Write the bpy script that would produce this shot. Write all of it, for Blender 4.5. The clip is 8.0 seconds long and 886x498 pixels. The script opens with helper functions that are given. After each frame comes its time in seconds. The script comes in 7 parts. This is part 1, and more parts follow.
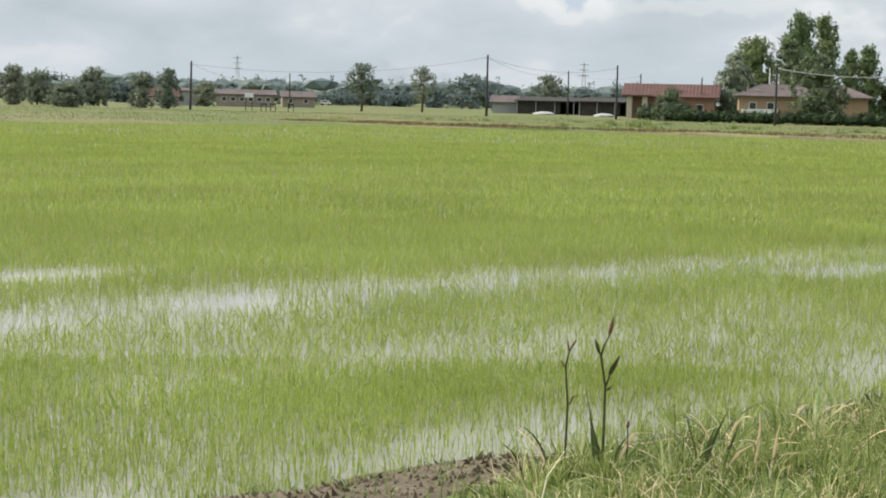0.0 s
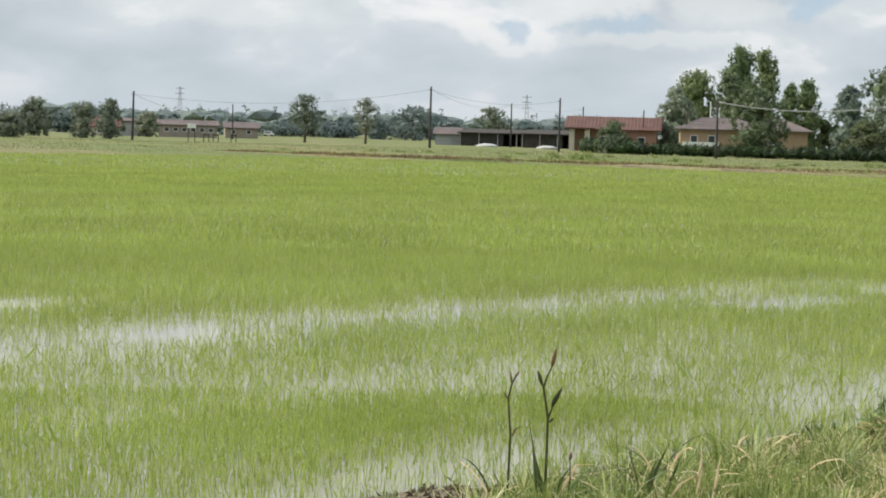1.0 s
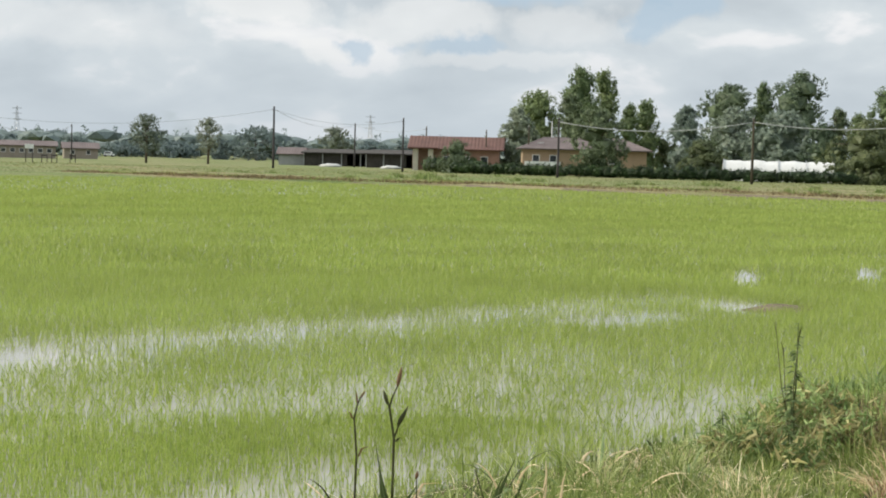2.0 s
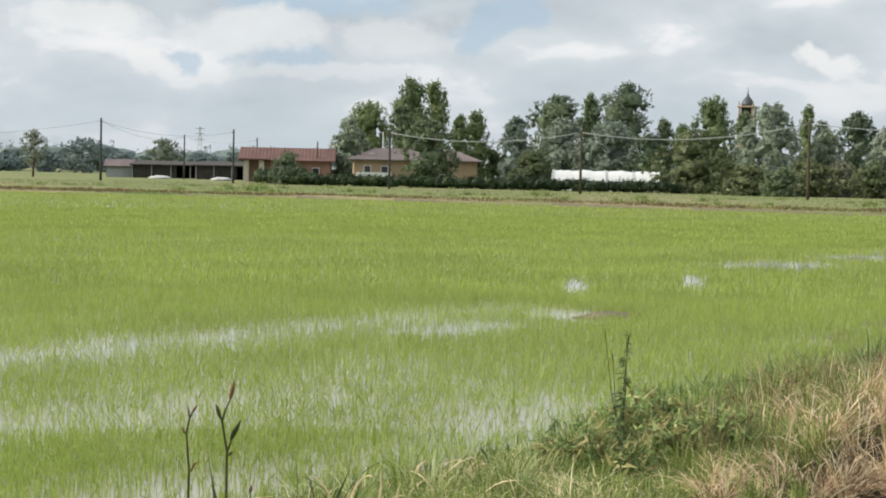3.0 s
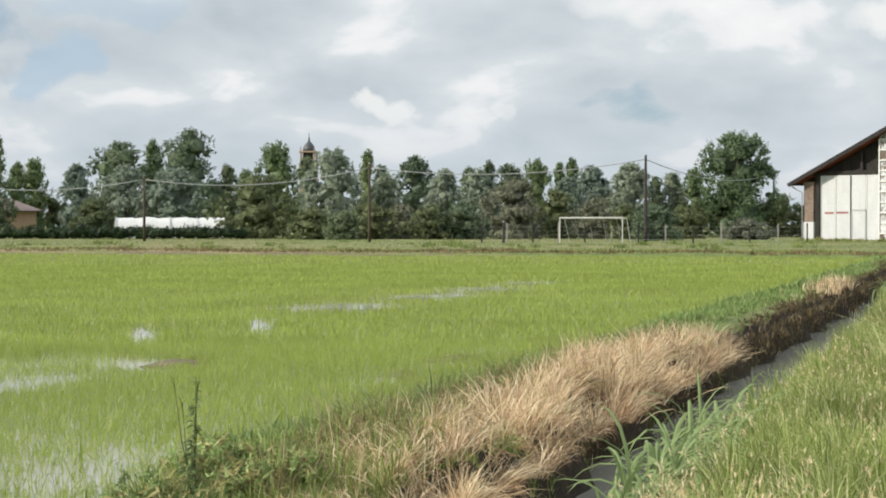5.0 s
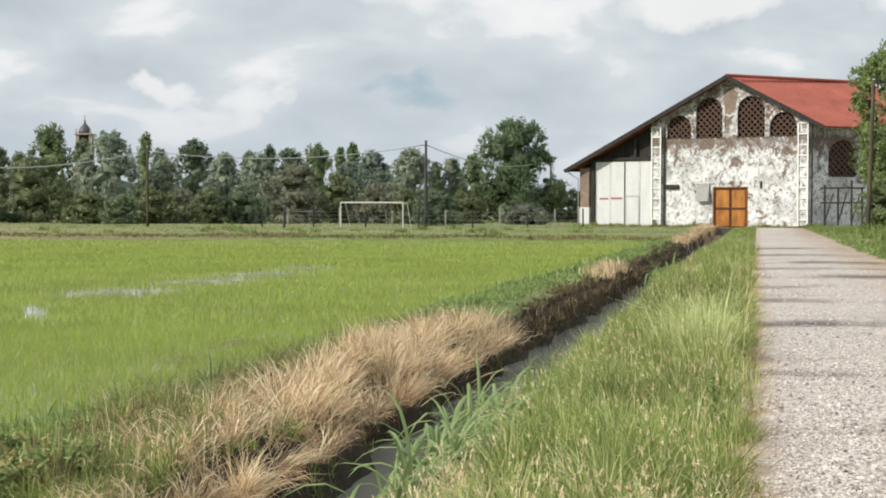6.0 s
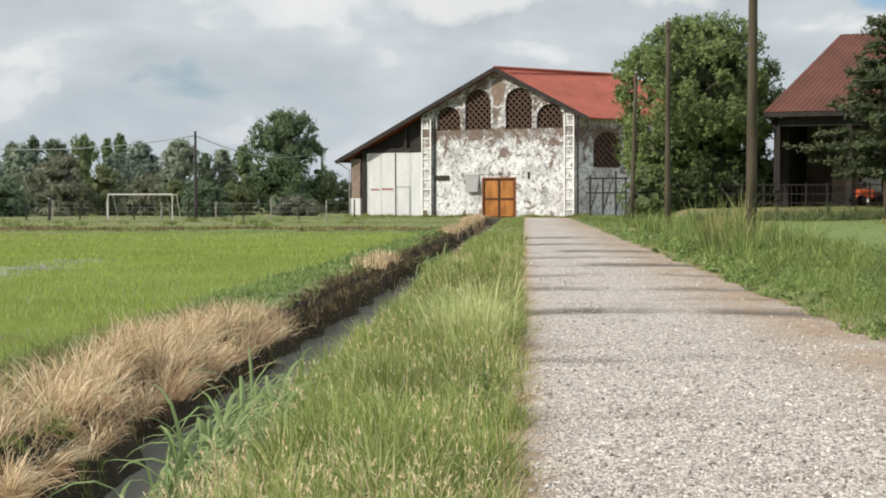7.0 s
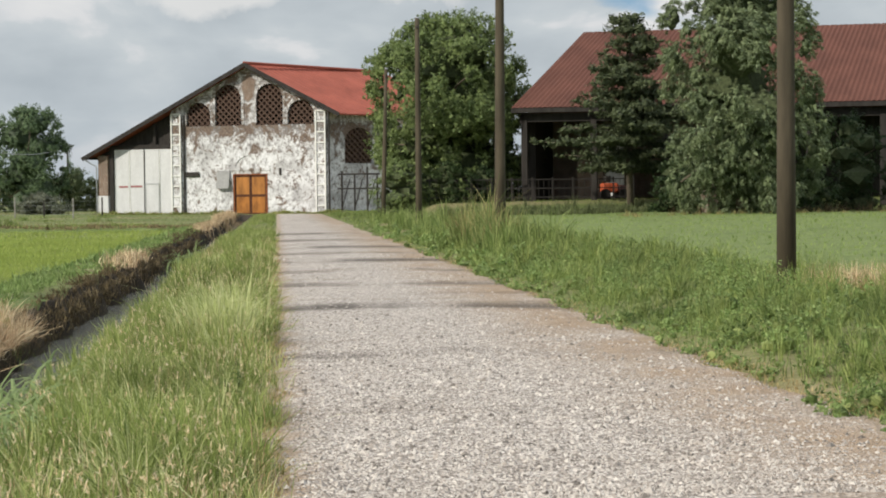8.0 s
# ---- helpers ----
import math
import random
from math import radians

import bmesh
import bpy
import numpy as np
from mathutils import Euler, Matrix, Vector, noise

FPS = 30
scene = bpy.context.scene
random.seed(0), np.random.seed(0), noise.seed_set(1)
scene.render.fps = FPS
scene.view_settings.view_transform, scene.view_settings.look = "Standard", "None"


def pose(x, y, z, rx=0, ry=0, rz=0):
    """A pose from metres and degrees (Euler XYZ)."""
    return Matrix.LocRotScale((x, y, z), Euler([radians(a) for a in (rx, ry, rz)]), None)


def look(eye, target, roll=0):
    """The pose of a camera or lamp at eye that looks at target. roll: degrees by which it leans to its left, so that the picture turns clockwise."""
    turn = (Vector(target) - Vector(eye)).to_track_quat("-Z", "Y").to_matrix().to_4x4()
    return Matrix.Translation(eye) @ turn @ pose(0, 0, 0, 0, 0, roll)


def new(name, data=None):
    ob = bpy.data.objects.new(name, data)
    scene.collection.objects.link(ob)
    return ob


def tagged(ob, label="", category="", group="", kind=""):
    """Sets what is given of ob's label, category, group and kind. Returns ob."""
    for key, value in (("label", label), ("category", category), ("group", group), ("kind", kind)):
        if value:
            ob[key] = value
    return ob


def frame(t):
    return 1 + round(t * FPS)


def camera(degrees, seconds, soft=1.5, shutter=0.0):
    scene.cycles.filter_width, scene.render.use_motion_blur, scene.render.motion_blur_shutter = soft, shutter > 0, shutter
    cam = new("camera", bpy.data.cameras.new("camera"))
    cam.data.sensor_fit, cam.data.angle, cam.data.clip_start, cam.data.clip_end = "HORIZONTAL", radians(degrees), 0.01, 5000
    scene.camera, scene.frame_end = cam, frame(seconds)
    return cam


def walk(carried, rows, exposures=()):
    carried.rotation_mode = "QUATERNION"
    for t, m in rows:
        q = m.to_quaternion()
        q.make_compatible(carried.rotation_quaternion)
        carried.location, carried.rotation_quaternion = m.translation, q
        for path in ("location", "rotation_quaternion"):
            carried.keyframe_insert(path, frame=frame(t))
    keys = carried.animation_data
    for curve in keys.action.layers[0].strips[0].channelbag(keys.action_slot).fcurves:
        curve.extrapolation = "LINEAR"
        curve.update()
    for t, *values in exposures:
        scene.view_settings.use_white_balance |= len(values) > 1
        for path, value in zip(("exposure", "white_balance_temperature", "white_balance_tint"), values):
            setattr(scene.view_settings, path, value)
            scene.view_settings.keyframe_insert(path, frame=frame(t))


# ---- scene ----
# The camera turns on the spot at the left edge of a gravel lane that runs along +y.
EYE = 1.65
cam = camera(30.26, 8.0, soft=1.9)
ROWS = [
    (0.0, 46.832, -5.068, 1.297),
    (0.5, 46.393, -4.902, 1.266),
    (1.0, 44.862, -3.918, 1.568),
    (1.5, 42.240, -3.342, 1.502),
    (3.0, 33.586, -2.570, 1.152),
    (3.5, 30.145, -2.122, 0.646),
    (4.0, 25.998, -1.672, 0.243),
    (4.2, 24.436, -1.446, 0.047),
    (5.3, 16.310, -0.788, 0.000),
    (5.5, 14.805, -0.870, -0.030),
    (6.0, 10.860, -1.354, 0.150),
    (6.5, 7.316, -1.702, 0.049),
    (7.0, 2.888, -1.662, -0.118),
    (7.5, -1.484, -1.562, -0.575),
    (8.0, -5.750, -1.857, -0.583),
]
walk(cam, [(t, look((0, 0, EYE), Vector((0, 0, EYE)) + Vector((-math.sin(radians(a)) * math.cos(radians(p)), math.cos(radians(a)) * math.cos(radians(p)), math.sin(radians(p)))), r)) for t, a, p, r in ROWS],
     exposures=((0.0, 0.0), (5.5, 0.0), (6.5, -0.08), (7.0, -0.14), (7.5, -0.21), (8.0, -0.29)))

# ---- sky and sun ----
SUN_FROM = Vector((-0.86, -0.53, 0.64)).normalized()
world = bpy.data.worlds.new("world")
scene.world = world
world.use_nodes = True
wn, wl = world.node_tree.nodes, world.node_tree.links
wn.clear()


def wnode(kind, **sets):
    n = wn.new(kind)
    for k, v in sets.items():
        n.inputs[k].default_value = v
    return n


def build_sky():
    sky = wn.new("ShaderNodeTexSky")
    sky.sky_type, sky.sun_disc = "NISHITA", False
    sky.sun_elevation = math.asin(SUN_FROM.z)
    sky.sun_rotation = math.atan2(SUN_FROM.x, SUN_FROM.y)
    sky_dim = wnode("ShaderNodeVectorMath")
    sky_dim.operation = "SCALE"
    sky_dim.inputs["Scale"].default_value = 0.105
    wl.new(sky.outputs["Color"], sky_dim.inputs[0])
    co = wn.new("ShaderNodeTexCoord")
    sep = wn.new("ShaderNodeSeparateXYZ")
    wl.new(co.outputs["Generated"], sep.inputs[0])
    up = wn.new("ShaderNodeMath")
    up.operation = "ADD"
    up.inputs[1].default_value = 0.42
    top = wn.new("ShaderNodeMath")
    top.operation = "MAXIMUM"
    top.inputs[1].default_value = 0.0
    wl.new(sep.outputs["Z"], top.inputs[0])
    wl.new(top.outputs[0], up.inputs[0])
    flat = wn.new("ShaderNodeCombineXYZ")
    for ax in "XY":
        d = wn.new("ShaderNodeMath")
        d.operation = "DIVIDE"
        wl.new(sep.outputs[ax], d.inputs[0])
        wl.new(up.outputs[0], d.inputs[1])
        wl.new(d.outputs[0], flat.inputs[ax])
    big = wnode("ShaderNodeTexNoise", Scale=3.6, Detail=8.0, Roughness=0.5, Distortion=0.2)
    wl.new(flat.outputs[0], big.inputs["Vector"])
    cover = wn.new("ShaderNodeValToRGB")
    cover.color_ramp.elements[0].position, cover.color_ramp.elements[1].position = 0.285, 0.36
    cover.color_ramp.elements[0].color = (0.12, 0.12, 0.12, 1)
    wl.new(big.outputs["Fac"], cover.inputs[0])
    lit = wnode("ShaderNodeTexNoise", Scale=5.0, Detail=7.0, Roughness=0.48, Distortion=0.2)
    shift = wn.new("ShaderNodeVectorMath")
    shift.inputs[1].default_value = (7.3, 2.1, 0)
    wl.new(flat.outputs[0], shift.inputs[0])
    wl.new(shift.outputs[0], lit.inputs["Vector"])
    tone = wn.new("ShaderNodeValToRGB")
    e = tone.color_ramp.elements
    e[0].position, e[0].color = 0.30, (0.495, 0.555, 0.60, 1)
    e[1].position, e[1].color = 0.68, (0.93, 0.935, 0.93, 1)
    for at_, c_ in ((0.50, (0.63, 0.69, 0.73, 1)), (0.565, (0.69, 0.745, 0.775, 1)), (0.61, (0.85, 0.865, 0.88, 1))):
        e.new(at_).color = c_
    wl.new(lit.outputs["Fac"], tone.inputs[0])
    mix = wn.new("ShaderNodeMix")
    mix.data_type = "RGBA"
    wl.new(cover.outputs["Color"], mix.inputs["Factor"])
    blue = wn.new("ShaderNodeVectorMath")
    blue.operation = "MULTIPLY"
    blue.inputs[1].default_value = (0.72, 0.90, 1.12)
    wl.new(sky_dim.outputs[0], blue.inputs[0])
    wl.new(blue.outputs[0], mix.inputs["A"])
    wl.new(tone.outputs["Color"], mix.inputs["B"])
    # cumulus heads and blue gaps: soft ellipses in bearing and height, in degrees, with billowing edges
    def math_node(op, a, b=0.0):
        n = wn.new("ShaderNodeMath")
        n.operation = op
        for i, v in enumerate((a, b)):
            if isinstance(v, (int, float)):
                n.inputs[i].default_value = v
            else:
                wl.new(v, n.inputs[i])
        return n.outputs[0]

    billow = wnode("ShaderNodeTexNoise", Scale=16.0, Detail=7.0, Roughness=0.55)
    wl.new(co.outputs["Generated"], billow.inputs["Vector"])
    wob = wn.new("ShaderNodeSeparateColor")
    wl.new(billow.outputs["Color"], wob.inputs[0])
    bearing = math_node("MULTIPLY", math_node("ARCTAN2", math_node("MULTIPLY", sep.outputs["X"], -1.0), sep.outputs["Y"]), 57.3)
    bearing = math_node("ADD", bearing, math_node("MULTIPLY", math_node("SUBTRACT", wob.outputs[0], 0.5), 7.0))
    height = math_node("ADD", math_node("MULTIPLY", sep.outputs["Z"], 57.3), math_node("MULTIPLY", math_node("SUBTRACT", wob.outputs[1], 0.5), 3.4))

    def heap(*rows):
        total = 0.0
        for b0, h0, bw, hw, strong in rows:
            u = math_node("DIVIDE", math_node("SUBTRACT", bearing, b0), bw)
            v = math_node("DIVIDE", math_node("SUBTRACT", height, h0), hw)
            e = math_node("SUBTRACT", 1.0, math_node("ADD", math_node("MULTIPLY", u, u), math_node("MULTIPLY", v, v)))
            total = math_node("MAXIMUM", total, math_node("MULTIPLY", math_node("MINIMUM", math_node("MULTIPLY", math_node("MAXIMUM", e, 0.0), 1.5), 1.0), strong))
        return total

    puffs = heap((44.0, 3.7, 1.2, 0.7, 0.9), (46.5, 5.0, 2.4, 0.9, 0.75), (40.2, 5.0, 3.6, 0.8, 0.6), (35.0, 4.9, 2.2, 0.9, 0.45), (37.0, 3.6, 4.5, 0.4, 0.45), (20.6, 4.2, 1.1, 0.5, 1.0), (17.2, 4.4, 0.6, 0.35, 0.5), (2.0, 7.0, 3.2, 0.8, 1.0), (-5.0, 6.9, 1.8, 0.8, 0.9), (11.5, 7.8, 3.0, 1.0, 0.6), (62.0, 6.0, 5.0, 1.2, 0.7), (-16.0, 7.5, 4.0, 1.2, 0.7), (53.0, 4.4, 5.0, 1.0, 0.4))
    gaps = heap((38.4, 6.2, 3.6, 0.8, 1.0), (42.4, 3.9, 1.1, 0.7, 0.9), (38.8, 4.1, 1.8, 0.4, 0.8), (32.0, 5.6, 1.4, 0.9, 0.9), (47.0, 7.4, 5.0, 0.9, 0.8), (30.0, 7.4, 3.0, 0.7, 0.6), (70.0, 9.0, 6.0, 2.0, 0.8), (-25.0, 10.0, 7.0, 2.0, 0.7))
    bright = wn.new("ShaderNodeMix")
    bright.data_type = "RGBA"
    bright.inputs["B"].default_value = (0.93, 0.93, 0.915, 1)
    open_sky = wn.new("ShaderNodeMix")
    open_sky.data_type = "RGBA"
    open_sky.inputs["B"].default_value = (0.44, 0.58, 0.71, 1)
    wl.new(math_node("MULTIPLY", gaps, 0.75), open_sky.inputs["Factor"])
    wl.new(mix.outputs["Result"], open_sky.inputs["A"])
    wl.new(open_sky.outputs["Result"], bright.inputs["A"])
    wl.new(math_node("MULTIPLY", puffs, 0.8), bright.inputs["Factor"])
    # haze low over the horizon
    low = wn.new("ShaderNodeMapRange")
    low.inputs["From Min"].default_value, low.inputs["From Max"].default_value = 0.0, 0.085
    low.inputs["To Min"].default_value, low.inputs["To Max"].default_value = 0.75, 0.0
    wl.new(sep.outputs["Z"], low.inputs["Value"])
    haze = wn.new("ShaderNodeMix")
    haze.data_type = "RGBA"
    haze.inputs["B"].default_value = (0.53, 0.60, 0.66, 1)
    wl.new(low.outputs[0], haze.inputs["Factor"])
    wl.new(bright.outputs["Result"], haze.inputs["A"])
    # an overcast sky is brighter overhead than at the horizon
    rise = wn.new("ShaderNodeMapRange")
    rise.inputs["From Min"].default_value, rise.inputs["From Max"].default_value = 0.12, 1.0
    rise.inputs["To Min"].default_value, rise.inputs["To Max"].default_value = 1.0, 1.7
    wl.new(sep.outputs["Z"], rise.inputs["Value"])
    bg = wnode("ShaderNodeBackground")
    wl.new(haze.outputs["Result"], bg.inputs["Color"])
    wl.new(rise.outputs[0], bg.inputs["Strength"])
    out = wn.new("ShaderNodeOutputWorld")
    wl.new(bg.outputs[0], out.inputs[0])


build_sky()
sun = new("sun", bpy.data.lights.new("sun", "SUN"))
sun.data.energy, sun.data.angle, sun.data.color = 5.0, radians(1.0), (1.0, 0.93, 0.80)
sun.matrix_world = look(SUN_FROM * 50, (0, 0, 0))


# ---- materials ----
def ramp_of(nodes, stops):
    r = nodes.new("ShaderNodeValToRGB")
    el = r.color_ramp.elements
    while len(el) < len(stops):
        el.new(0.5)
    for s, (p, c) in zip(el, stops):
        s.position, s.color = p, (*c, 1)
    return r


class Mat:
    """A node material under construction: a principled surface with helpers for noise, ramps and bump."""

    def __init__(self, name, rough=0.8, metal=0.0, spec=0.3):
        self.m = bpy.data.materials.new(name)
        self.m.use_nodes = True
        self.n, self.l = self.m.node_tree.nodes, self.m.node_tree.links
        self.b = self.n["Principled BSDF"]
        self.b.inputs["Roughness"].default_value = rough
        self.b.inputs["Metallic"].default_value = metal
        self.b.inputs["Specular IOR Level"].default_value = spec
        self.co = self.n.new("ShaderNodeTexCoord")
        self.geo = self.n.new("ShaderNodeNewGeometry")

    def at(self, scale, world=True):
        v = self.n.new("ShaderNodeMapping")
        v.inputs["Scale"].default_value = scale
        self.l.new(self.geo.outputs["Position"] if world else self.co.outputs["Object"], v.inputs["Vector"])
        return v.outputs[0]

    def noise(self, scale=1.0, detail=5.0, rough=0.55, stretch=(1, 1, 1), world=True, distort=0.0):
        t = self.n.new("ShaderNodeTexNoise")
        t.inputs["Scale"].default_value, t.inputs["Detail"].default_value = scale, detail
        t.inputs["Roughness"].default_value, t.inputs["Distortion"].default_value = rough, distort
        self.l.new(self.at(stretch, world), t.inputs["Vector"])
        return t.outputs["Fac"]

    def cells(self, scale=1.0, stretch=(1, 1, 1), feature="F1", output="Color"):
        t = self.n.new("ShaderNodeTexVoronoi")
        t.feature = feature
        t.inputs["Scale"].default_value = scale
        self.l.new(self.at(stretch), t.inputs["Vector"])
        return t.outputs[output]

    def ramp(self, fac, *stops):
        r = ramp_of(self.n, stops)
        self.l.new(fac, r.inputs[0])
        return r.outputs["Color"]

    def mix(self, fac, a, b, mode="MIX"):
        x = self.n.new("ShaderNodeMix")
        x.data_type, x.blend_type = "RGBA", mode
        for slot, v in (("Factor", fac), ("A", a), ("B", b)):
            if isinstance(v, (int, float)):
                x.inputs[slot].default_value = v
            elif isinstance(v, tuple):
                x.inputs[slot].default_value = (*v, 1)
            else:
                self.l.new(v, x.inputs[slot])
        return x.outputs["Result"]

    def color(self, c):
        if isinstance(c, tuple):
            self.b.inputs["Base Color"].default_value = (*c, 1)
        else:
            self.l.new(c, self.b.inputs["Base Color"])
        return self

    def bump(self, height, strength=0.4, distance=0.02):
        k = self.n.new("ShaderNodeBump")
        k.inputs["Strength"].default_value, k.inputs["Distance"].default_value = strength, distance
        self.l.new(height, k.inputs["Height"])
        self.l.new(k.outputs[0], self.b.inputs["Normal"])
        return self

    def leafy(self, share=0.35):
        """Lets some light through, as leaves and grass do."""
        tr = self.n.new("ShaderNodeBsdfTranslucent")
        link = self.b.inputs["Base Color"].links
        if link:
            self.l.new(link[0].from_socket, tr.inputs["Color"])
        else:
            tr.inputs["Color"].default_value = self.b.inputs["Base Color"].default_value
        mx = self.n.new("ShaderNodeMixShader")
        mx.inputs[0].default_value = share
        self.l.new(self.b.outputs[0], mx.inputs[1])
        self.l.new(tr.outputs[0], mx.inputs[2])
        self.l.new(mx.outputs[0], self.n["Material Output"].inputs["Surface"])
        return self

    @property
    def island(self):
        return self.geo.outputs["Random Per Island"]

    @property
    def chance(self):
        return self.n.new("ShaderNodeObjectInfo").outputs["Random"]


def plant_material(name, dark, mid, light, share=0.35, patch=0.25, patch_scale=0.35, rough=0.6):
    k = Mat(name, rough, spec=0.25)
    own = k.ramp(k.island, (0.0, dark), (0.5, mid), (1.0, light))
    big = k.ramp(k.noise(patch_scale, 4), (0.35, (1 - patch,) * 3), (0.65, (1 + patch,) * 3))
    k.color(k.mix(1.0, own, big, "MULTIPLY"))
    return k.leafy(share).m


def tree_material(name, dark, mid, light, share=0.3, scale=1.1):
    k = Mat(name, 0.55, spec=0.25)
    own = k.ramp(k.island, (0.0, dark), (0.55, mid), (1.0, light))
    each = k.ramp(k.chance, (0.0, (0.8, 0.85, 0.88)), (1.0, (1.15, 1.1, 1.02)))
    spray = k.ramp(k.noise(scale, 3), (0.35, (0.80, 0.82, 0.86)), (0.65, (1.2, 1.18, 1.12)))
    k.color(k.mix(1.0, k.mix(1.0, own, each, "MULTIPLY"), spray, "MULTIPLY"))
    return k.leafy(share).m


def plain(name, base, rough=0.7, metal=0.0, vary=0.15, scale=3.0, stretch=(1, 1, 1), bump=0.15, spec=0.3):
    k = Mat(name, rough, metal, spec)
    lo, hi = tuple(v * (1 - vary) for v in base), tuple(min(1, v * (1 + vary)) for v in base)
    k.color(k.mix(1.0, k.ramp(k.noise(scale, 6, stretch=stretch), (0.3, lo), (0.7, hi)),
                  k.ramp(k.noise(scale * 9, 3, stretch=stretch), (0.3, (0.9,) * 3), (0.7, (1.06,) * 3)), "MULTIPLY"))
    return k.bump(k.noise(scale * 6, 4, stretch=stretch), bump).m


M = {}
M["rice"] = plant_material("rice", (0.208, 0.282, 0.057), (0.273, 0.352, 0.078), (0.356, 0.415, 0.106), 0.42, 0.10, 0.3)
M["crop_leaf"] = plant_material("crop_leaf", (0.17, 0.245, 0.06), (0.23, 0.315, 0.082), (0.30, 0.37, 0.11), 0.35, 0.15, 0.25)
M["grass"] = plant_material("verge_grass", (0.095, 0.14, 0.032), (0.21, 0.27, 0.068), (0.42, 0.46, 0.17), 0.38, 0.25, 0.6)
M["meadow"] = plant_material("meadow_grass", (0.11, 0.145, 0.05), (0.185, 0.22, 0.08), (0.29, 0.31, 0.13), 0.3, 0.3, 0.12)
M["pale_meadow"] = plant_material("pale_meadow", (0.20, 0.22, 0.09), (0.30, 0.31, 0.14), (0.43, 0.42, 0.22), 0.3, 0.25, 0.15)
M["grass_light"] = plant_material("pale_grass", (0.31, 0.37, 0.12), (0.47, 0.51, 0.22), (0.65, 0.66, 0.38), 0.35, 0.2, 0.6)
M["straw_light"] = plant_material("bleached_straw", (0.68, 0.50, 0.30), (0.82, 0.66, 0.44), (0.90, 0.80, 0.60), 0.32, 0.15, 1.1)
M["grass_dark"] = plant_material("rank_grass", (0.085, 0.13, 0.034), (0.17, 0.225, 0.066), (0.32, 0.37, 0.135), 0.35, 0.32, 0.5)
M["weeds"] = plant_material("weeds", (0.10, 0.16, 0.045), (0.20, 0.285, 0.09), (0.32, 0.40, 0.16), 0.3, 0.3, 0.7)
M["straw"] = plant_material("straw", (0.24, 0.155, 0.085), (0.56, 0.40, 0.24), (0.88, 0.74, 0.51), 0.3, 0.3, 1.8)
M["russet"] = plant_material("russet_straw", (0.17, 0.09, 0.05), (0.45, 0.285, 0.17), (0.75, 0.55, 0.36), 0.28, 0.25, 1.4)
M["thatch"] = plant_material("matted_thatch", (0.09, 0.066, 0.035), (0.19, 0.145, 0.075), (0.34, 0.265, 0.14), 0.25, 0.25, 0.6)
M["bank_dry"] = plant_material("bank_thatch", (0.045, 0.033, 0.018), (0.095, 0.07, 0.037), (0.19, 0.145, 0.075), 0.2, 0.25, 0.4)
M["dry"] = plant_material("dry_grass", (0.17, 0.14, 0.06), (0.28, 0.26, 0.10), (0.42, 0.38, 0.18), 0.3, 0.25, 0.3)
M["weed_leaf"] = plant_material("weed_leaf", (0.06, 0.095, 0.03), (0.11, 0.155, 0.05), (0.20, 0.25, 0.095), 0.3, 0.25, 2.0)
M["fringe"] = plant_material("dry_fringe", (0.26, 0.20, 0.09), (0.42, 0.32, 0.15), (0.58, 0.47, 0.25), 0.3, 0.25, 1.2)
M["reed"] = plant_material("reed_leaf", (0.16, 0.225, 0.085), (0.28, 0.36, 0.16), (0.48, 0.55, 0.31), 0.4, 0.15, 0.7)
M["dark_stem"] = plant_material("dark_stem", (0.04, 0.05, 0.02), (0.06, 0.07, 0.025), (0.10, 0.09, 0.04), 0.15, 0.1)
M["sedge_stem"] = plant_material("sedge_stem", (0.05, 0.052, 0.02), (0.065, 0.066, 0.026), (0.085, 0.084, 0.036), 0.1, 0.2, 6.0)
M["sedge_pod"] = plant_material("sedge_pod", (0.16, 0.09, 0.045), (0.22, 0.125, 0.065), (0.30, 0.185, 0.11), 0.2, 0.2, 8.0)
M["sedge_leaf"] = plant_material("sedge_leaf", (0.07, 0.095, 0.035), (0.09, 0.12, 0.045), (0.13, 0.16, 0.06), 0.25, 0.25, 5.0)
M["willow"] = tree_material("willow_leaf", (0.168, 0.210, 0.159), (0.240, 0.288, 0.223), (0.330, 0.378, 0.305))
M["near_willow"] = tree_material("near_willow_leaf", (0.115, 0.15, 0.075), (0.18, 0.225, 0.12), (0.27, 0.32, 0.19))
M["poplar"] = tree_material("poplar_leaf", (0.106, 0.150, 0.066), (0.163, 0.219, 0.099), (0.237, 0.300, 0.146))
M["near_tree"] = tree_material("near_tree_leaf", (0.108, 0.151, 0.057), (0.167, 0.227, 0.086), (0.238, 0.297, 0.126))
M["broad"] = tree_material("broad_leaf", (0.088, 0.121, 0.069), (0.135, 0.179, 0.105), (0.195, 0.244, 0.143))
M["bush"] = tree_material("bush_leaf", (0.081, 0.100, 0.046), (0.138, 0.163, 0.077), (0.213, 0.244, 0.119))
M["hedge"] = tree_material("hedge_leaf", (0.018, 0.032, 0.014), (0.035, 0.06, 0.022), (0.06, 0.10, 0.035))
# aerial haze is mixed into the leaf colours of these two
M["hazed_farm_leaf"] = tree_material("hazed_farm_tree_leaf", (0.14, 0.165, 0.12), (0.20, 0.23, 0.17), (0.28, 0.31, 0.235))
M["far"] = tree_material("hazed_far_leaf", (0.15, 0.195, 0.195), (0.185, 0.235, 0.235), (0.225, 0.275, 0.265))
M["lone_leaf"] = tree_material("lone_tree_leaf", (0.094, 0.144, 0.066), (0.150, 0.206, 0.099), (0.225, 0.288, 0.146))
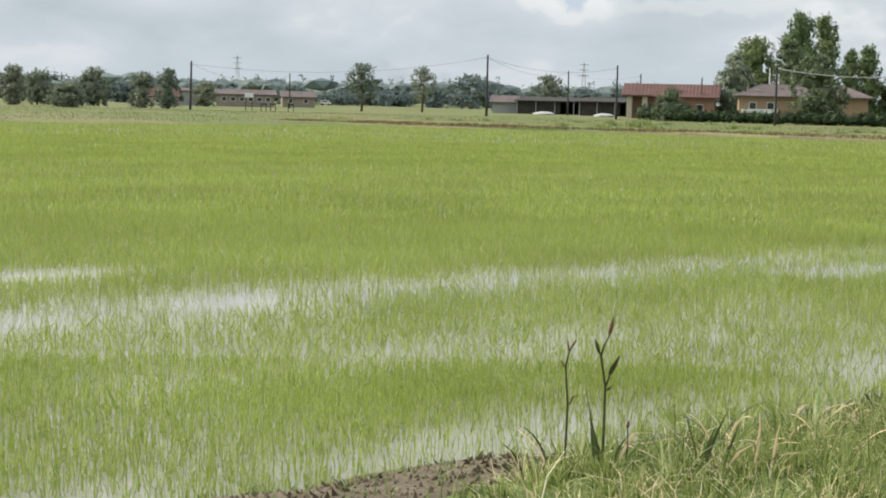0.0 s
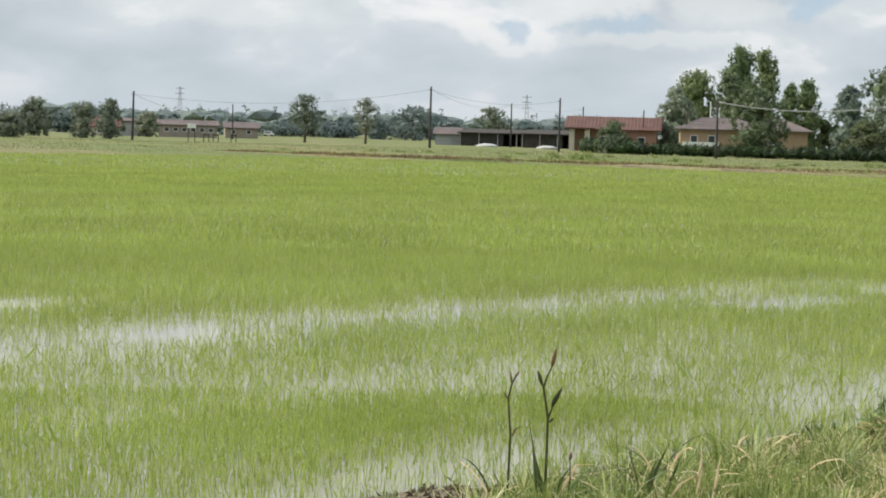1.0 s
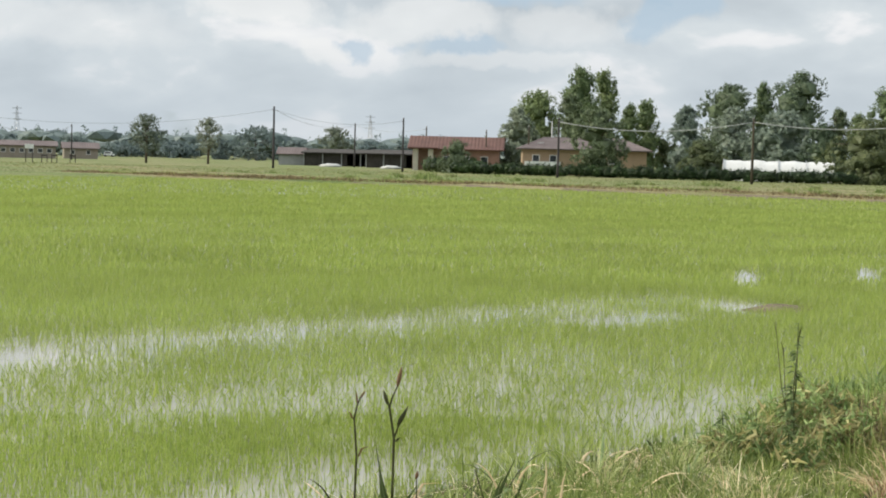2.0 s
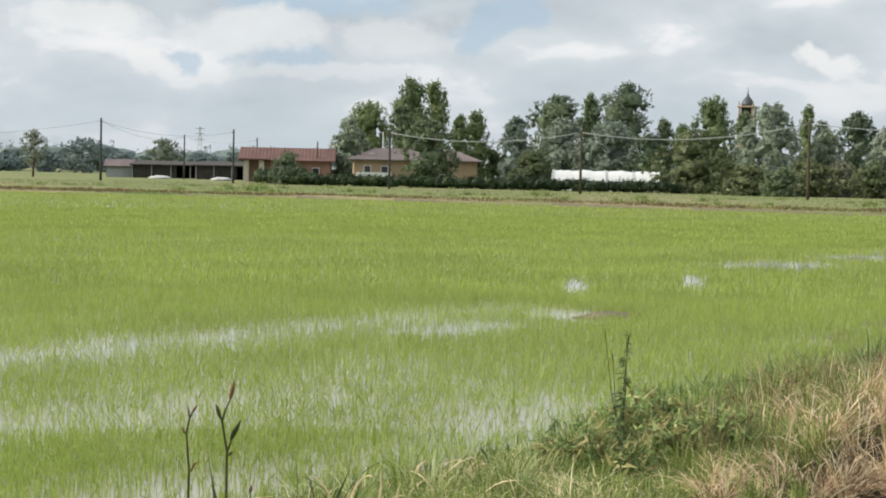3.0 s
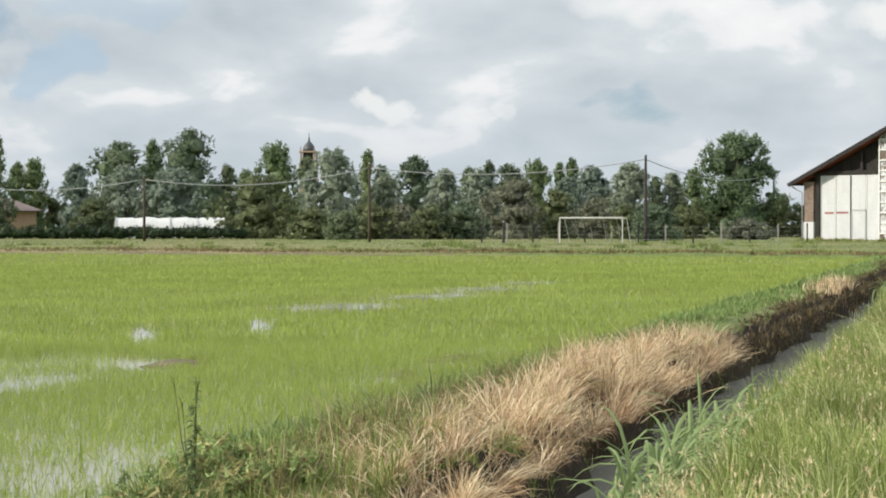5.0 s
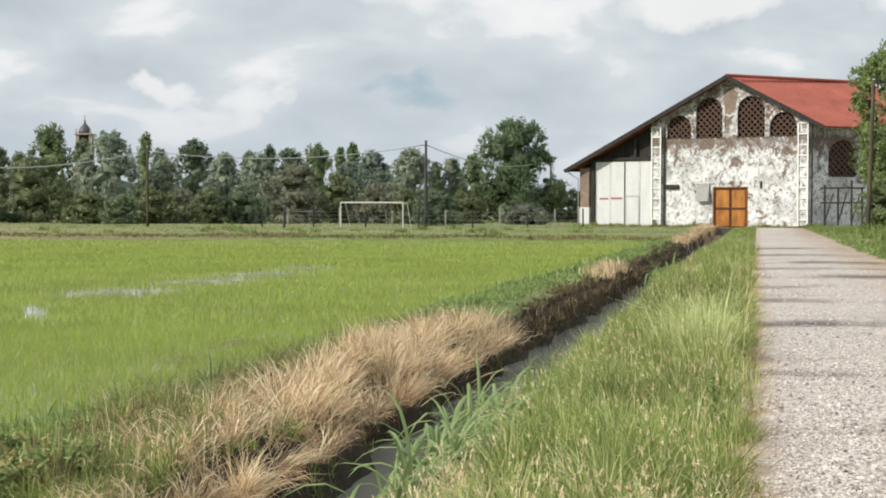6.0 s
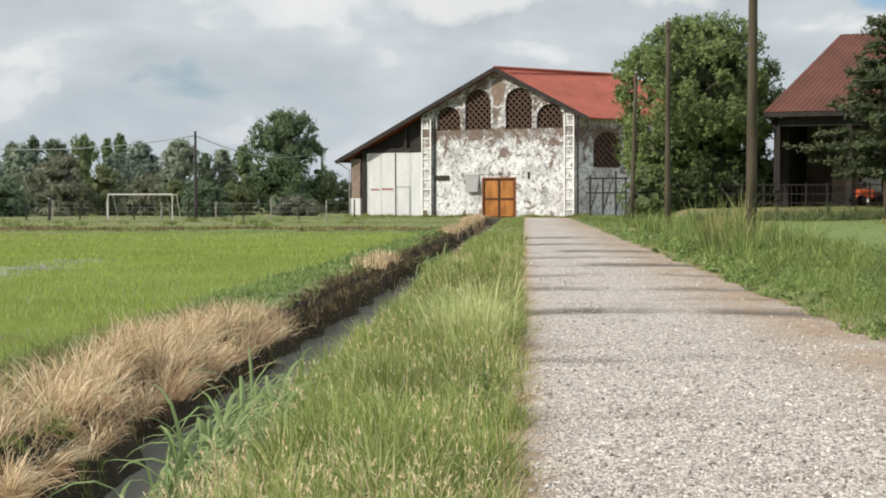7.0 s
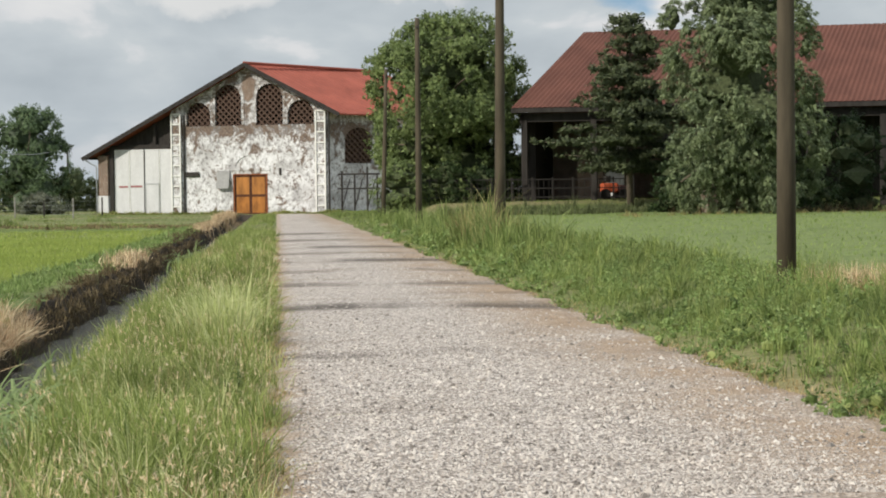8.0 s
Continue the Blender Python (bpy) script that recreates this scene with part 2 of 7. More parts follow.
M["shrub_grey"] = tree_material("grey_shrub_leaf", (0.110, 0.121, 0.087), (0.160, 0.171, 0.122), (0.220, 0.231, 0.175))
M["conifer"] = tree_material("conifer_needle", (0.035, 0.05, 0.026), (0.06, 0.08, 0.042), (0.10, 0.125, 0.068), 0.2)
M["bark"] = plain("bark", (0.13, 0.105, 0.08), 0.9, vary=0.35, scale=4, stretch=(1, 1, 0.2), bump=0.5)
M["pole"] = plain("pole_wood", (0.066, 0.054, 0.036), 0.85, vary=0.35, scale=5, stretch=(1, 1, 0.12), bump=0.4)
M["pole_dark"] = plain("tarred_pole", (0.05, 0.045, 0.045), 0.85, vary=0.3, scale=5, stretch=(1, 1, 0.12), bump=0.3)
M["cable"] = plain("cable", (0.30, 0.31, 0.32), 0.5, vary=0.1)
M["iron"] = plain("dark_iron", (0.045, 0.04, 0.038), 0.6, 0.4, vary=0.3)
M["steel"] = plain("galvanised_steel", (0.42, 0.43, 0.44), 0.45, 0.7, vary=0.15)
M["white_paint"] = plain("white_paint", (0.72, 0.72, 0.70), 0.55, vary=0.08)
M["concrete"] = plain("concrete", (0.25, 0.24, 0.22), 0.9, vary=0.2)
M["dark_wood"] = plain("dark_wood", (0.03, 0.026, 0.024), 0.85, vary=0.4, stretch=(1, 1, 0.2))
M["white_board"] = plain("white_board", (0.57, 0.575, 0.59), 0.7, vary=0.06, scale=1.5, stretch=(1, 1, 0.3))
M["orange_wood"] = plain("orange_wood", (0.35, 0.145, 0.036), 0.7, vary=0.4, scale=2.0, stretch=(1, 1, 0.3))
M["rust"] = plain("rusty_panel", (0.19, 0.062, 0.024), 0.8, vary=0.4, scale=2.0)
M["red_text"] = plain("faded_red_paint", (0.30, 0.13, 0.13), 0.7)
M["ochre"] = plain("ochre_render", (0.34, 0.245, 0.16), 0.9, vary=0.1, scale=0.8)
M["red_render"] = plain("dull_red_render", (0.25, 0.15, 0.115), 0.9, vary=0.15, scale=0.8)
M["cream"] = plain("cream_render", (0.46, 0.42, 0.35), 0.9, vary=0.12, scale=0.8)
M["dull_render"] = plain("dull_render", (0.27, 0.235, 0.195), 0.9, vary=0.12, scale=0.8)
M["grey_wall"] = plain("grey_wall", (0.30, 0.30, 0.30), 0.9, vary=0.15, scale=0.6)
M["white_sheet"] = plain("white_plastic_sheet", (0.58, 0.58, 0.56), 0.35, vary=0.05, scale=0.7, spec=0.5)
# near-black green that paints the shade inside leaf crowns
M["crown_shade"] = plain("inner_crown_shade", (0.06, 0.075, 0.035), 0.95, vary=0.4, scale=6)
M["lattice"] = plain("lattice_brick", (0.085, 0.054, 0.042), 0.95, vary=0.35, scale=5)
M["glass"] = plain("dark_glass", (0.03, 0.035, 0.04), 0.08, spec=0.6, bump=0.0)
M["slate"] = plain("slate_dome", (0.07, 0.075, 0.085), 0.5, vary=0.2, scale=2)
M["tower"] = plain("tower_stone", (0.34, 0.26, 0.19), 0.9, vary=0.15, scale=0.4)


def roof_material(name, base, pitch_axis, spacing=0.22):
    """Pantile or corrugated sheet: ribs are built as geometry; here only weathering."""
    k = Mat(name, 0.75)
    lo, hi = tuple(v * 0.78 for v in base), tuple(v * 1.15 for v in base)
    k.color(k.mix(1.0, k.ramp(k.noise(0.5, 6), (0.3, lo), (0.7, hi)), k.ramp(k.noise(7, 3), (0.3, (0.88,) * 3), (0.7, (1.08,) * 3)), "MULTIPLY"))
    return k.bump(k.noise(12, 3), 0.2).m


M["roof_red"] = roof_material("red_sheet_roof", (0.33, 0.092, 0.064), 0)
M["roof_brown"] = roof_material("brown_tile_roof", (0.115, 0.046, 0.034), 0)
M["roof_old"] = roof_material("old_tile_roof", (0.145, 0.115, 0.112), 0)
M["roof_house"] = roof_material("house_tile_roof", (0.125, 0.066, 0.055), 0)


def ground_material():
    k = Mat("meadow_ground", 0.95)
    green = k.ramp(k.noise(0.9, 7), (0.3, (0.09, 0.125, 0.035)), (0.7, (0.16, 0.20, 0.06)))
    tan = k.ramp(k.noise(2.5, 5), (0.3, (0.19, 0.165, 0.08)), (0.7, (0.27, 0.23, 0.12)))
    c = k.mix(k.ramp(k.noise(0.05, 6, stretch=(0.5, 2.2, 1)), (0.46, (0, 0, 0)), (0.62, (1, 1, 1))), green, tan)
    k.color(k.mix(1.0, c, k.ramp(k.noise(14, 3), (0.3, (0.7,) * 3), (0.7, (1.2,) * 3)), "MULTIPLY"))
    return k.bump(k.noise(9, 6), 0.6, 0.05).m


def earth_material(name, lo, hi, rough=0.95):
    k = Mat(name, rough)
    k.color(k.mix(1.0, k.ramp(k.noise(3, 7), (0.3, lo), (0.7, hi)), k.ramp(k.noise(30, 4), (0.3, (0.65,) * 3), (0.7, (1.2,) * 3)), "MULTIPLY"))
    return k.bump(k.noise(22, 6), 0.7, 0.04).m


# dark bands across the lane: distance along it, half-width, darkness
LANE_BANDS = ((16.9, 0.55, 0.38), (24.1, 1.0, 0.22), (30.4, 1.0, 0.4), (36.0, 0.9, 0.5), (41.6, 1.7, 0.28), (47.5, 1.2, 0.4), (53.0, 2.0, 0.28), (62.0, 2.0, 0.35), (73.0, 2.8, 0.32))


def gravel_material():
    k = Mat("gravel", 0.92)
    stone = k.ramp(k.cells(40, output="Color"), (0.0, (0.085, 0.072, 0.062)), (0.5, (0.435, 0.38, 0.345)), (1.0, (0.88, 0.815, 0.765)))
    dust = k.ramp(k.noise(1.2, 6), (0.3, (0.40, 0.355, 0.305)), (0.7, (0.50, 0.455, 0.405)))
    c = k.mix(0.08, stone, dust)
    sep = k.n.new("ShaderNodeSeparateXYZ")
    k.l.new(k.geo.outputs["Position"], sep.inputs[0])
    side = k.n.new("ShaderNodeMapRange")
    side.inputs["From Min"].default_value, side.inputs["From Max"].default_value = 2.1, 3.6
    k.l.new(sep.outputs["X"], side.inputs["Value"])
    patchy = k.mix(1.0, k.ramp(side.outputs[0], (0.0, (0, 0, 0)), (1.0, (0.95,) * 3)), k.ramp(k.noise(0.7, 6), (0.35, (0.35,) * 3), (0.6, (1, 1, 1))), "MULTIPLY")
    earth = k.ramp(k.noise(5, 6), (0.3, (0.29, 0.205, 0.14)), (0.7, (0.43, 0.32, 0.225)))
    c = k.mix(patchy, c, earth)
    rim = k.n.new("ShaderNodeMapRange")
    rim.inputs["From Min"].default_value, rim.inputs["From Max"].default_value = 0.32, 0.05
    k.l.new(sep.outputs["X"], rim.inputs["Value"])
    c = k.mix(k.mix(1.0, k.ramp(rim.outputs[0], (0.0, (0, 0, 0)), (1.0, (0.9,) * 3)), k.ramp(k.noise(2.5, 4), (0.4, (0.3,) * 3), (0.6, (1, 1, 1))), "MULTIPLY"), c, earth)
    # dark bands that lie across the lane
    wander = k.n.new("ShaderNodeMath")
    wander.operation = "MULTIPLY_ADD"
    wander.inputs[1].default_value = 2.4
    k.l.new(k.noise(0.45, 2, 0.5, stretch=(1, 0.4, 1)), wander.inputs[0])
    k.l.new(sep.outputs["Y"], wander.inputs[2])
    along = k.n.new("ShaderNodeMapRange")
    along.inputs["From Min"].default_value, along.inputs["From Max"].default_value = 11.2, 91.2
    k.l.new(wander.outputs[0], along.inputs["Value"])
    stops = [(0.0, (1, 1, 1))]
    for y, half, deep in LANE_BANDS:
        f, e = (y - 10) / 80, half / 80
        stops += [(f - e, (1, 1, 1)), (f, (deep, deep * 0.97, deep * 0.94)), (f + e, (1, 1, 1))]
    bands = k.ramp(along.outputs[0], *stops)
    darker = k.mix(k.ramp(k.noise(0.35, 4, 0.55, stretch=(1.0, 0.3, 1)), (0.40, (0.1,) * 3), (0.52, (1, 1, 1))), (1, 1, 1), bands)
    darker = k.mix(1.0, darker, k.ramp(k.noise(0.45, 6, 0.6, stretch=(0.35, 1.0, 1)), (0.33, (0.6, 0.57, 0.54)), (0.45, (1, 1, 1))), "MULTIPLY")
    k.color(k.mix(1.0, c, darker, "MULTIPLY"))
    return k.bump(k.cells(40, output="Distance"), 1.0, 0.022).m


def water_material(name, base, rough):
    k = Mat(name, rough, spec=0.5)
    k.b.inputs["IOR"].default_value = 1.33
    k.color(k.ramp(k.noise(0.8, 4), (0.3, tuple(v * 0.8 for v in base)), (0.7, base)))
    return k.bump(k.noise(9, 3), 0.05, 0.01).m


def facade_material():
    k = Mat("peeling_plaster", 0.95)
    white = k.ramp(k.noise(1.3, 6), (0.3, (0.61, 0.61, 0.63)), (0.7, (0.77, 0.775, 0.80)))
    brick = k.ramp(k.noise(5, 5), (0.3, (0.10, 0.073, 0.06)), (0.7, (0.23, 0.175, 0.145)))
    sep = k.n.new("ShaderNodeSeparateXYZ")
    k.l.new(k.geo.outputs["Position"], sep.inputs[0])
    high = k.n.new("ShaderNodeMapRange")
    high.inputs["From Min"].default_value, high.inputs["From Max"].default_value = 4.0, 14.0
    k.l.new(sep.outputs["Z"], high.inputs["Value"])
    # rain has run from the sills of the arches
    runs = k.ramp(high.outputs[0], (0.0, (0.0,) * 3), (0.2, (0.005,) * 3), (0.36, (0.045,) * 3), (0.475, (0.12,) * 3), (0.53, (0.03,) * 3), (0.75, (0.04,) * 3), (1.0, (0.07,) * 3))
    streak = k.noise(0.9, 14, 0.74, stretch=(1, 1, 0.95), distort=0.7)
    fine = k.noise(3.2, 12, 0.8, stretch=(1, 1, 0.8))

    def plus(p, q):
        add = k.n.new("ShaderNodeMath")
        k.l.new(p, add.inputs[0])
        k.l.new(q, add.inputs[1])
        return add.outputs[0]

    worn = k.ramp(plus(streak, runs), (0.55, (0, 0, 0)), (0.60, (1, 1, 1)))
    grime = k.ramp(plus(fine, runs), (0.50, (1, 1, 1)), (0.59, (0.36, 0.34, 0.33)))
    wash = k.ramp(k.noise(0.5, 6, 0.6), (0.36, (0.62, 0.61, 0.605)), (0.54, (1, 1, 1)))
    k.color(k.mix(worn, k.mix(1.0, k.mix(1.0, white, grime, "MULTIPLY"), wash, "MULTIPLY"), brick))
    return k.bump(streak, 0.5, 0.06).m


def brick_material():
    k = Mat("old_brick", 0.95)
    t = k.n.new("ShaderNodeTexBrick")
    t.inputs["Scale"].default_value = 1.0
    t.inputs["Brick Width"].default_value, t.inputs["Row Height"].default_value, t.inputs["Mortar Size"].default_value = 0.25, 0.075, 0.012
    t.inputs["Color1"].default_value, t.inputs["Color2"].default_value = (0.15, 0.085, 0.06, 1), (0.22, 0.135, 0.10, 1)
    t.inputs["Mortar"].default_value = (0.33, 0.30, 0.26, 1)
    sep, com = k.n.new("ShaderNodeSeparateXYZ"), k.n.new("ShaderNodeCombineXYZ")
    k.l.new(k.geo.outputs["Position"], sep.inputs[0])
    k.l.new(sep.outputs["X"], com.inputs["X"])
    k.l.new(sep.outputs["Z"], com.inputs["Y"])
    k.l.new(com.outputs[0], t.inputs["Vector"])
    k.color(k.mix(1.0, t.outputs["Color"], k.ramp(k.noise(1.5, 6), (0.3, (0.7,) * 3), (0.7, (1.15,) * 3)), "MULTIPLY"))
    return k.m


M["ground"] = ground_material()
M["crop"] = earth_material("crop_ground", (0.12, 0.16, 0.055), (0.19, 0.24, 0.08))
M["mud"] = earth_material("wet_mud", (0.11, 0.085, 0.055), (0.20, 0.16, 0.105), 0.8)
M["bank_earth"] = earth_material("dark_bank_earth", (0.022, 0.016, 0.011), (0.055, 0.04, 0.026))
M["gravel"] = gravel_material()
# pale base colours stand in for part of the sky's reflection
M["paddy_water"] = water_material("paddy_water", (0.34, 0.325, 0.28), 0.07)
M["ditch_water"] = water_material("ditch_water", (0.31, 0.30, 0.265), 0.14)
M["facade"] = facade_material()
M["brick"] = brick_material()


# ---- mesh helpers ----
def fast_mesh(name, verts, tris, material, smooth=False):
    """A mesh from arrays of points and of equal-sized faces."""
    verts, tris = np.asarray(verts, np.float32), np.asarray(tris, np.int32)
    me = bpy.data.meshes.new(name)
    n, k = tris.shape
    me.vertices.add(len(verts))
    me.vertices.foreach_set("co", verts.ravel())
    me.loops.add(n * k)
    me.loops.foreach_set("vertex_index", tris.ravel())
    me.polygons.add(n)
    me.polygons.foreach_set("loop_start", np.arange(0, n * k, k, dtype=np.int32))
    me.polygons.foreach_set("use_smooth", np.full(n, smooth))
    me.materials.append(material)
    me.update(calc_edges=True)
    return me


def stuff(name, me, label, category):
    return tagged(new(name, me), label, category, kind="stuff")


def part(name, bm, material, parent=None, label="", smooth=False):
    """Links a bmesh as one mesh object under a thing or a part."""
    me = bpy.data.meshes.new(name)
    for f in bm.faces:
        f.smooth = smooth
    bm.to_mesh(me)
    bm.free()
    me.materials.append(material)
    ob = new(name, me)
    if parent:
        ob.parent = parent
    return tagged(ob, label)


def thing(name, x, y, z=0.0, turn=0.0, label="", category="", group="", kind=""):
    ob = new(name)
    ob.empty_display_size = 0.3
    ob.matrix_world = pose(x, y, z, 0, 0, turn)
    return tagged(ob, label, category, group, kind)


def box(bm, x0, x1, y0, y1, z0, z1, bevel=0.0):
    r = bmesh.ops.create_cube(bm, size=1.0, matrix=Matrix.Translation(((x0 + x1) / 2, (y0 + y1) / 2, (z0 + z1) / 2)) @ Matrix.Diagonal((x1 - x0, y1 - y0, z1 - z0, 1)))
    if bevel:
        bmesh.ops.bevel(bm, geom=list({e for v in r["verts"] for e in v.link_edges}), offset=bevel, segments=1, affect="EDGES")
    return bm


def boxes(*rows, bevel=0.0):
    bm = bmesh.new()
    for r in rows:
        box(bm, *r, bevel=bevel)
    return bm


def tube(bm, points, radii, sides=8, caps=True):
    """A tapered tube through the points."""
    points = [Vector(p) for p in points]
    rings = []
    for i, (p, r) in enumerate(zip(points, radii)):
        ahead = (points[min(i + 1, len(points) - 1)] - points[max(i - 1, 0)]).normalized()
        side = ahead.cross(Vector((0, 0, 1)) if abs(ahead.z) < 0.9 else Vector((1, 0, 0))).normalized()
        other = ahead.cross(side)
        rings.append([bm.verts.new(p + (side * math.cos(2 * math.pi * k / sides) + other * math.sin(2 * math.pi * k / sides)) * r) for k in range(sides)])
    for a, b in zip(rings, rings[1:]):
        for k in range(sides):
            bm.faces.new((a[k], a[(k + 1) % sides], b[(k + 1) % sides], b[k]))
    if caps:
        bm.faces.new(rings[0][::-1])
        bm.faces.new(rings[-1])
    return bm


def prism(bm, outline, y0, y1):
    """A solid from an outline in x and z, from y0 to y1."""
    a = [bm.verts.new((x, y0, z)) for x, z in outline]
    b = [bm.verts.new((x, y1, z)) for x, z in outline]
    bm.faces.new(a)
    bm.faces.new(b[::-1])
    for i in range(len(a)):
        j = (i + 1) % len(a)
        bm.faces.new((a[j], a[i], b[i], b[j]))
    bmesh.ops.recalc_face_normals(bm, faces=bm.faces[:])
    return bm


# ---- the lie of the land ----
def smooth_step(a, b, v):
    t = np.clip((v - a) / (b - a), 0, 1)
    return t * t * (3 - 2 * t)


def ripple(x, y, size, seed=0.0):
    """Cheap smooth unevenness, about -1 to 1."""
    x, y = x / size + seed, y / size - seed * 1.7
    return (np.sin(x * 1.7 + 2.3 * np.sin(y * 0.9 + seed)) + np.sin(y * 2.1 + 1.9 * np.sin(x * 1.3)) + np.sin((x + y) * 3.1 + np.sin(x * 2.7))) / 3


FIELD_END, DITCH_END, FIELD_SIDE = 88.0, 150.0, -92.0


def land(x, y):
    x, y = np.asarray(x, float), np.asarray(y, float)
    z = 0.02 + 0.05 * ripple(x, y, 2.6) + 0.03 * ripple(x, y, 0.7, 3.0)
    # flooded field, lower than its banks
    end = FIELD_END + 2.5 * smooth_step(-60, 0, x) - 8 * smooth_step(-60, -92, x) + 0.3 * ripple(x, y * 0, 3.0)
    field = smooth_step(-5.0, -5.7, x + 0.15 * ripple(x * 0, y, 1.6)) * smooth_step(end, end - 0.9, y) * smooth_step(FIELD_SIDE - 1, FIELD_SIDE, x) * smooth_step(-60, -58, y)
    bed = -0.15 + 0.035 * ripple(x, y, 1.1, 5.0) + 0.02 * ripple(x, y, 0.4, 2.0)
    bed = bed + (0.055 + 0.05 * ripple(x, y, 0.6, 4.0)) * np.exp(-((x + 6.6 + 0.3 * ripple(x * 0, y, 3.0)) / 0.45) ** 2) * smooth_step(15, 19, y) * smooth_step(26, 21, y)
    bed = bed + 0.11 * np.exp(-((x + 9.75) / 0.35) ** 2 - ((y - 18.4) / 0.9) ** 2)
    z = z * (1 - field) + bed * field
    shelf = smooth_step(6.4, 5.3, y) * np.exp(-((x + 5.5) / 0.32) ** 2)
    z = z + field * shelf * 0.085
    # far bank, a little proud
    z = z + 0.16 * np.exp(-((y - end - 1.2) / 0.9) ** 2) * smooth_step(-6, -8, x) * smooth_step(-100, -92, x)
    # ditch with a steep far side
    wob = 0.24 * ripple(x * 0, y, 1.3, 1.0) + 0.09 * ripple(x, y, 0.4, 4.0)
    wob = wob - 0.2 * smooth_step(16.5, 12.5, y)
    shut = 0.45 * smooth_step(27, 40, y)
    ditch = smooth_step(-1.6, -2.8, x + shut) * smooth_step(-3.55, -3.28, x + wob) * smooth_step(DITCH_END, DITCH_END - 4, y)
    z = z * (1 - ditch) - 0.78 * ditch
    # bank between ditch and field
    z = z + (0.02 + 0.08 * smooth_step(8, 11, y)) * np.exp(-((x + 4.1) / 0.7) ** 2) * (1 - ditch)
    # lane
    lane = smooth_step(-0.35, 0.1, x) * smooth_step(4.6, 4.1, x)
    z = z * (1 - lane) - 0.05 * lane
    # right-hand verge and the higher field beyond
    right = smooth_step(4.3, 6.2, x)
    z = z + right * (0.18 + 0.06 * ripple(x, y, 1.8, 7.0)) + 0.22 * smooth_step(6, 30, x) * smooth_step(10, 60, y)
    # raised yard in front of the open barn
    z = z + 0.85 * smooth_step(109, 116, y) * smooth_step(8.5, 12, x) * smooth_step(160, 140, y)
    return z


def coords(fine0, fine1, step, reach, grow=1.18):
    mid = list(np.arange(fine0, fine1 + step / 2, step))
    lo, hi, s = [], [], step
    p, q = mid[0], mid[-1]
    while p > -reach or q < reach:
        s *= grow
        p, q = p - s, q + s
        lo.append(max(p, -reach)), hi.append(min(q, reach))
    return np.unique(np.array(lo[::-1] + mid + hi).clip(-reach, reach))


def build_ground():
    xs = coords(-9.5, 9.5, 0.14, 3500, 1.13)
    ys = coords(0.0, 96.0, 0.45, 3500, 1.13)
    gx, gy = np.meshgrid(xs, ys)
    gz = land(gx, gy)
    v = np.stack([gx, gy, gz], -1).reshape(-1, 3)
    w = len(xs)
    i = (np.arange(len(ys) - 1)[:, None] * w + np.arange(w - 1)).ravel()
    me = fast_mesh("ground", v, np.stack([i, i + 1, i + w + 1, i + w], -1), M["ground"], True)
    for extra in ("mud", "bank_earth", "crop"):
        me.materials.append(M[extra])
    c = v[i] + (0.07, 0.2, 0)
    kind = np.zeros(len(i), np.int32)
    inside = (c[:, 0] < -5.25) & (c[:, 0] > FIELD_SIDE) & (c[:, 1] < FIELD_END + 1) & (c[:, 1] > -60) & (v[i][:, 2] < -0.02)
    kind[inside] = 1
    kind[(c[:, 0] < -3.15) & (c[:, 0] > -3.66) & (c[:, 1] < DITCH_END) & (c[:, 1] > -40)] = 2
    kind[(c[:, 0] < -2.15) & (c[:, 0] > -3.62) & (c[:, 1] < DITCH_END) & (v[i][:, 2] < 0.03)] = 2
    kind[(c[:, 0] < -4.82) & (c[:, 0] > -5.6) & (c[:, 1] < 5.9) & (c[:, 1] > -20)] = 1
    kind[(c[:, 0] > 9.2) & (c[:, 0] < 90) & (c[:, 1] > 8) & (c[:, 1] < 111)] = 3
    me.polygons.foreach_set("material_index", kind)
    tagged(new("ground", me), "uneven meadow ground with a flooded field and a ditch cut", "ground", kind="structure")


build_ground()


def sheet(name, x0, x1, y0, y1, z, material, label, category, step=(1.0, 2.0), lift=0.0):
    xs, ys = np.arange(x0, x1 + 1e-6, step[0]), np.arange(y0, y1 + 1e-6, step[1])
    gx, gy = np.meshgrid(xs, ys)
    gz = np.full_like(gx, z) + lift * ripple(gx, gy, 1.2)
    w = len(xs)
    i = (np.arange(len(ys) - 1)[:, None] * w + np.arange(w - 1)).ravel()
    me = fast_mesh(name, np.stack([gx, gy, gz], -1).reshape(-1, 3), np.stack([i, i + 1, i + w + 1, i + w], -1), material, True)
    return tagged(new(name, me), label, category, kind="structure")


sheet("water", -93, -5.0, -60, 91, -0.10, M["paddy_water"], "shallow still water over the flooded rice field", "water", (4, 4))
sheet("ditch_water", -3.6, -1.9, -40, 148, -0.52, M["ditch_water"], "murky ditch water with the sky's reflection put into its pale colour", "water", (0.425, 2))


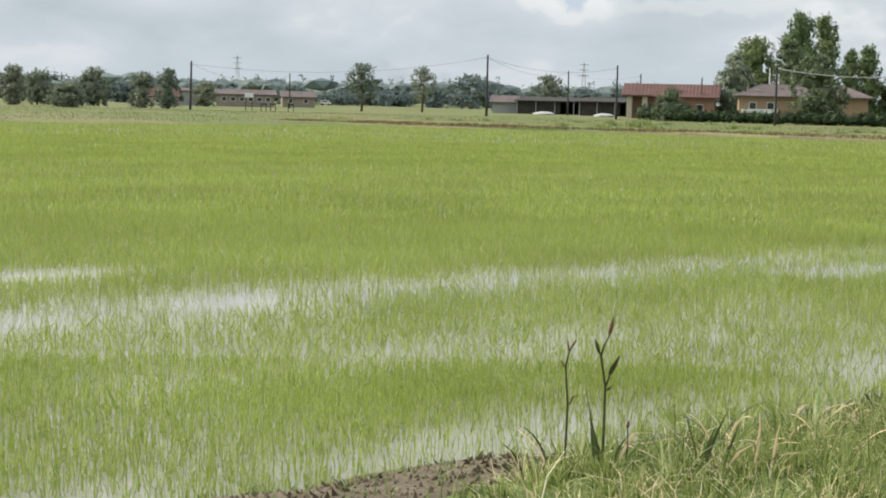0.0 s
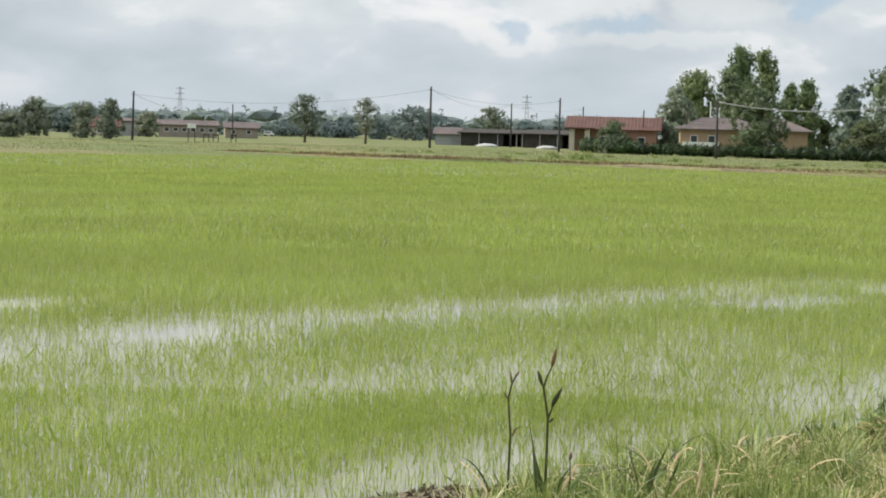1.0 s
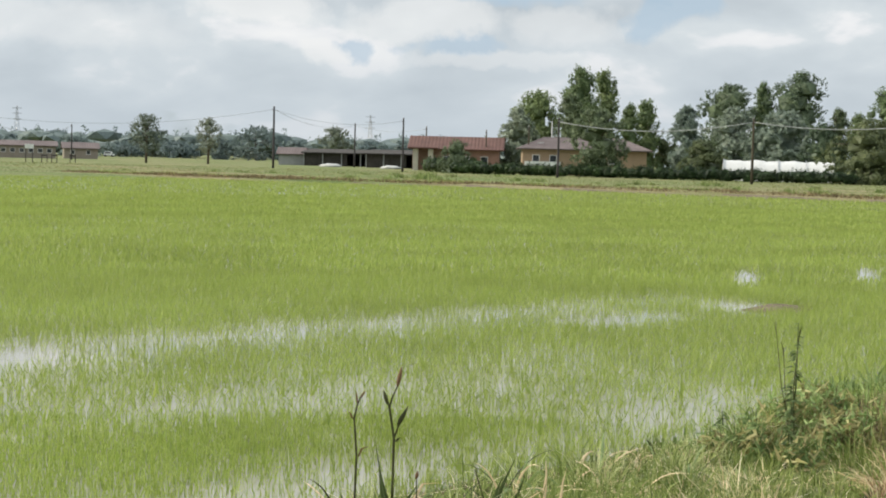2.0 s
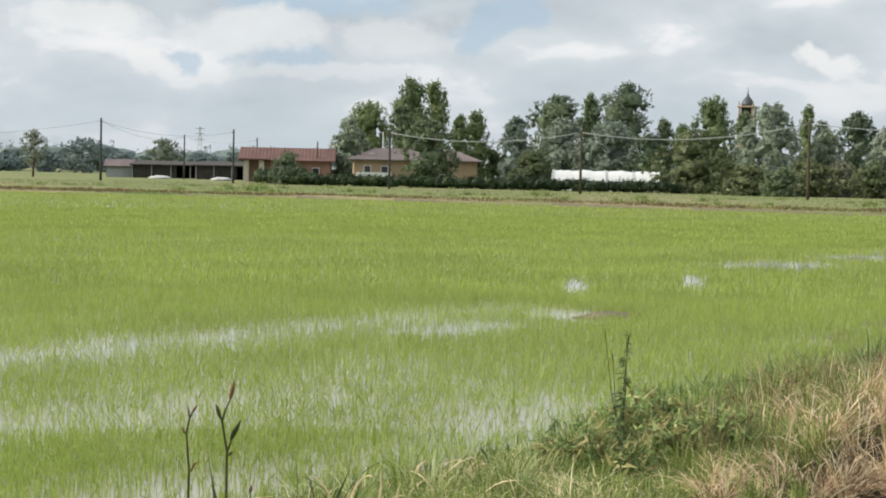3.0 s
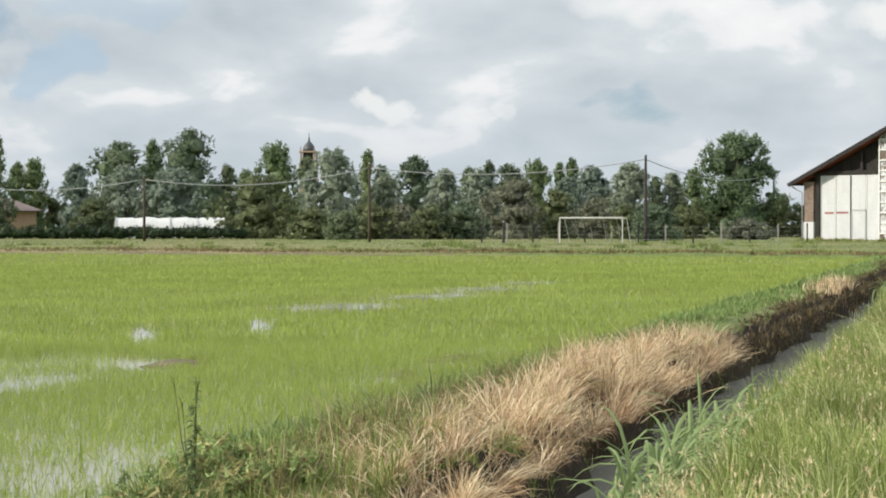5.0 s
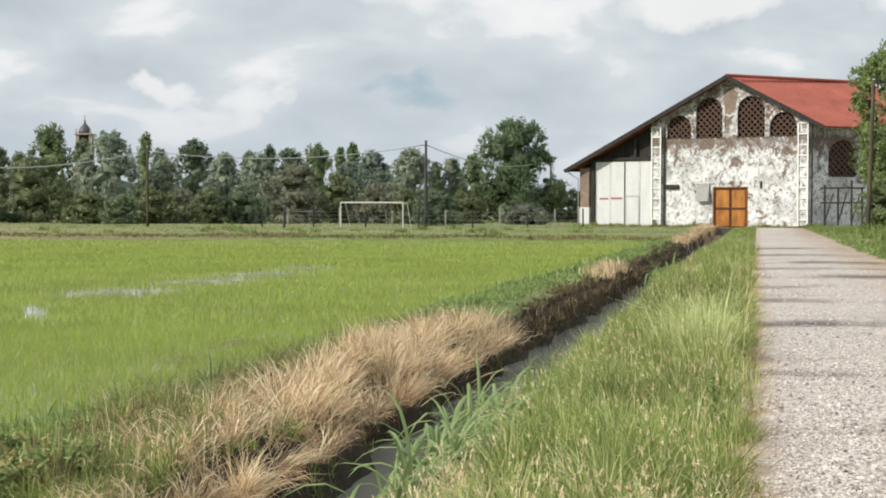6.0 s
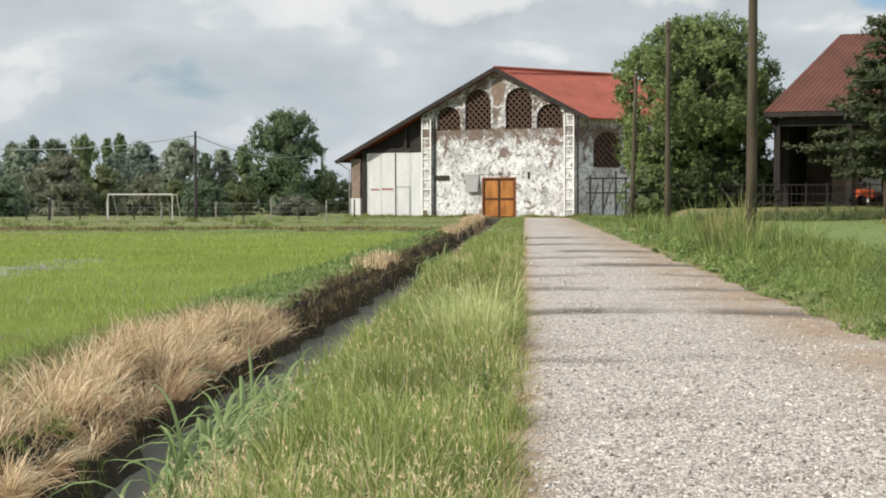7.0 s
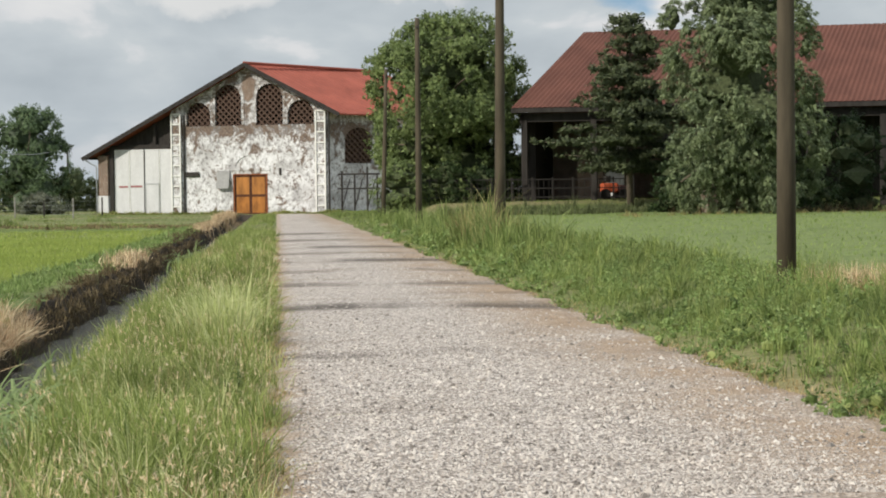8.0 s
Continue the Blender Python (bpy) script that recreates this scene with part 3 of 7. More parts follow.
def build_lane():
    xs, ys = np.arange(-0.3, 4.61, 0.1), np.concatenate([np.arange(-40, 4, 1.0), np.arange(4, 40, 0.2), np.arange(40, 172, 0.5)])
    gx, gy = np.meshgrid(xs, ys)
    edge = np.minimum(gx + 0.10 + 0.13 * ripple(gx * 0, gy, 0.7) + 0.06 * ripple(gx * 0, gy, 0.2, 6.0), 4.32 - gx + 0.2 * ripple(gx * 0, gy, 0.9, 2.0) + 0.08 * ripple(gx * 0, gy, 0.25, 4.0))
    gz = -0.045 + 0.055 * smooth_step(-0.12, 0.25, edge) + 0.012 * ripple(gx, gy, 0.9) + 0.03 * np.sin(np.pi * (gx + 0.1) / 4.3)
    for y in (16.9, 24.1, 30.4, 36.0, 41.6, 47.5):
        gz -= 0.02 * np.exp(-((gy - y - 0.15 * ripple(gx, gy * 0, 1.0, y)) / (0.012 * y)) ** 2)
    w = len(xs)
    i = (np.arange(len(ys) - 1)[:, None] * w + np.arange(w - 1)).ravel()
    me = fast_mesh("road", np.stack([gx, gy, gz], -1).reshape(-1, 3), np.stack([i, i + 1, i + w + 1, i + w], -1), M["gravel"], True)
    tagged(new("road", me), "pale grey gravel farm lane with dark cross bands", "road", kind="structure")


build_lane()


# ---- leaves, grass, rice and straw ----
def ico():
    bm = bmesh.new()
    bmesh.ops.create_icosphere(bm, subdivisions=1, radius=1.0)
    bm.verts.index_update()
    v, f = np.array([p.co[:] for p in bm.verts]), np.array([[q.index for q in p.verts] for p in bm.faces])
    bm.free()
    return v, f


ICO_V, ICO_F = ico()


def leaf_cloud(name, centres, radii, n, size, material, seed, lean=0.0, per=12, reach=2.0, stretch=1.0, core=0.6, core_material=None, hearts=()):
    """Leaves in sprays on the shells of many clumps, one triangle each; lean sends the sprays up (+) or down (-)."""
    g = np.random.default_rng(seed)
    centres, radii = np.asarray(centres, float), np.asarray(radii, float)
    share = radii[:, :2].mean(1) * radii.mean(1)
    m = max(1, n // per)
    c = g.choice(len(centres), m, p=share / share.sum())
    d = g.normal(size=(m, 3))
    # more sprays on the side of a clump that faces out of the crown
    out = centres[c] - centres.mean(0)
    out /= np.linalg.norm(out, axis=1, keepdims=True) + 1e-6
    d = d / np.linalg.norm(d, axis=1, keepdims=True) + (0.85 * out if len(hearts) else 0) + np.array([0, 0, 0.12])
    d /= np.linalg.norm(d, axis=1, keepdims=True)
    mid = centres[c] + d * radii[c] * (g.uniform(0.25, 1.1, m) ** 0.6)[:, None]
    axis = d * 0.6 + g.normal(0, 0.3, (m, 3)) + np.array([0, 0, lean])
    axis /= np.linalg.norm(axis, axis=1, keepdims=True)
    k = np.repeat(np.arange(m), per)
    n = len(k)
    along = np.clip(g.normal(0, 0.5, n), -1.0, 1.0)
    p = mid[k] + axis[k] * (along * size * reach)[:, None] + g.normal(0, 0.34 * size * reach, (n, 3)) * (1 - 0.5 * np.abs(along))[:, None]
    nrm = d[k] + g.normal(0, 0.7, (n, 3)) + np.array([0, 0, 0.2])
    nrm /= np.linalg.norm(nrm, axis=1, keepdims=True)
    t = axis[k] + g.normal(0, 0.45, (n, 3))
    t -= nrm * (t * nrm).sum(1, keepdims=True)
    t /= np.linalg.norm(t, axis=1, keepdims=True) + 1e-9
    b = np.cross(nrm, t)
    s = (size * g.uniform(0.6, 1.35, n))[:, None]
    v = np.stack([p - t * s * 0.7 * stretch - b * s * 0.42, p - t * s * 0.5 * stretch + b * s * 0.5, p + t * s * stretch], 1).reshape(-1, 3)
    f = np.arange(n * 3).reshape(-1, 3)
    # cores and hearts close the crown to light; default colour paints inner shade
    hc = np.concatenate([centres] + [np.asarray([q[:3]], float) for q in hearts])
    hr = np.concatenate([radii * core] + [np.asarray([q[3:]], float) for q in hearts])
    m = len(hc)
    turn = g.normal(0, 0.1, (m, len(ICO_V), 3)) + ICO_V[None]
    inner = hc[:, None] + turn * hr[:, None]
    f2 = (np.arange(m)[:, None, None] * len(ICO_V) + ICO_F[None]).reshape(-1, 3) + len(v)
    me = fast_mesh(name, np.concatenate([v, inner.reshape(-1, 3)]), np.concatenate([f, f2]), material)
    me.materials.append(core_material or M["crown_shade"])
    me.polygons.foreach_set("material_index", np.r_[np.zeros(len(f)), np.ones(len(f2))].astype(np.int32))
    return me


rng = np.random.default_rng(7)


def blade_mesh(name, p, height, width, material, lean=0.35, turn=None, curl=0.5, away=None):
    """Bent blades at the points p: five points and three triangles each."""
    n = len(p)
    height, width = np.broadcast_to(height, n), np.broadcast_to(width, n)
    a = rng.uniform(0, 2 * np.pi, n) if turn is None else turn
    side = np.stack([np.cos(a), np.sin(a), 0 * a], -1) * width[:, None] / 2
    b = rng.uniform(0, 2 * np.pi, n) if away is None else away + rng.normal(0, 0.5, n)
    out = np.stack([np.cos(b), np.sin(b), 0 * b], -1) * (np.abs(rng.normal(0, lean, n)) * height)[:, None]
    up = np.zeros((n, 3))
    up[:, 2] = height
    mid = p + up * 0.55 + out * (1 - curl) * 0.5
    tip = p + up * (1 - 0.25 * np.minimum(1, np.linalg.norm(out, axis=1) / height))[:, None] + out
    v = np.stack([p - side, p + side, mid - side * 0.8, mid + side * 0.8, tip], 1).reshape(-1, 3)
    k = np.arange(n)[:, None, None] * 5
    f = (k + np.array([[0, 1, 3], [0, 3, 2], [2, 3, 4]])).reshape(-1, 3)
    return fast_mesh(name, v, f, material)


def arch_mesh(name, p, way, length, width, material, droop=0.5, steps=3):
    """Blades that set out along way and arch over under their own weight, as narrow tapering strips."""
    n = len(p)
    length, width, droop = (np.broadcast_to(q, n).astype(float) for q in (length, width, droop))
    d = way / np.linalg.norm(way, axis=1, keepdims=True)
    a = rng.uniform(0, 2 * np.pi, n)
    side = np.cross(d, np.stack([np.cos(a), np.sin(a), 0.3 * np.ones(n)], -1))
    side /= np.linalg.norm(side, axis=1, keepdims=True) + 1e-6
    rows, q = [], p.copy()
    for i in range(steps):
        w = (width * (1 - 0.55 * i / steps) / 2)[:, None]
        rows += [q - side * w, q + side * w]
        q = q + d * (length / steps)[:, None]
        flat = np.hypot(d[:, 0], d[:, 1])
        d = d + np.stack([d[:, 0] * 0.35, d[:, 1] * 0.35, -droop * (0.25 + flat) * (i + 1) / steps * 1.6], -1)
        d /= np.linalg.norm(d, axis=1, keepdims=True)
    v = np.stack(rows + [q], 1).reshape(-1, 3)
    f = []
    for i in range(steps - 1):
        f += [[2 * i, 2 * i + 1, 2 * i + 3], [2 * i, 2 * i + 3, 2 * i + 2]]
    f.append([2 * steps - 2, 2 * steps - 1, 2 * steps])
    return fast_mesh(name, v, (np.arange(n)[:, None, None] * (2 * steps + 1) + np.array(f)).reshape(-1, 3), material)


def tussocks(cx, cy, size, blades, spread, lean, toward=(0.0, 0.0)):
    """Blades of many tussocks: places, ways and each one's tussock."""
    k = np.repeat(np.arange(len(cx)), np.maximum(2, (blades * size).astype(int)))
    n = len(k)
    a, r = rng.uniform(0, 2 * np.pi, n), np.abs(rng.normal(0, 1, n))
    x, y = cx[k] + r * np.cos(a) * spread * size[k], cy[k] + r * np.sin(a) * spread * size[k]
    out = lean * (0.15 + 0.75 * r) * rng.uniform(0.3, 1.2, n)
    way = np.stack([out * np.cos(a) + toward[0] + rng.normal(0, 0.12, n), out * np.sin(a) + toward[1] + rng.normal(0, 0.12, n), np.ones(n)], -1)
    return x, y, way, k


def scatter(n, x0, x1, y0, y1, power=1.0):
    """Points in a strip along the lane, denser towards its near end when power is above 1."""
    x = rng.uniform(x0, x1, n)
    y = y0 + (y1 - y0) * rng.uniform(0, 1, n) ** power
    return x, y


def tufted(n, per, x0, x1, y0, y1, power=1.0, spread=0.06):
    """Blades gathered in tufts: places, the way each leans out of its tuft, and a size of its own for each tuft."""
    m = max(1, n // per)
    cx, cy = scatter(m, x0, x1, y0, y1, power)
    size = rng.gamma(6.0, 1 / 6.0, m)
    k = rng.integers(0, m, n)
    a, d = rng.uniform(0, 2 * np.pi, n), np.abs(rng.normal(0, spread, n))
    return cx[k] + d * np.cos(a), cy[k] + d * np.sin(a), a, size[k]


def grounded(x, y, sink=0.02):
    return np.stack([x, y, land(x, y) - sink], -1)


def water_gaps(x, y):
    """How thick the rice stands: thin along old wheel lines and in bare hollows."""
    near = smooth_step(22, 7, np.hypot(x, y))
    thick = 1.25 - 0.50 * near + (0.1 + 0.16 * near) * ripple(x, y, 1.7, 1.0) + 0.14 * near * ripple(x, y * 0.6, 0.6, 6.0)
    w = 0.14 * ripple(x * 0, y, 4.0, 2.0)
    line = lambda c, s, y0, y1, soft=2.0: np.exp(-((x - c - w) / s) ** 2) * smooth_step(y0, y0 + soft, y) * smooth_step(y1, y1 - soft, y)
    thick -= (0.86 + 0.2 * ripple(x, y, 0.8, 2.0)) * line(-11.5, 0.95, -20, 20.5)
    thick -= 1.0 * line(-10.1, 0.6, 14.2, 17.2, 0.8)
    thick -= (1.6 + 0.4 * ripple(x, y, 1.2, 2.0)) * line(-13.1, 1.4, 29, 51) * (0.35 + 0.65 * smooth_step(-0.5, 0.2, ripple(x * 0, y, 2.6, 3.0)))
    for cx, cy, across, along in ((-12.0, 25.9, 0.28, 2.6), (-12.9, 23.4, 0.26, 2.5), (-10.0, 18.2, 0.5, 0.9)):
        ux, uy = cx / math.hypot(cx, cy), cy / math.hypot(cx, cy)
        thick -= 1.35 * np.exp(-(((x - cx) * uy - (y - cy) * ux) / across) ** 2 - (((x - cx) * ux + (y - cy) * uy) / along) ** 2)
    thick -= 1.2 * line(-14.2, 0.5, -20, 10)
    thick -= 0.6 * line(-8.3, 0.6, -20, 14.5) * (0.5 + 0.5 * ripple(x, y, 1.0, 3.0))
    thick -= 0.5 * line(-5.9, 0.5, -20, 12.5)
    thick -= 0.25 * line(-30, 1.0, 5, 40)
    thick -= 0.55 * line(-6.6, 0.5, 15.5, 24)
    return np.clip(thick, 0.03, 1)


def spike_mesh(name, p, height, width, material, lean=0.3):
    """Slender shoots for the farther field: one triangle each."""
    n = len(p)
    a, b = rng.uniform(0, 2 * np.pi, n), rng.uniform(0, 2 * np.pi, n)
    side = np.stack([np.cos(a), np.sin(a), 0 * a], -1) * np.asarray(width)[:, None] / 2
    tip = p + np.stack([np.cos(b), np.sin(b), 0 * b], -1) * (np.abs(rng.normal(0, lean, n)) * height)[:, None]
    tip[:, 2] += height
    v = np.stack([p - side, p + side, tip], 1).reshape(-1, 3)
    return fast_mesh(name, v, np.arange(n * 3).reshape(-1, 3), material)


def build_rice():
    for name, far, rows in (("rice_shoots", False, ((3.5, 11, 170000, 0.085, 0.0052),)), ("rice_field", True, ((11, 25, 280000, 0.092, 0.0078), (25, 50, 200000, 0.10, 0.021), (46, 74, 100000, 0.10, 0.036), (50, 125, 170000, 0.10, 0.052)))):
        p, h, wd = [], [], []
        for r0, r1, n, hh, ww in rows:
            r = np.sqrt(rng.uniform(r0 ** 2, r1 ** 2, n)) if r1 < 30 else rng.uniform(r0, r1, n)
            a = np.radians(rng.uniform(-68, -1.5, n))
            p.append((r * np.sin(a), r * np.cos(a))), h.append(rng.normal(hh, hh * 0.2, n)), wd.append(np.full(n, ww))
        if far:
            n = 24000
            p.append((rng.uniform(FIELD_SIDE, -5.5, n), rng.uniform(-58, 88, n))), h.append(rng.normal(0.13, 0.02, n)), wd.append(np.full(n, 0.03))
        x, y = np.concatenate([q[0] for q in p]), np.concatenate([q[1] for q in p])
        h, wd = np.concatenate(h), np.concatenate(wd)
        z = land(x, y)
        ok = (x < -5.45) & (x > FIELD_SIDE) & (z < -0.06) & (y > -58) & (rng.uniform(0, 1, len(x)) < water_gaps(x, y))
        x, y, z, h, wd = x[ok], y[ok], z[ok], h[ok].clip(0.06, 0.25), wd[ok]
        pts = np.stack([x, y, np.full(len(x), -0.115)], -1)
        me = spike_mesh(name, pts, h + 0.02, wd, M["rice"], 0.7) if far else blade_mesh(name, pts, h + 0.02, wd, M["rice"], 0.6)
        stuff(name, me, "young bright green rice shoots standing in water", "rice")


build_rice()


def joined(*rows):
    return [np.concatenate(c) for c in zip(*rows)]


def verge_edge(y):
    """Where the verge breaks off into the ditch; further back where the reeds stand."""
    return -2.42 + 0.78 * smooth_step(17, 11, y) + 0.08 * ripple(y * 0, y, 0.6, 5.0)


def build_verges():
    # left verge between lane and ditch
    x, y, away, size = joined(tufted(60000, 13, -2.45, 0.42, 7.5, 26, 1.35, 0.05), tufted(18000, 14, -2.5, 0.3, 26, 75, 1.3, 0.12), tufted(9000, 12, -2.5, 0.02, 75, 168, 1.0, 0.2), tufted(4000, 12, -2.5, 0.0, -30, 7.5, 1.0, 0.1))
    edge = smooth_step(0.16, -0.5, x + 0.24 * ripple(x * 0, y, 1.4, 8.0) + 0.24 * ripple(x * 0, y, 0.5) + 0.18 * ripple(x, y, 0.2, 3.0))
    keep = rng.uniform(0, 1, len(x)) < 0.035 + 0.965 * edge
    x, y, edge, away, size = x[keep], y[keep], edge[keep], away[keep], size[keep]
    tall = (0.045 + 0.065 * edge) * size * rng.uniform(0.45, 1.5, len(x)) * (1 + 0.25 * ripple(x, y, 1.1, 2.0))
    tall *= 1 - 0.65 * smooth_step(-1.5, -2.2, x)
    on = x > verge_edge(y)
    x, y, away, tall = x[on], y[on], away[on], tall[on]
    wide = np.where(y < 26, 0.0066, np.where(y < 75, 0.015, 0.03))
    stuff("verge_grass", blade_mesh("verge_grass", grounded(x, y), tall, wide, M["grass"], 0.8, away=away), "long light green grass in tufts on the lane's verge", "grass")
    # arching tussocks of longer grass
    n1, n2 = 2100, 1100
    cx = np.concatenate([rng.uniform(-2.3, 0.0, n1), rng.uniform(-2.3, -0.05, n2)])
    cy = np.concatenate([7.6 + 18.4 * rng.uniform(0, 1, n1) ** 1.35, 26 + 50 * rng.uniform(0, 1, n2) ** 1.3])
    keep = rng.uniform(0, 1, n1 + n2) < smooth_step(0.05, -0.4, cx + 0.2 * ripple(cx * 0, cy, 0.6)) * (0.72 + 0.5 * ripple(cx, cy, 1.0, 3.0))
    keep &= cx > verge_edge(cy) + 0.05
    cx, cy = cx[keep], cy[keep]
    size = rng.gamma(5, 0.2, len(cx)).clip(0.4, 1.9) * (1 + 0.3 * ripple(cx, cy, 1.3, 6.0)) * (1 - 0.35 * smooth_step(-1.6, -2.2, cx))
    x, y, way, k = tussocks(cx, cy, size, 27, 0.06, 0.6, (-0.08, 0.05))
    length = (0.24 * size[k] * rng.uniform(0.5, 1.3, len(x))).clip(0.05, 0.5)
    light = (rng.uniform(0, 1, len(cx)) < 0.17 + 0.25 * ripple(cx, cy, 1.6, 9.0))[k] & (rng.uniform(0, 1, len(x)) < 0.75)
    for nm, sel, mat, lab in (("verge_tussocks", ~light, "grass", "arching green grass tussocks on the lane's verge"), ("light_tussocks", light, "grass_light", "pale yellowish grass tussocks on the lane's verge")):
        stuff(nm, arch_mesh(nm, grounded(x, y)[sel], way[sel], length[sel], np.where(y[sel] < 26, rng.uniform(0.004, 0.0085, sel.sum()), 0.014), M[mat], rng.uniform(0.2, 0.7, sel.sum())), lab, "grass")
    # nodding seed heads over the tussocks
    n = 1500
    x, y = scatter(n, -2.1, -0.15, 7.8, 34, 1.5)
    way = np.stack([rng.normal(-0.1, 0.25, n), rng.normal(0.0, 0.25, n), np.ones(n)], -1)
    tall = rng.uniform(0.16, 0.34, n)
    stuff("grass_stems", arch_mesh("grass_stems", grounded(x, y), way, tall, 0.003, M["grass_light"], 0.2, 4), "thin pale stems of seeding grass on the verge", "grass")
    unit = way / np.linalg.norm(way, axis=1, keepdims=True)
    heads = grounded(x, y) + unit * (tall * 0.88)[:, None]
    kk = np.repeat(np.arange(n), 5)
    stuff("seed_heads", arch_mesh("seed_heads", heads[kk] + unit[kk] * rng.uniform(0, 0.05, n * 5)[:, None], unit[kk] + rng.normal(0, 0.45, (n * 5, 3)), rng.uniform(0.02, 0.04, n * 5), 0.006, M["straw_light"], 0.5, 2), "small pale seed heads over the verge grass", "grass")
    # long grass hanging over the ditch
    x, y, away, size = tufted(3500, 22, -2.4, -2.2, 13.0, 48, 1.2, 0.05)
    z = np.maximum(land(x, y), -0.35) - 0.02
    stuff("ditch_grass", blade_mesh("ditch_grass", np.stack([x, y, z], -1), 0.24 * size * rng.uniform(0.5, 1.3, 3500), np.where(y < 26, 0.008, 0.014), M["grass"], 0.6, away=away), "long grass hanging over the ditch water", "grass")
    # paler blades that stand out above the rest, sunlight put into their colour
    x, y, away, size = joined(tufted(7000, 6, -2.3, -0.12, 7.5, 28, 1.4, 0.04), tufted(5000, 6, -2.3, -0.12, 28, 80, 1.4, 0.08))
    keep = (rng.uniform(0, 1, len(x)) < 0.55 + 0.6 * ripple(x, y, 0.9, 7.0)) & (x > verge_edge(y))
    tall = 0.14 * size * rng.uniform(0.5, 1.4, len(x)) * (1 - 0.5 * smooth_step(-1.5, -2.2, x))
    stuff("pale_blades", blade_mesh("pale_blades", grounded(x, y)[keep], tall[keep], np.where(y < 28, 0.007, 0.015)[keep], M["grass_light"], 0.85, away=away[keep]), "pale sunlit grass blades above the verge", "grass")
    # a paler, taller tuft
    x, y, away, size = tufted(2600, 60, -1.0, -0.4, 18.0, 21.5, 1.0, 0.16)
    stuff("pale_tuft", blade_mesh("pale_tuft", grounded(x, y), 0.36 * size * rng.uniform(0.4, 1.4, 2600), 0.012, M["grass_light"], 0.75, away=away), "paler taller grass tuft at the lane's edge", "grass")
    # seeding stalks above the verge
    x, y = scatter(2600, -2.1, -0.1, 8, 60, 1.6)
    stuff("seed_stalks", blade_mesh("seed_stalks", grounded(x, y), rng.uniform(0.18, 0.38, 2600), np.where(y < 26, 0.006, 0.012), M["straw"], 0.35), "straw-pale seeding stalks above the verge grass", "grass")
    # right verge, ranker
    x, y, away, size = joined(tufted(26000, 14, 4.0, 9.6, 11, 32, 1.3, 0.08), tufted(16000, 12, 4.0, 9.6, 32, 90, 1.3, 0.14), tufted(7000, 12, 4.2, 9.0, 90, 165, 1.0, 0.2), tufted(3000, 12, 4.3, 9.0, -30, 11, 1.0, 0.1))
    edge = smooth_step(3.95, 4.9, x + 0.22 * ripple(x * 0, y, 0.7, 5.0) + 0.12 * ripple(x * 0, y, 0.25, 1.0))
    keep = rng.uniform(0, 1, len(x)) < 0.15 + 0.85 * edge
    x, y, edge, away, size = x[keep], y[keep], edge[keep], away[keep], size[keep]
    tall = (0.04 + 0.12 * edge) * size * (1 + 0.3 * ripple(x, y, 1.3, 4.0)) * rng.uniform(0.5, 1.35, len(x)) * (1 - 0.5 * smooth_step(7.6, 9.6, x))
    wide = np.where(y < 32, 0.010, np.where(y < 90, 0.028, 0.05))
    stuff("rank_grass", blade_mesh("rank_grass", grounded(x, y), tall, wide, M["grass_dark"], 0.75, away=away), "rank green grass and weeds beside the lane", "grass")
    x, y, away, size = tufted(9000, 10, 4.6, 9.5, 11, 75, 1.4, 0.06)
    keep = ripple(x, y, 1.5, 9.0) > 0.0
    stuff("seed_grass", blade_mesh("seed_grass", grounded(x[keep], y[keep]), (0.36 * size * rng.uniform(0.6, 1.2, len(x)))[keep], 0.007, M["grass"], 0.45, away=away[keep]), "pale seeding grass among the rank verge", "grass")
    x, y = 8.1 + rng.normal(0, 0.4, 700), 22.5 + rng.normal(0, 0.5, 700)
    stuff("dry_tuft", blade_mesh("dry_tuft", grounded(x, y), rng.uniform(0.3, 0.55, 700), 0.01, M["straw"], 0.4), "dry straw-coloured tuft beside the pole", "grass")
    # low mounds of broad-leaved weeds
    g = np.random.default_rng(31)
    for nm, n, y0, y1, count, leaf, lab in (("verge_weeds", 460, 10.5, 33, 80000, 0.021, "low mounds of broad-leaved weeds along the lane"), ("far_verge_weeds", 260, 33, 90, 22000, 0.05, "broad-leaved weeds further along the lane")):
        cx, cy = 4.1 + 4.5 * g.uniform(0, 1, n) ** 1.4, y0 + (y1 - y0) * g.uniform(0, 1, n) ** 1.3
        keep = ripple(cx, cy, 1.6, 5.0) + 0.35 * smooth_step(6.0, 4.4, cx) > -0.25
        cx, cy = cx[keep], cy[keep]
        r = g.uniform(0.13, 0.30, len(cx)) * (0.65 + 0.4 * smooth_step(4.3, 5.4, cx))
        up = r * g.uniform(0.7, 1.25, len(cx))
        stuff(nm, leaf_cloud(nm, np.stack([cx, cy, land(cx, cy) + up * 0.35], -1), np.stack([r, r, up], -1), count, leaf, M["weeds"], 33, 0.3, 8, 1.8, 1.2, 0.3, M["grass_dark"]), lab, "weeds")
    # arching grass between the weeds
    n = 1500
    cx, cy = g.uniform(4.5, 9.3, n), 11 + 50 * g.uniform(0, 1, n) ** 1.4
    keep = g.uniform(0, 1, n) < 0.55 - 0.5 * ripple(cx, cy, 1.6, 5.0)
    cx, cy = cx[keep], cy[keep]
    size = g.gamma(5, 0.2, len(cx)).clip(0.4, 1.8) * (0.6 + 0.4 * smooth_step(4.4, 5.6, cx))
    x, y, way, k = tussocks(cx, cy, size, 30, 0.07, 0.55)
    length = (0.36 * size[k] * rng.uniform(0.5, 1.25, len(x))).clip(0.06, 0.6)
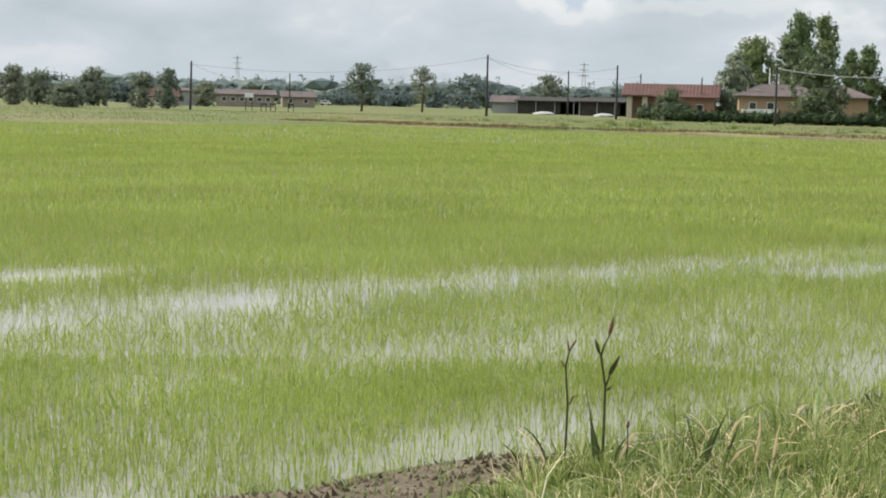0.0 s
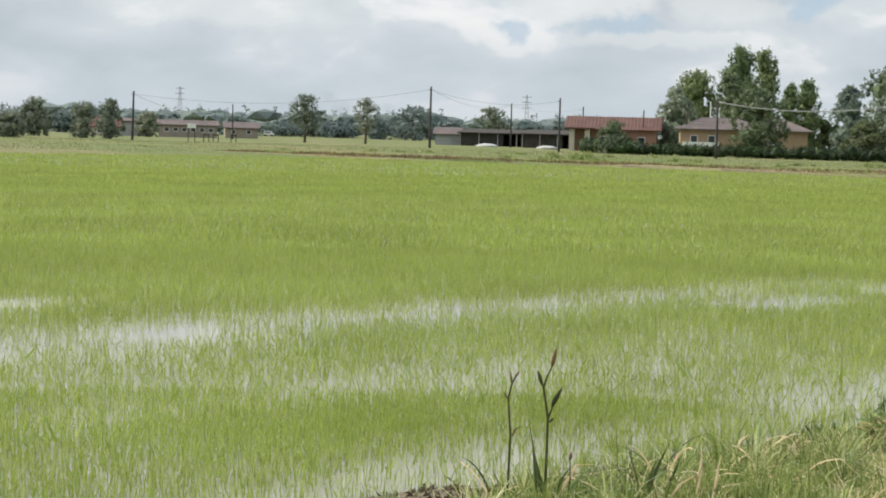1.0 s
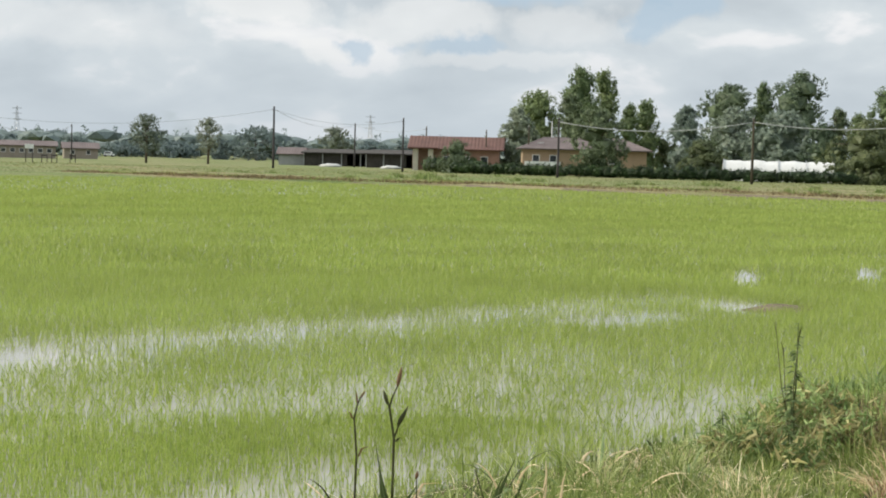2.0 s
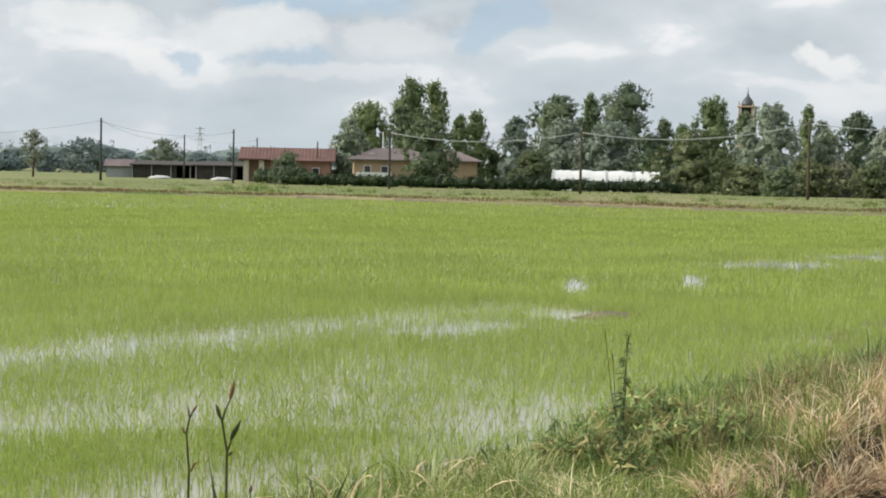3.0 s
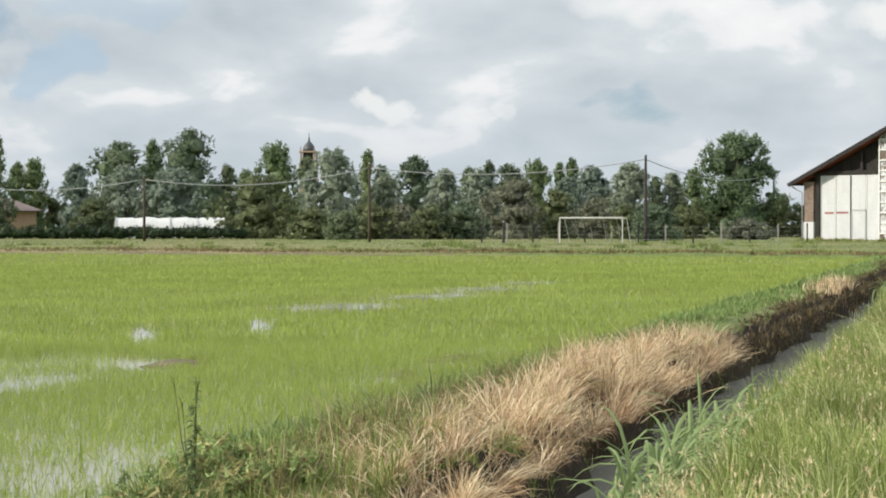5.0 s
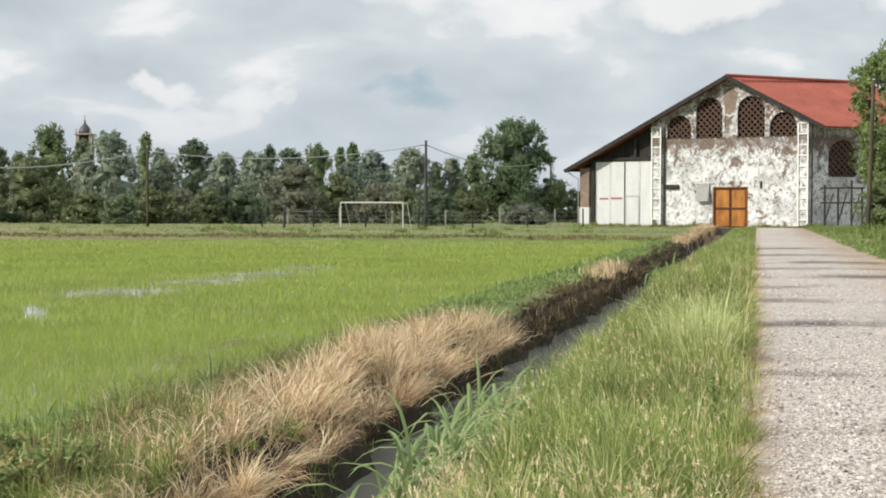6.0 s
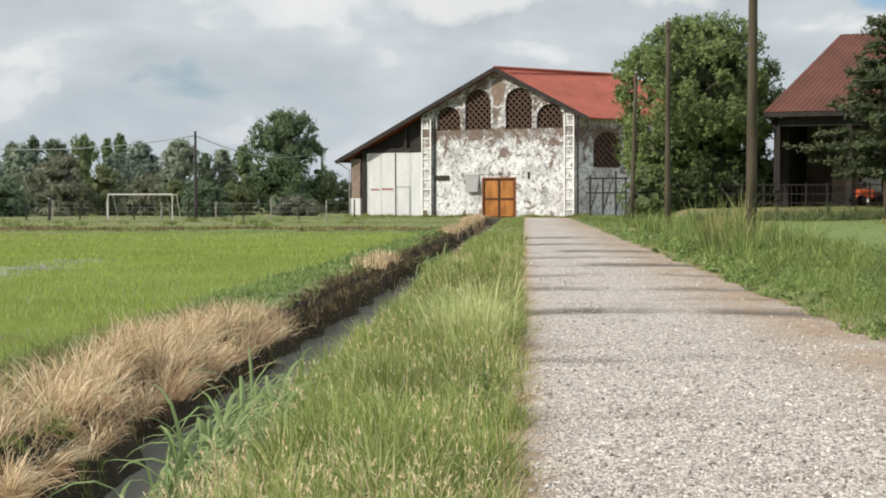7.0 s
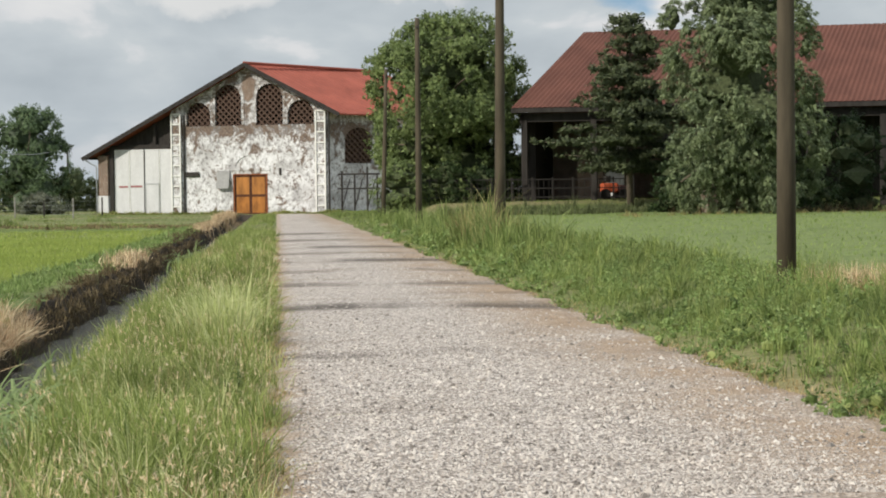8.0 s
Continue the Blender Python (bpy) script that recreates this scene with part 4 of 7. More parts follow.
    light = (g.uniform(0, 1, len(cx)) < 0.3)[k]
    for nm, sel, mat, lab in (("rank_tussocks", ~light, "grass_dark", "rank green grass tussocks beside the lane"), ("seeding_tussocks", light, "grass", "lighter seeding grass tussocks beside the lane")):
        stuff(nm, arch_mesh(nm, grounded(x, y)[sel], way[sel], length[sel], np.where(y[sel] < 30, 0.009, 0.018), M[mat], rng.uniform(0.2, 0.7, sel.sum())), lab, "grass")
    # fence_grass has its shade put into a dark bush-leaf colour
    for nm, n, x0, x1, y0, y1, tall, mat, lab in (("tall_weeds", 3500, 5.3, 7.2, 40, 56, 0.78, "grass_dark", "tall rank weeds round a pole's foot"), ("tall_weeds", 2600, 5.6, 8.0, 60, 100, 0.7, "grass_dark", "tall rank weeds along the lane's poles"), ("dry_weeds", 1500, 5.5, 7.0, 44, 52, 0.82, "dry", "half-dry weed stalks round a pole's foot"), ("fence_grass", 8000, 11.0, 27.0, 107, 112, 0.5, "bush", "tall grass strip before the yard fence, shade in its dark colour"), ("yard_thatch", 6000, 25.0, 52.0, 97.0, 104.0, 0.45, "bank_dry", "brown dead grass before the open barn"), ("yard_thatch", 2500, 20.0, 48.0, 92.0, 97.0, 0.22, "dry", "dry grass along the edge of the crop")):
        x, y, away, size = tufted(n, 16, x0, x1, y0, y1, 1.0, 0.12)
        stuff(nm, blade_mesh(nm, grounded(x, y), tall * size * rng.uniform(0.4, 1.2, n), 0.03 if y0 < 100 else 0.05, M[mat], 0.5, away=away), lab, "weeds")
    # thin dry fringe along both edges of the lane
    x = np.concatenate([rng.normal(4.18, 0.13, 9000), rng.normal(-0.02, 0.07, 5000)])
    y = 8 + 60 * rng.uniform(0, 1, 14000) ** 1.7
    stuff("dry_fringe", blade_mesh("dry_fringe", grounded(x, y, 0.0) + (0, 0, 0.03), rng.uniform(0.015, 0.06, 14000), 0.008, M["fringe"], 1.5), "short dry grass fringe along the lane's edges", "grass")
    # field on the right
    x, y = scatter(40000, 9, 60, 20, 128, 1.0)
    stuff("right_field_grass", spike_mesh("right_field_grass", grounded(x, y), rng.uniform(0.05, 0.13, 40000), np.full(40000, 0.045), M["crop_leaf"], 0.7), "short bright green crop on the field by the barns", "grass")


build_verges()


def bank_edge(y):
    """Where the straw ends over the ditch."""
    return -3.3 + 0.16 * smooth_step(16.5, 12.5, y) + 0.14 * smooth_step(11.5, 9.5, y) + 0.09 * ripple(y * 0, y, 0.55, 2.0)


def build_bank():
    # cut and dried grass along the ditch edge, tussock by tussock
    n = 520
    cx, cy = rng.uniform(-4.2, -3.05, n), 7.9 + 13.9 * rng.uniform(0, 1, n) ** 1.1
    inner = -3.92 + 0.3 * smooth_step(10.5, 8.2, cy) + 0.1 * ripple(cy * 0, cy, 1.1, 4.0) - 0.15 * smooth_step(12, 15, cy) + 0.3 * smooth_step(18, 21.5, cy)
    keep = (cx > inner) & (cx < bank_edge(cy) + 0.06)
    cx, cy = cx[keep], cy[keep]
    size = rng.gamma(5, 0.2, len(cx)).clip(0.45, 1.9) * (1 + 0.35 * ripple(cx, cy, 0.8, 8.0)) * (0.75 + 0.3 * smooth_step(9.5, 13, cy))
    brink = smooth_step(0.35, 0.0, bank_edge(cy) - cx)
    x, y, way, k = tussocks(cx, cy, size, 70, 0.055, 0.55)
    tilt = rng.normal(0, 0.38, (len(cx), 2))
    way[:, :2] += tilt[k] + rng.normal(0, 0.3, (len(x), 2))
    way[:, 0] += 0.12 * brink[k]
    foot = np.stack([x, y, np.maximum(land(x, y), -0.12) - 0.02], -1)
    length = (0.25 * size[k] * rng.uniform(0.35, 1.5, len(x))).clip(0.06, 0.5)
    pale = rng.uniform(0, 1, len(x)) < 0.36
    red = ~pale & (rng.uniform(0, 1, len(cx)) < 0.55)[k]
    for nm, sel, mat, lab in (("dead_grass", ~pale & ~red, "straw", "dead straw-brown grass in tussocks over the ditch"), ("russet_grass", red, "russet", "russet dead grass tussocks along the ditch"), ("bleached_straw", pale, "straw_light", "bleached pale stalks standing out of the dead grass")):
        stuff(nm, arch_mesh(nm, foot[sel], way[sel], length[sel], rng.uniform(0.0045, 0.0095, sel.sum()) if mat == "straw_light" else rng.uniform(0.003, 0.0065, sel.sum()), M[mat], rng.uniform(0.05, 0.8, sel.sum())), lab, "grass")
    # long bleached stalks that stand out singly
    n = 300
    x, y = rng.uniform(-4.1, -3.3, n), rng.uniform(9.0, 21.5, n)
    stuff("tall_stalks", arch_mesh("tall_stalks", grounded(x, y), np.stack([rng.normal(0.05, 0.35, n), rng.normal(0, 0.35, n), np.ones(n)], -1), rng.uniform(0.28, 0.5, n), 0.0075, M["straw_light"], 0.25), "single long bleached stalks above the dead grass", "grass")
    # straw lying over the ditch side
    x1, y1 = scatter(2600, -0.16, 0.06, 9.0, 22.0)
    x1 = x1 + bank_edge(y1)
    p = np.stack([x1, y1, np.maximum(land(x1, y1), -0.12) + rng.uniform(0.0, 0.06, len(x1))], -1)
    way = np.stack([rng.uniform(0.5, 1.2, len(x1)), rng.normal(0, 0.5, len(x1)), rng.uniform(-0.2, 0.5, len(x1))], -1)
    stuff("hanging_straw", arch_mesh("hanging_straw", p, way, rng.uniform(0.06, 0.2, len(x1)), 0.005, M["russet"], rng.uniform(0.8, 1.8, len(x1))), "loose straw hanging over the dark bank", "grass")
    # fallen stalks lying every way over the tufts
    x1, y1 = scatter(6500, -4.35, -3.3, 9.2, 22.0)
    p = grounded(x1, y1) + np.stack([0 * x1, 0 * x1, rng.uniform(0.0, 0.10, 6500)], -1)
    stuff("fallen_stalks", blade_mesh("fallen_stalks", p, rng.uniform(0.03, 0.09, 6500), 0.006, M["straw"], 3.2), "fallen dry stalks tangled over the bank", "grass")
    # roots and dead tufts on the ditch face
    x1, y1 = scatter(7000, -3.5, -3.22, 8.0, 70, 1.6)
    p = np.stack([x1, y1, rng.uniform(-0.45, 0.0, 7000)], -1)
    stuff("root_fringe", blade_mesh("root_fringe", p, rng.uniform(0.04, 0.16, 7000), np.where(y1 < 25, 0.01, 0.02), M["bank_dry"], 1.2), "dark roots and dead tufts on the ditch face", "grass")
    # clods on the bare mud
    x1, y1 = scatter(2500, -5.6, -4.8, 3.5, 8.2)
    stuff("mud_crumbs", spike_mesh("mud_crumbs", grounded(x1, y1, 0.01), rng.uniform(0.01, 0.04, 2500), rng.uniform(0.02, 0.05, 2500), M["mud"], 0.8), "crumbs and clods on the bare mud", "mud")
    # green growing up through the straw
    x, y, away, size = tufted(12000, 22, -4.9, -3.3, 8.5, 22.0, 1.0, 0.07)
    stuff("bank_tufts", blade_mesh("bank_tufts", grounded(x, y), 0.17 * size * rng.uniform(0.5, 1.3, 12000), 0.007, M["grass"], 0.8, away=away), "green tufts growing up through the straw", "grass")
    # dark matted thatch on the field side of the straw
    x, y, away, size = tufted(15000, 40, -4.7, -3.85, 8.6, 23.0, 1.0, 0.12)
    stuff("matted_thatch", blade_mesh("matted_thatch", grounded(x, y), (0.15 * size * rng.uniform(0.3, 1.3, 15000)), 0.008, M["thatch"], 1.3, away=away), "dark matted thatch behind the straw", "grass")
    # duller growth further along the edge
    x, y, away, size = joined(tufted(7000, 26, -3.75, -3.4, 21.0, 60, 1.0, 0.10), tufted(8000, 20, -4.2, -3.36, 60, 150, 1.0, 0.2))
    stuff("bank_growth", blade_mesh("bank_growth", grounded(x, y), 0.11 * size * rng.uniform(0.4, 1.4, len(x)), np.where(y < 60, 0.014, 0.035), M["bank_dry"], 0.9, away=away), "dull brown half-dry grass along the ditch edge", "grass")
    for cy, n in ((41, 900), (83, 1600), (95, 1800), (110, 2200), (128, 2600)):
        x, y = -3.6 + rng.normal(0, 0.25, n), cy + rng.normal(0, 2.0, n)
        stuff("straw_tuft", blade_mesh("straw_tuft", grounded(x, y), rng.uniform(0.1, 0.42 if cy < 100 else 0.75, n), 0.02 if cy < 100 else 0.035, M["straw"], 0.7), "patch of straw on the ditch edge", "grass")
    # low green weeds between bank and field
    x1, y1, away, size = joined(tufted(32000, 9, -5.8, -4.0, 3.5, 34, 1.1, 0.05), tufted(20000, 9, -6.3, -3.65, 30, 92, 1.0, 0.1))
    bare = smooth_step(6.4, 5.2, y1) * smooth_step(-4.75, -5.0, x1)
    keep = (land(x1, y1) > -0.1) & (rng.uniform(0, 1, len(x1)) < np.clip(0.75 + 0.5 * ripple(x1, y1, 0.8, 4.0), 0.1, 1) * (1 - 0.5 * bare))
    x1, y1, away, size = x1[keep], y1[keep], away[keep], size[keep]
    stuff("bank_weeds", blade_mesh("bank_weeds", grounded(x1, y1), (0.04 + 0.07 * smooth_step(7, 10, y1)) * size * rng.uniform(0.5, 1.4, len(x1)), np.where(y1 < 8, 0.010, np.where(y1 < 34, 0.018, 0.035)), M["weeds"], 0.9, away=away), "low green weeds on the field bank", "weeds")
    x, y, away, size = tufted(24000, 18, -5.3, -3.05, 4.0, 12.0, 1.0, 0.06)
    keep = x > -4.9 - 0.25 * smooth_step(5.4, 6.2, y) + 0.2 * ripple(x * 0, y, 0.5)
    stuff("bank_grass", blade_mesh("bank_grass", grounded(x, y)[keep], (0.075 * size * rng.uniform(0.5, 1.6, 24000))[keep], 0.008, M["grass"], 0.8, away=away[keep]), "light green grass on the near bank", "grass")
    x, y, away, size = tufted(3600, 14, -4.9, -3.4, 4.5, 9.5, 1.0, 0.09)
    stuff("bank_straw", blade_mesh("bank_straw", grounded(x, y), 0.09 * size * rng.uniform(0.4, 1.4, 3600), 0.006, M["straw_light"], 1.7, away=away), "scattered dry stalks on the near bank", "grass")
    n = 150
    cx, cy = rng.uniform(-5.05, -3.6, n), rng.uniform(4.6, 9.0, n)
    size = rng.gamma(5, 0.2, n).clip(0.4, 1.7)
    x, y, way, k = tussocks(cx, cy, size, 26, 0.05, 0.75)
    length = (0.15 * size[k] * rng.uniform(0.5, 1.3, len(x))).clip(0.04, 0.3)
    light = (rng.uniform(0, 1, n) < 0.35)[k]
    # the pale tussocks carry sunlight in their lighter grass colour
    for nm, sel, mat, lab in (("bank_tussocks", ~light, "grass", "green grass tussocks on the near bank"), ("pale_bank_tussocks", light, "grass_light", "pale sunlit grass tussocks on the near bank")):
        stuff(nm, arch_mesh(nm, grounded(x, y)[sel], way[sel], length[sel], rng.uniform(0.004, 0.008, sel.sum()), M[mat], rng.uniform(0.3, 0.9, sel.sum())), lab, "grass")
    # far bank of the field
    n = 46000
    x1 = rng.uniform(-105, -4, n)
    end = FIELD_END + 2.5 * smooth_step(-60, 0, x1) - 8 * smooth_step(-60, -92, x1)
    off = rng.uniform(0.1, 4.5, n)
    y1 = end + off
    brown = (off < 1.0) | (ripple(x1, y1, 5.0, 2.0) > 0.35)
    for nm, sel, mat, lab in (("far_bank_grass", ~brown, "grass", "pale green grass on the far field bank"), ("far_bank_straw", brown, "thatch", "brown thatch along the far field bank")):
        stuff(nm, spike_mesh(nm, grounded(x1[sel], y1[sel]), rng.uniform(0.05, 0.25, sel.sum()), np.full(sel.sum(), 0.06), M[mat], 0.6), lab, "grass")
    n = 90000
    r = np.sqrt(rng.uniform(92 ** 2, 235 ** 2, n))
    a = np.radians(rng.uniform(-66, -1, n))
    x1, y1 = r * np.sin(a), r * np.cos(a)
    keep = (y1 > FIELD_END + 4.5) | (x1 < FIELD_SIDE - 3)
    x1, y1 = x1[keep], y1[keep]
    past = y1 - FIELD_END + 2.5 * ripple(x1, y1 * 0, 14.0, 2.0)
    wild = ripple(x1 * 0.4, y1 * 1.3, 7.0, 5.0)
    pale = ((past > 5) & (past < 13)) | (wild > 0.62)
    tan_ = ((past >= 13) & (past < 19)) | (wild < -0.4)
    for nm, sel, mat, lab in (("meadow_grass", ~pale & ~tan_, "meadow", "mown green meadow beyond the rice field"), ("pale_meadow", pale & ~tan_, "pale_meadow", "pale mown strip beyond the rice field"), ("meadow_straw", tan_, "dry", "dry yellowish strips in the far meadow")):
        stuff(nm, spike_mesh(nm, grounded(x1[sel], y1[sel]), rng.uniform(0.03, 0.13, sel.sum()), np.full(sel.sum(), 0.075), M[mat], 0.8), lab, "grass")
    # rough dark clumps scattered in the meadow
    x, y, away, size = tufted(7000, 90, -120, -8, 96, 148, 1.0, 0.5)
    stuff("rough_clumps", spike_mesh("rough_clumps", grounded(x, y), 0.35 * size * rng.uniform(0.4, 1.2, 7000), np.full(7000, 0.06), M["grass_dark"], 0.5), "rough dark clumps of weeds in the meadow", "weeds")


build_bank()


def leaf_blade(bm, base, direction, length, width, droop):
    """A long drooping leaf as a folded strip."""
    base, d = Vector(base), Vector(direction).normalized()
    side = d.cross(Vector((0, 0, 1)))
    side = side.normalized() if side.length > 0.01 else Vector((1, 0, 0))
    rows, p = [], base.copy()
    for i in range(7):
        f = i / 6
        w = width * (0.55 + 0.9 * f) * (1 - f) ** 0.6 if i < 6 else 0.0005
        fold = d.cross(side) * (-0.25 * w)
        rows.append([bm.verts.new(p - side * w / 2), bm.verts.new(p + fold), bm.verts.new(p + side * w / 2)])
        d = (d + Vector((d.x * 0.3, d.y * 0.3, -droop * (0.25 + f)))).normalized()
        p = p + d * length / 6
    for a, b in zip(rows, rows[1:]):
        bm.faces.new((a[0], a[1], b[1], b[0]))
        bm.faces.new((a[1], a[2], b[2], b[1]))


def reed_clump(x, y, count, tall, seed, label):
    rnd = random.Random(seed)
    z = float(land(x, y))
    root = thing("reed_clump", x, y, max(z, -0.55), 0, label, "reeds", "reeds in the ditch")
    for i in range(count):
        bm = bmesh.new()
        a, t = rnd.gauss(0.3, 1.3), rnd.uniform(0.05, 0.45)
        leaf_blade(bm, (rnd.gauss(0, 0.15), rnd.gauss(0, 0.28), 0), (math.cos(a) * t, math.sin(a) * t, 1), tall * rnd.uniform(0.6, 1.15), rnd.uniform(0.036, 0.062), rnd.uniform(0.25, 0.95))
        part("leaf", bm, M["reed"], root)


for i in range(10):
    reed_clump(-2.16 + 0.12 * math.sin(i * 2.1), 10.4 + i * 0.42, 34, 0.80, 20 + i, "clump of green strap-like reed leaves in the ditch")
for i in range(4):
    reed_clump(-2.4 + 0.08 * math.sin(i * 1.7), 9.6 + i * 0.5, 18, 0.55, 70 + i, "clump of green strap-like reed leaves in the ditch")
for i in range(5):
    reed_clump(-2.5, 41 + i * 1.5, 8, 0.9, 50 + i, "dark green reed clump at the ditch edge")


def pod(bm, a, b, r):
    """A slim pointed seed pod from a to b."""
    a, b = Vector(a), Vector(b)
    return tube(bm, [a.lerp(b, f) for f in (0, 0.2, 0.5, 0.8, 1.0)], (r * 0.35, r * 0.85, r, r * 0.6, r * 0.1), 6)


def bent_leaf(bm, points, width):
    """A flat tapering leaf through the points, creased along the middle."""
    rows = []
    for i, p in enumerate(points):
        w = width * (0.7, 1.0, 0.8, 0.45, 0.06)[round(4 * i / (len(points) - 1))]
        p = Vector(p)
        rows.append([bm.verts.new(p + Vector((-w / 2, 0, 0.1 * w))), bm.verts.new(p + Vector((0, 0.3 * w, 0))), bm.verts.new(p + Vector((w / 2, 0, -0.1 * w)))])
    for q, r in zip(rows, rows[1:]):
        for j in (0, 1):
            bm.faces.new((q[j], q[j + 1], r[j + 1], r[j]))


def sedge_plant(x, y):
    """The tall flowering stems in front of the rice."""
    root = thing("sedge_plant", x, y, float(land(x, y)) - 0.01, 41, "tall brown-podded seeding stems with narrow leaves on the bank", "plant")
    for nodes, r in ((((0, 0, 0), (0.005, 0, 0.2), (0.006, 0, 0.40), (-0.018, 0, 0.545), (-0.026, 0, 0.56)), 0.0062), (((-0.016, 0, 0.54), (-0.004, 0, 0.585), (0.018, 0, 0.635)), 0.0042), (((0.006, 0, 0.40), (0.02, 0, 0.44), (0.026, 0, 0.46)), 0.0042), (((-0.165, 0.03, 0), (-0.158, 0.03, 0.315), (-0.172, 0.03, 0.48), (-0.158, 0.03, 0.545), (-0.145, 0.03, 0.575)), 0.0048), (((0.10, -0.02, 0.02), (0.112, -0.02, 0.13), (0.11, -0.02, 0.23)), 0.0035), (((0.42, 0.05, -0.02), (0.415, 0.05, 0.12), (0.37, 0.05, 0.26)), 0.0042)):
        part("stem", tube(bmesh.new(), nodes, [1.2 * r * (1 - 0.4 * i / len(nodes)) for i in range(len(nodes))], 6), M["sedge_stem"], root, smooth=True)
    for a, b, r, mat in (((-0.024, 0, 0.55), (-0.046, 0, 0.615), 0.010, "sedge_stem"), ((0.016, 0, 0.63), (0.034, 0, 0.72), 0.011, "sedge_pod"), ((0.024, 0, 0.455), (0.066, 0, 0.548), 0.010, "sedge_stem"), ((0.022, 0.006, 0.45), (0.04, 0.006, 0.51), 0.009, "sedge_stem"), ((0.012, 0, 0.385), (0.034, 0, 0.405), 0.006, "sedge_stem"), ((-0.148, 0.03, 0.57), (-0.125, 0.03, 0.605), 0.006, "sedge_pod"), ((-0.158, 0.03, 0.545), (-0.166, 0.03, 0.60), 0.005, "sedge_pod"), ((-0.174, 0.03, 0.475), (-0.195, 0.03, 0.51), 0.005, "sedge_pod"), ((0.108, -0.02, 0.225), (0.115, -0.02, 0.26), 0.009, "sedge_pod")):
        part("seed_pod", pod(bmesh.new(), a, b, r), M[mat], root, "reddish-brown seed pod" if mat == "sedge_pod" else "", smooth=True)
    for points, wide, mat in (
            (((-0.14, 0, -0.03), (-0.17, 0, 0.04), (-0.20, 0, 0.10), (-0.235, 0, 0.165)), 0.024, "sedge_leaf"), (((-0.03, 0, 0), (-0.04, 0, 0.13), (-0.055, 0, 0.27), (-0.08, 0, 0.40)), 0.016, "sedge_leaf"),
            (((-0.005, 0, 0), (-0.02, -0.01, 0.12), (-0.045, -0.01, 0.22), (-0.06, -0.01, 0.30)), 0.026, "sedge_leaf"), (((0.02, 0, 0), (0.045, 0, 0.07), (0.08, 0, 0.14), (0.115, 0, 0.195)), 0.026, "sedge_leaf"),
            (((0.06, 0, 0.02), (0.09, 0, 0.11), (0.14, 0, 0.20), (0.21, 0, 0.205), (0.28, 0, 0.185)), 0.016, "straw_light"), (((0.06, 0.02, 0.0), (0.12, 0.02, 0.10), (0.17, 0.02, 0.16), (0.22, 0.02, 0.19)), 0.024, "reed"),
            (((-0.15, 0.03, 0.31), (-0.135, 0.03, 0.345), (-0.11, 0.03, 0.355), (-0.08, 0.03, 0.34)), 0.010, "sedge_pod"), (((-0.05, 0.03, -0.02), (-0.045, 0.03, 0.08), (-0.045, 0.03, 0.16), (-0.05, 0.03, 0.24)), 0.018, "reed"),
            (((-0.17, 0.0, -0.02), (-0.19, 0, 0.02), (-0.22, 0, 0.03), (-0.25, 0, 0.02)), 0.012, "straw_light"), (((-0.11, 0.0, -0.02), (-0.12, 0, 0.04), (-0.115, 0, 0.07), (-0.13, 0, 0.09)), 0.012, "straw_light"),
            (((0.44, 0.06, 0.0), (0.47, 0.06, 0.12), (0.51, 0.06, 0.22), (0.55, 0.06, 0.31)), 0.024, "sedge_leaf"), (((0.43, 0.05, 0.0), (0.45, 0.05, 0.10), (0.475, 0.05, 0.18), (0.50, 0.05, 0.24)), 0.020, "sedge_leaf"),
            (((0.52, 0.08, 0.0), (0.55, 0.08, 0.10), (0.58, 0.08, 0.18), (0.60, 0.08, 0.24)), 0.018, "sedge_leaf"), (((0.36, 0.05, 0.0), (0.355, 0.05, 0.08), (0.36, 0.05, 0.15), (0.35, 0.05, 0.21)), 0.016, "sedge_leaf"),
            (((0.68, 0.1, 0.05), (0.69, 0.1, 0.16), (0.695, 0.1, 0.23), (0.69, 0.1, 0.30)), 0.018, "straw_light"), (((0.75, 0.1, 0.05), (0.765, 0.1, 0.14), (0.77, 0.1, 0.20), (0.785, 0.1, 0.26)), 0.014, "straw_light"),
            (((0.55, 0.02, 0.06), (0.60, 0.02, 0.13), (0.66, 0.02, 0.17), (0.71, 0.02, 0.18)), 0.014, "straw_light")):
        bm = bmesh.new()
        bent_leaf(bm, points, wide)
        part("leaf", bm, M[mat], root)
    return root


sedge_plant(-4.72, 5.42)


def bank_leaves(x, y, count, seed):
    """A loose bunch of bent narrow leaves, some bleached."""
    rnd = random.Random(seed)
    root = thing("leaf_bunch", x, y, float(land(x, y)) - 0.02, 0, "loose bunch of dark and bleached narrow leaves on the bank", "plant", "leaf bunches")
    for i in range(count):
        bm = bmesh.new()
        a = rnd.uniform(0, 6.28)
        t = rnd.uniform(0.2, 0.9)
        leaf_blade(bm, (rnd.gauss(0, 0.06), rnd.gauss(0, 0.06), 0), (math.cos(a) * t, math.sin(a) * t, 1), rnd.uniform(0.16, 0.42), rnd.uniform(0.014, 0.03), rnd.uniform(0.02, 0.35))
        part("leaf", bm, M[rnd.choice(("dark_stem", "straw_light", "grass", "reed"))], root)


for i, (x, y) in enumerate(((-4.55, 5.75), (-4.6, 6.05), (-4.75, 6.4), (-4.7, 6.8), (-4.85, 7.2), (-4.8, 7.7), (-4.45, 6.3), (-4.5, 6.9), (-4.35, 7.4), (-4.85, 5.2))):
    bank_leaves(x, y, 8, 700 + i)


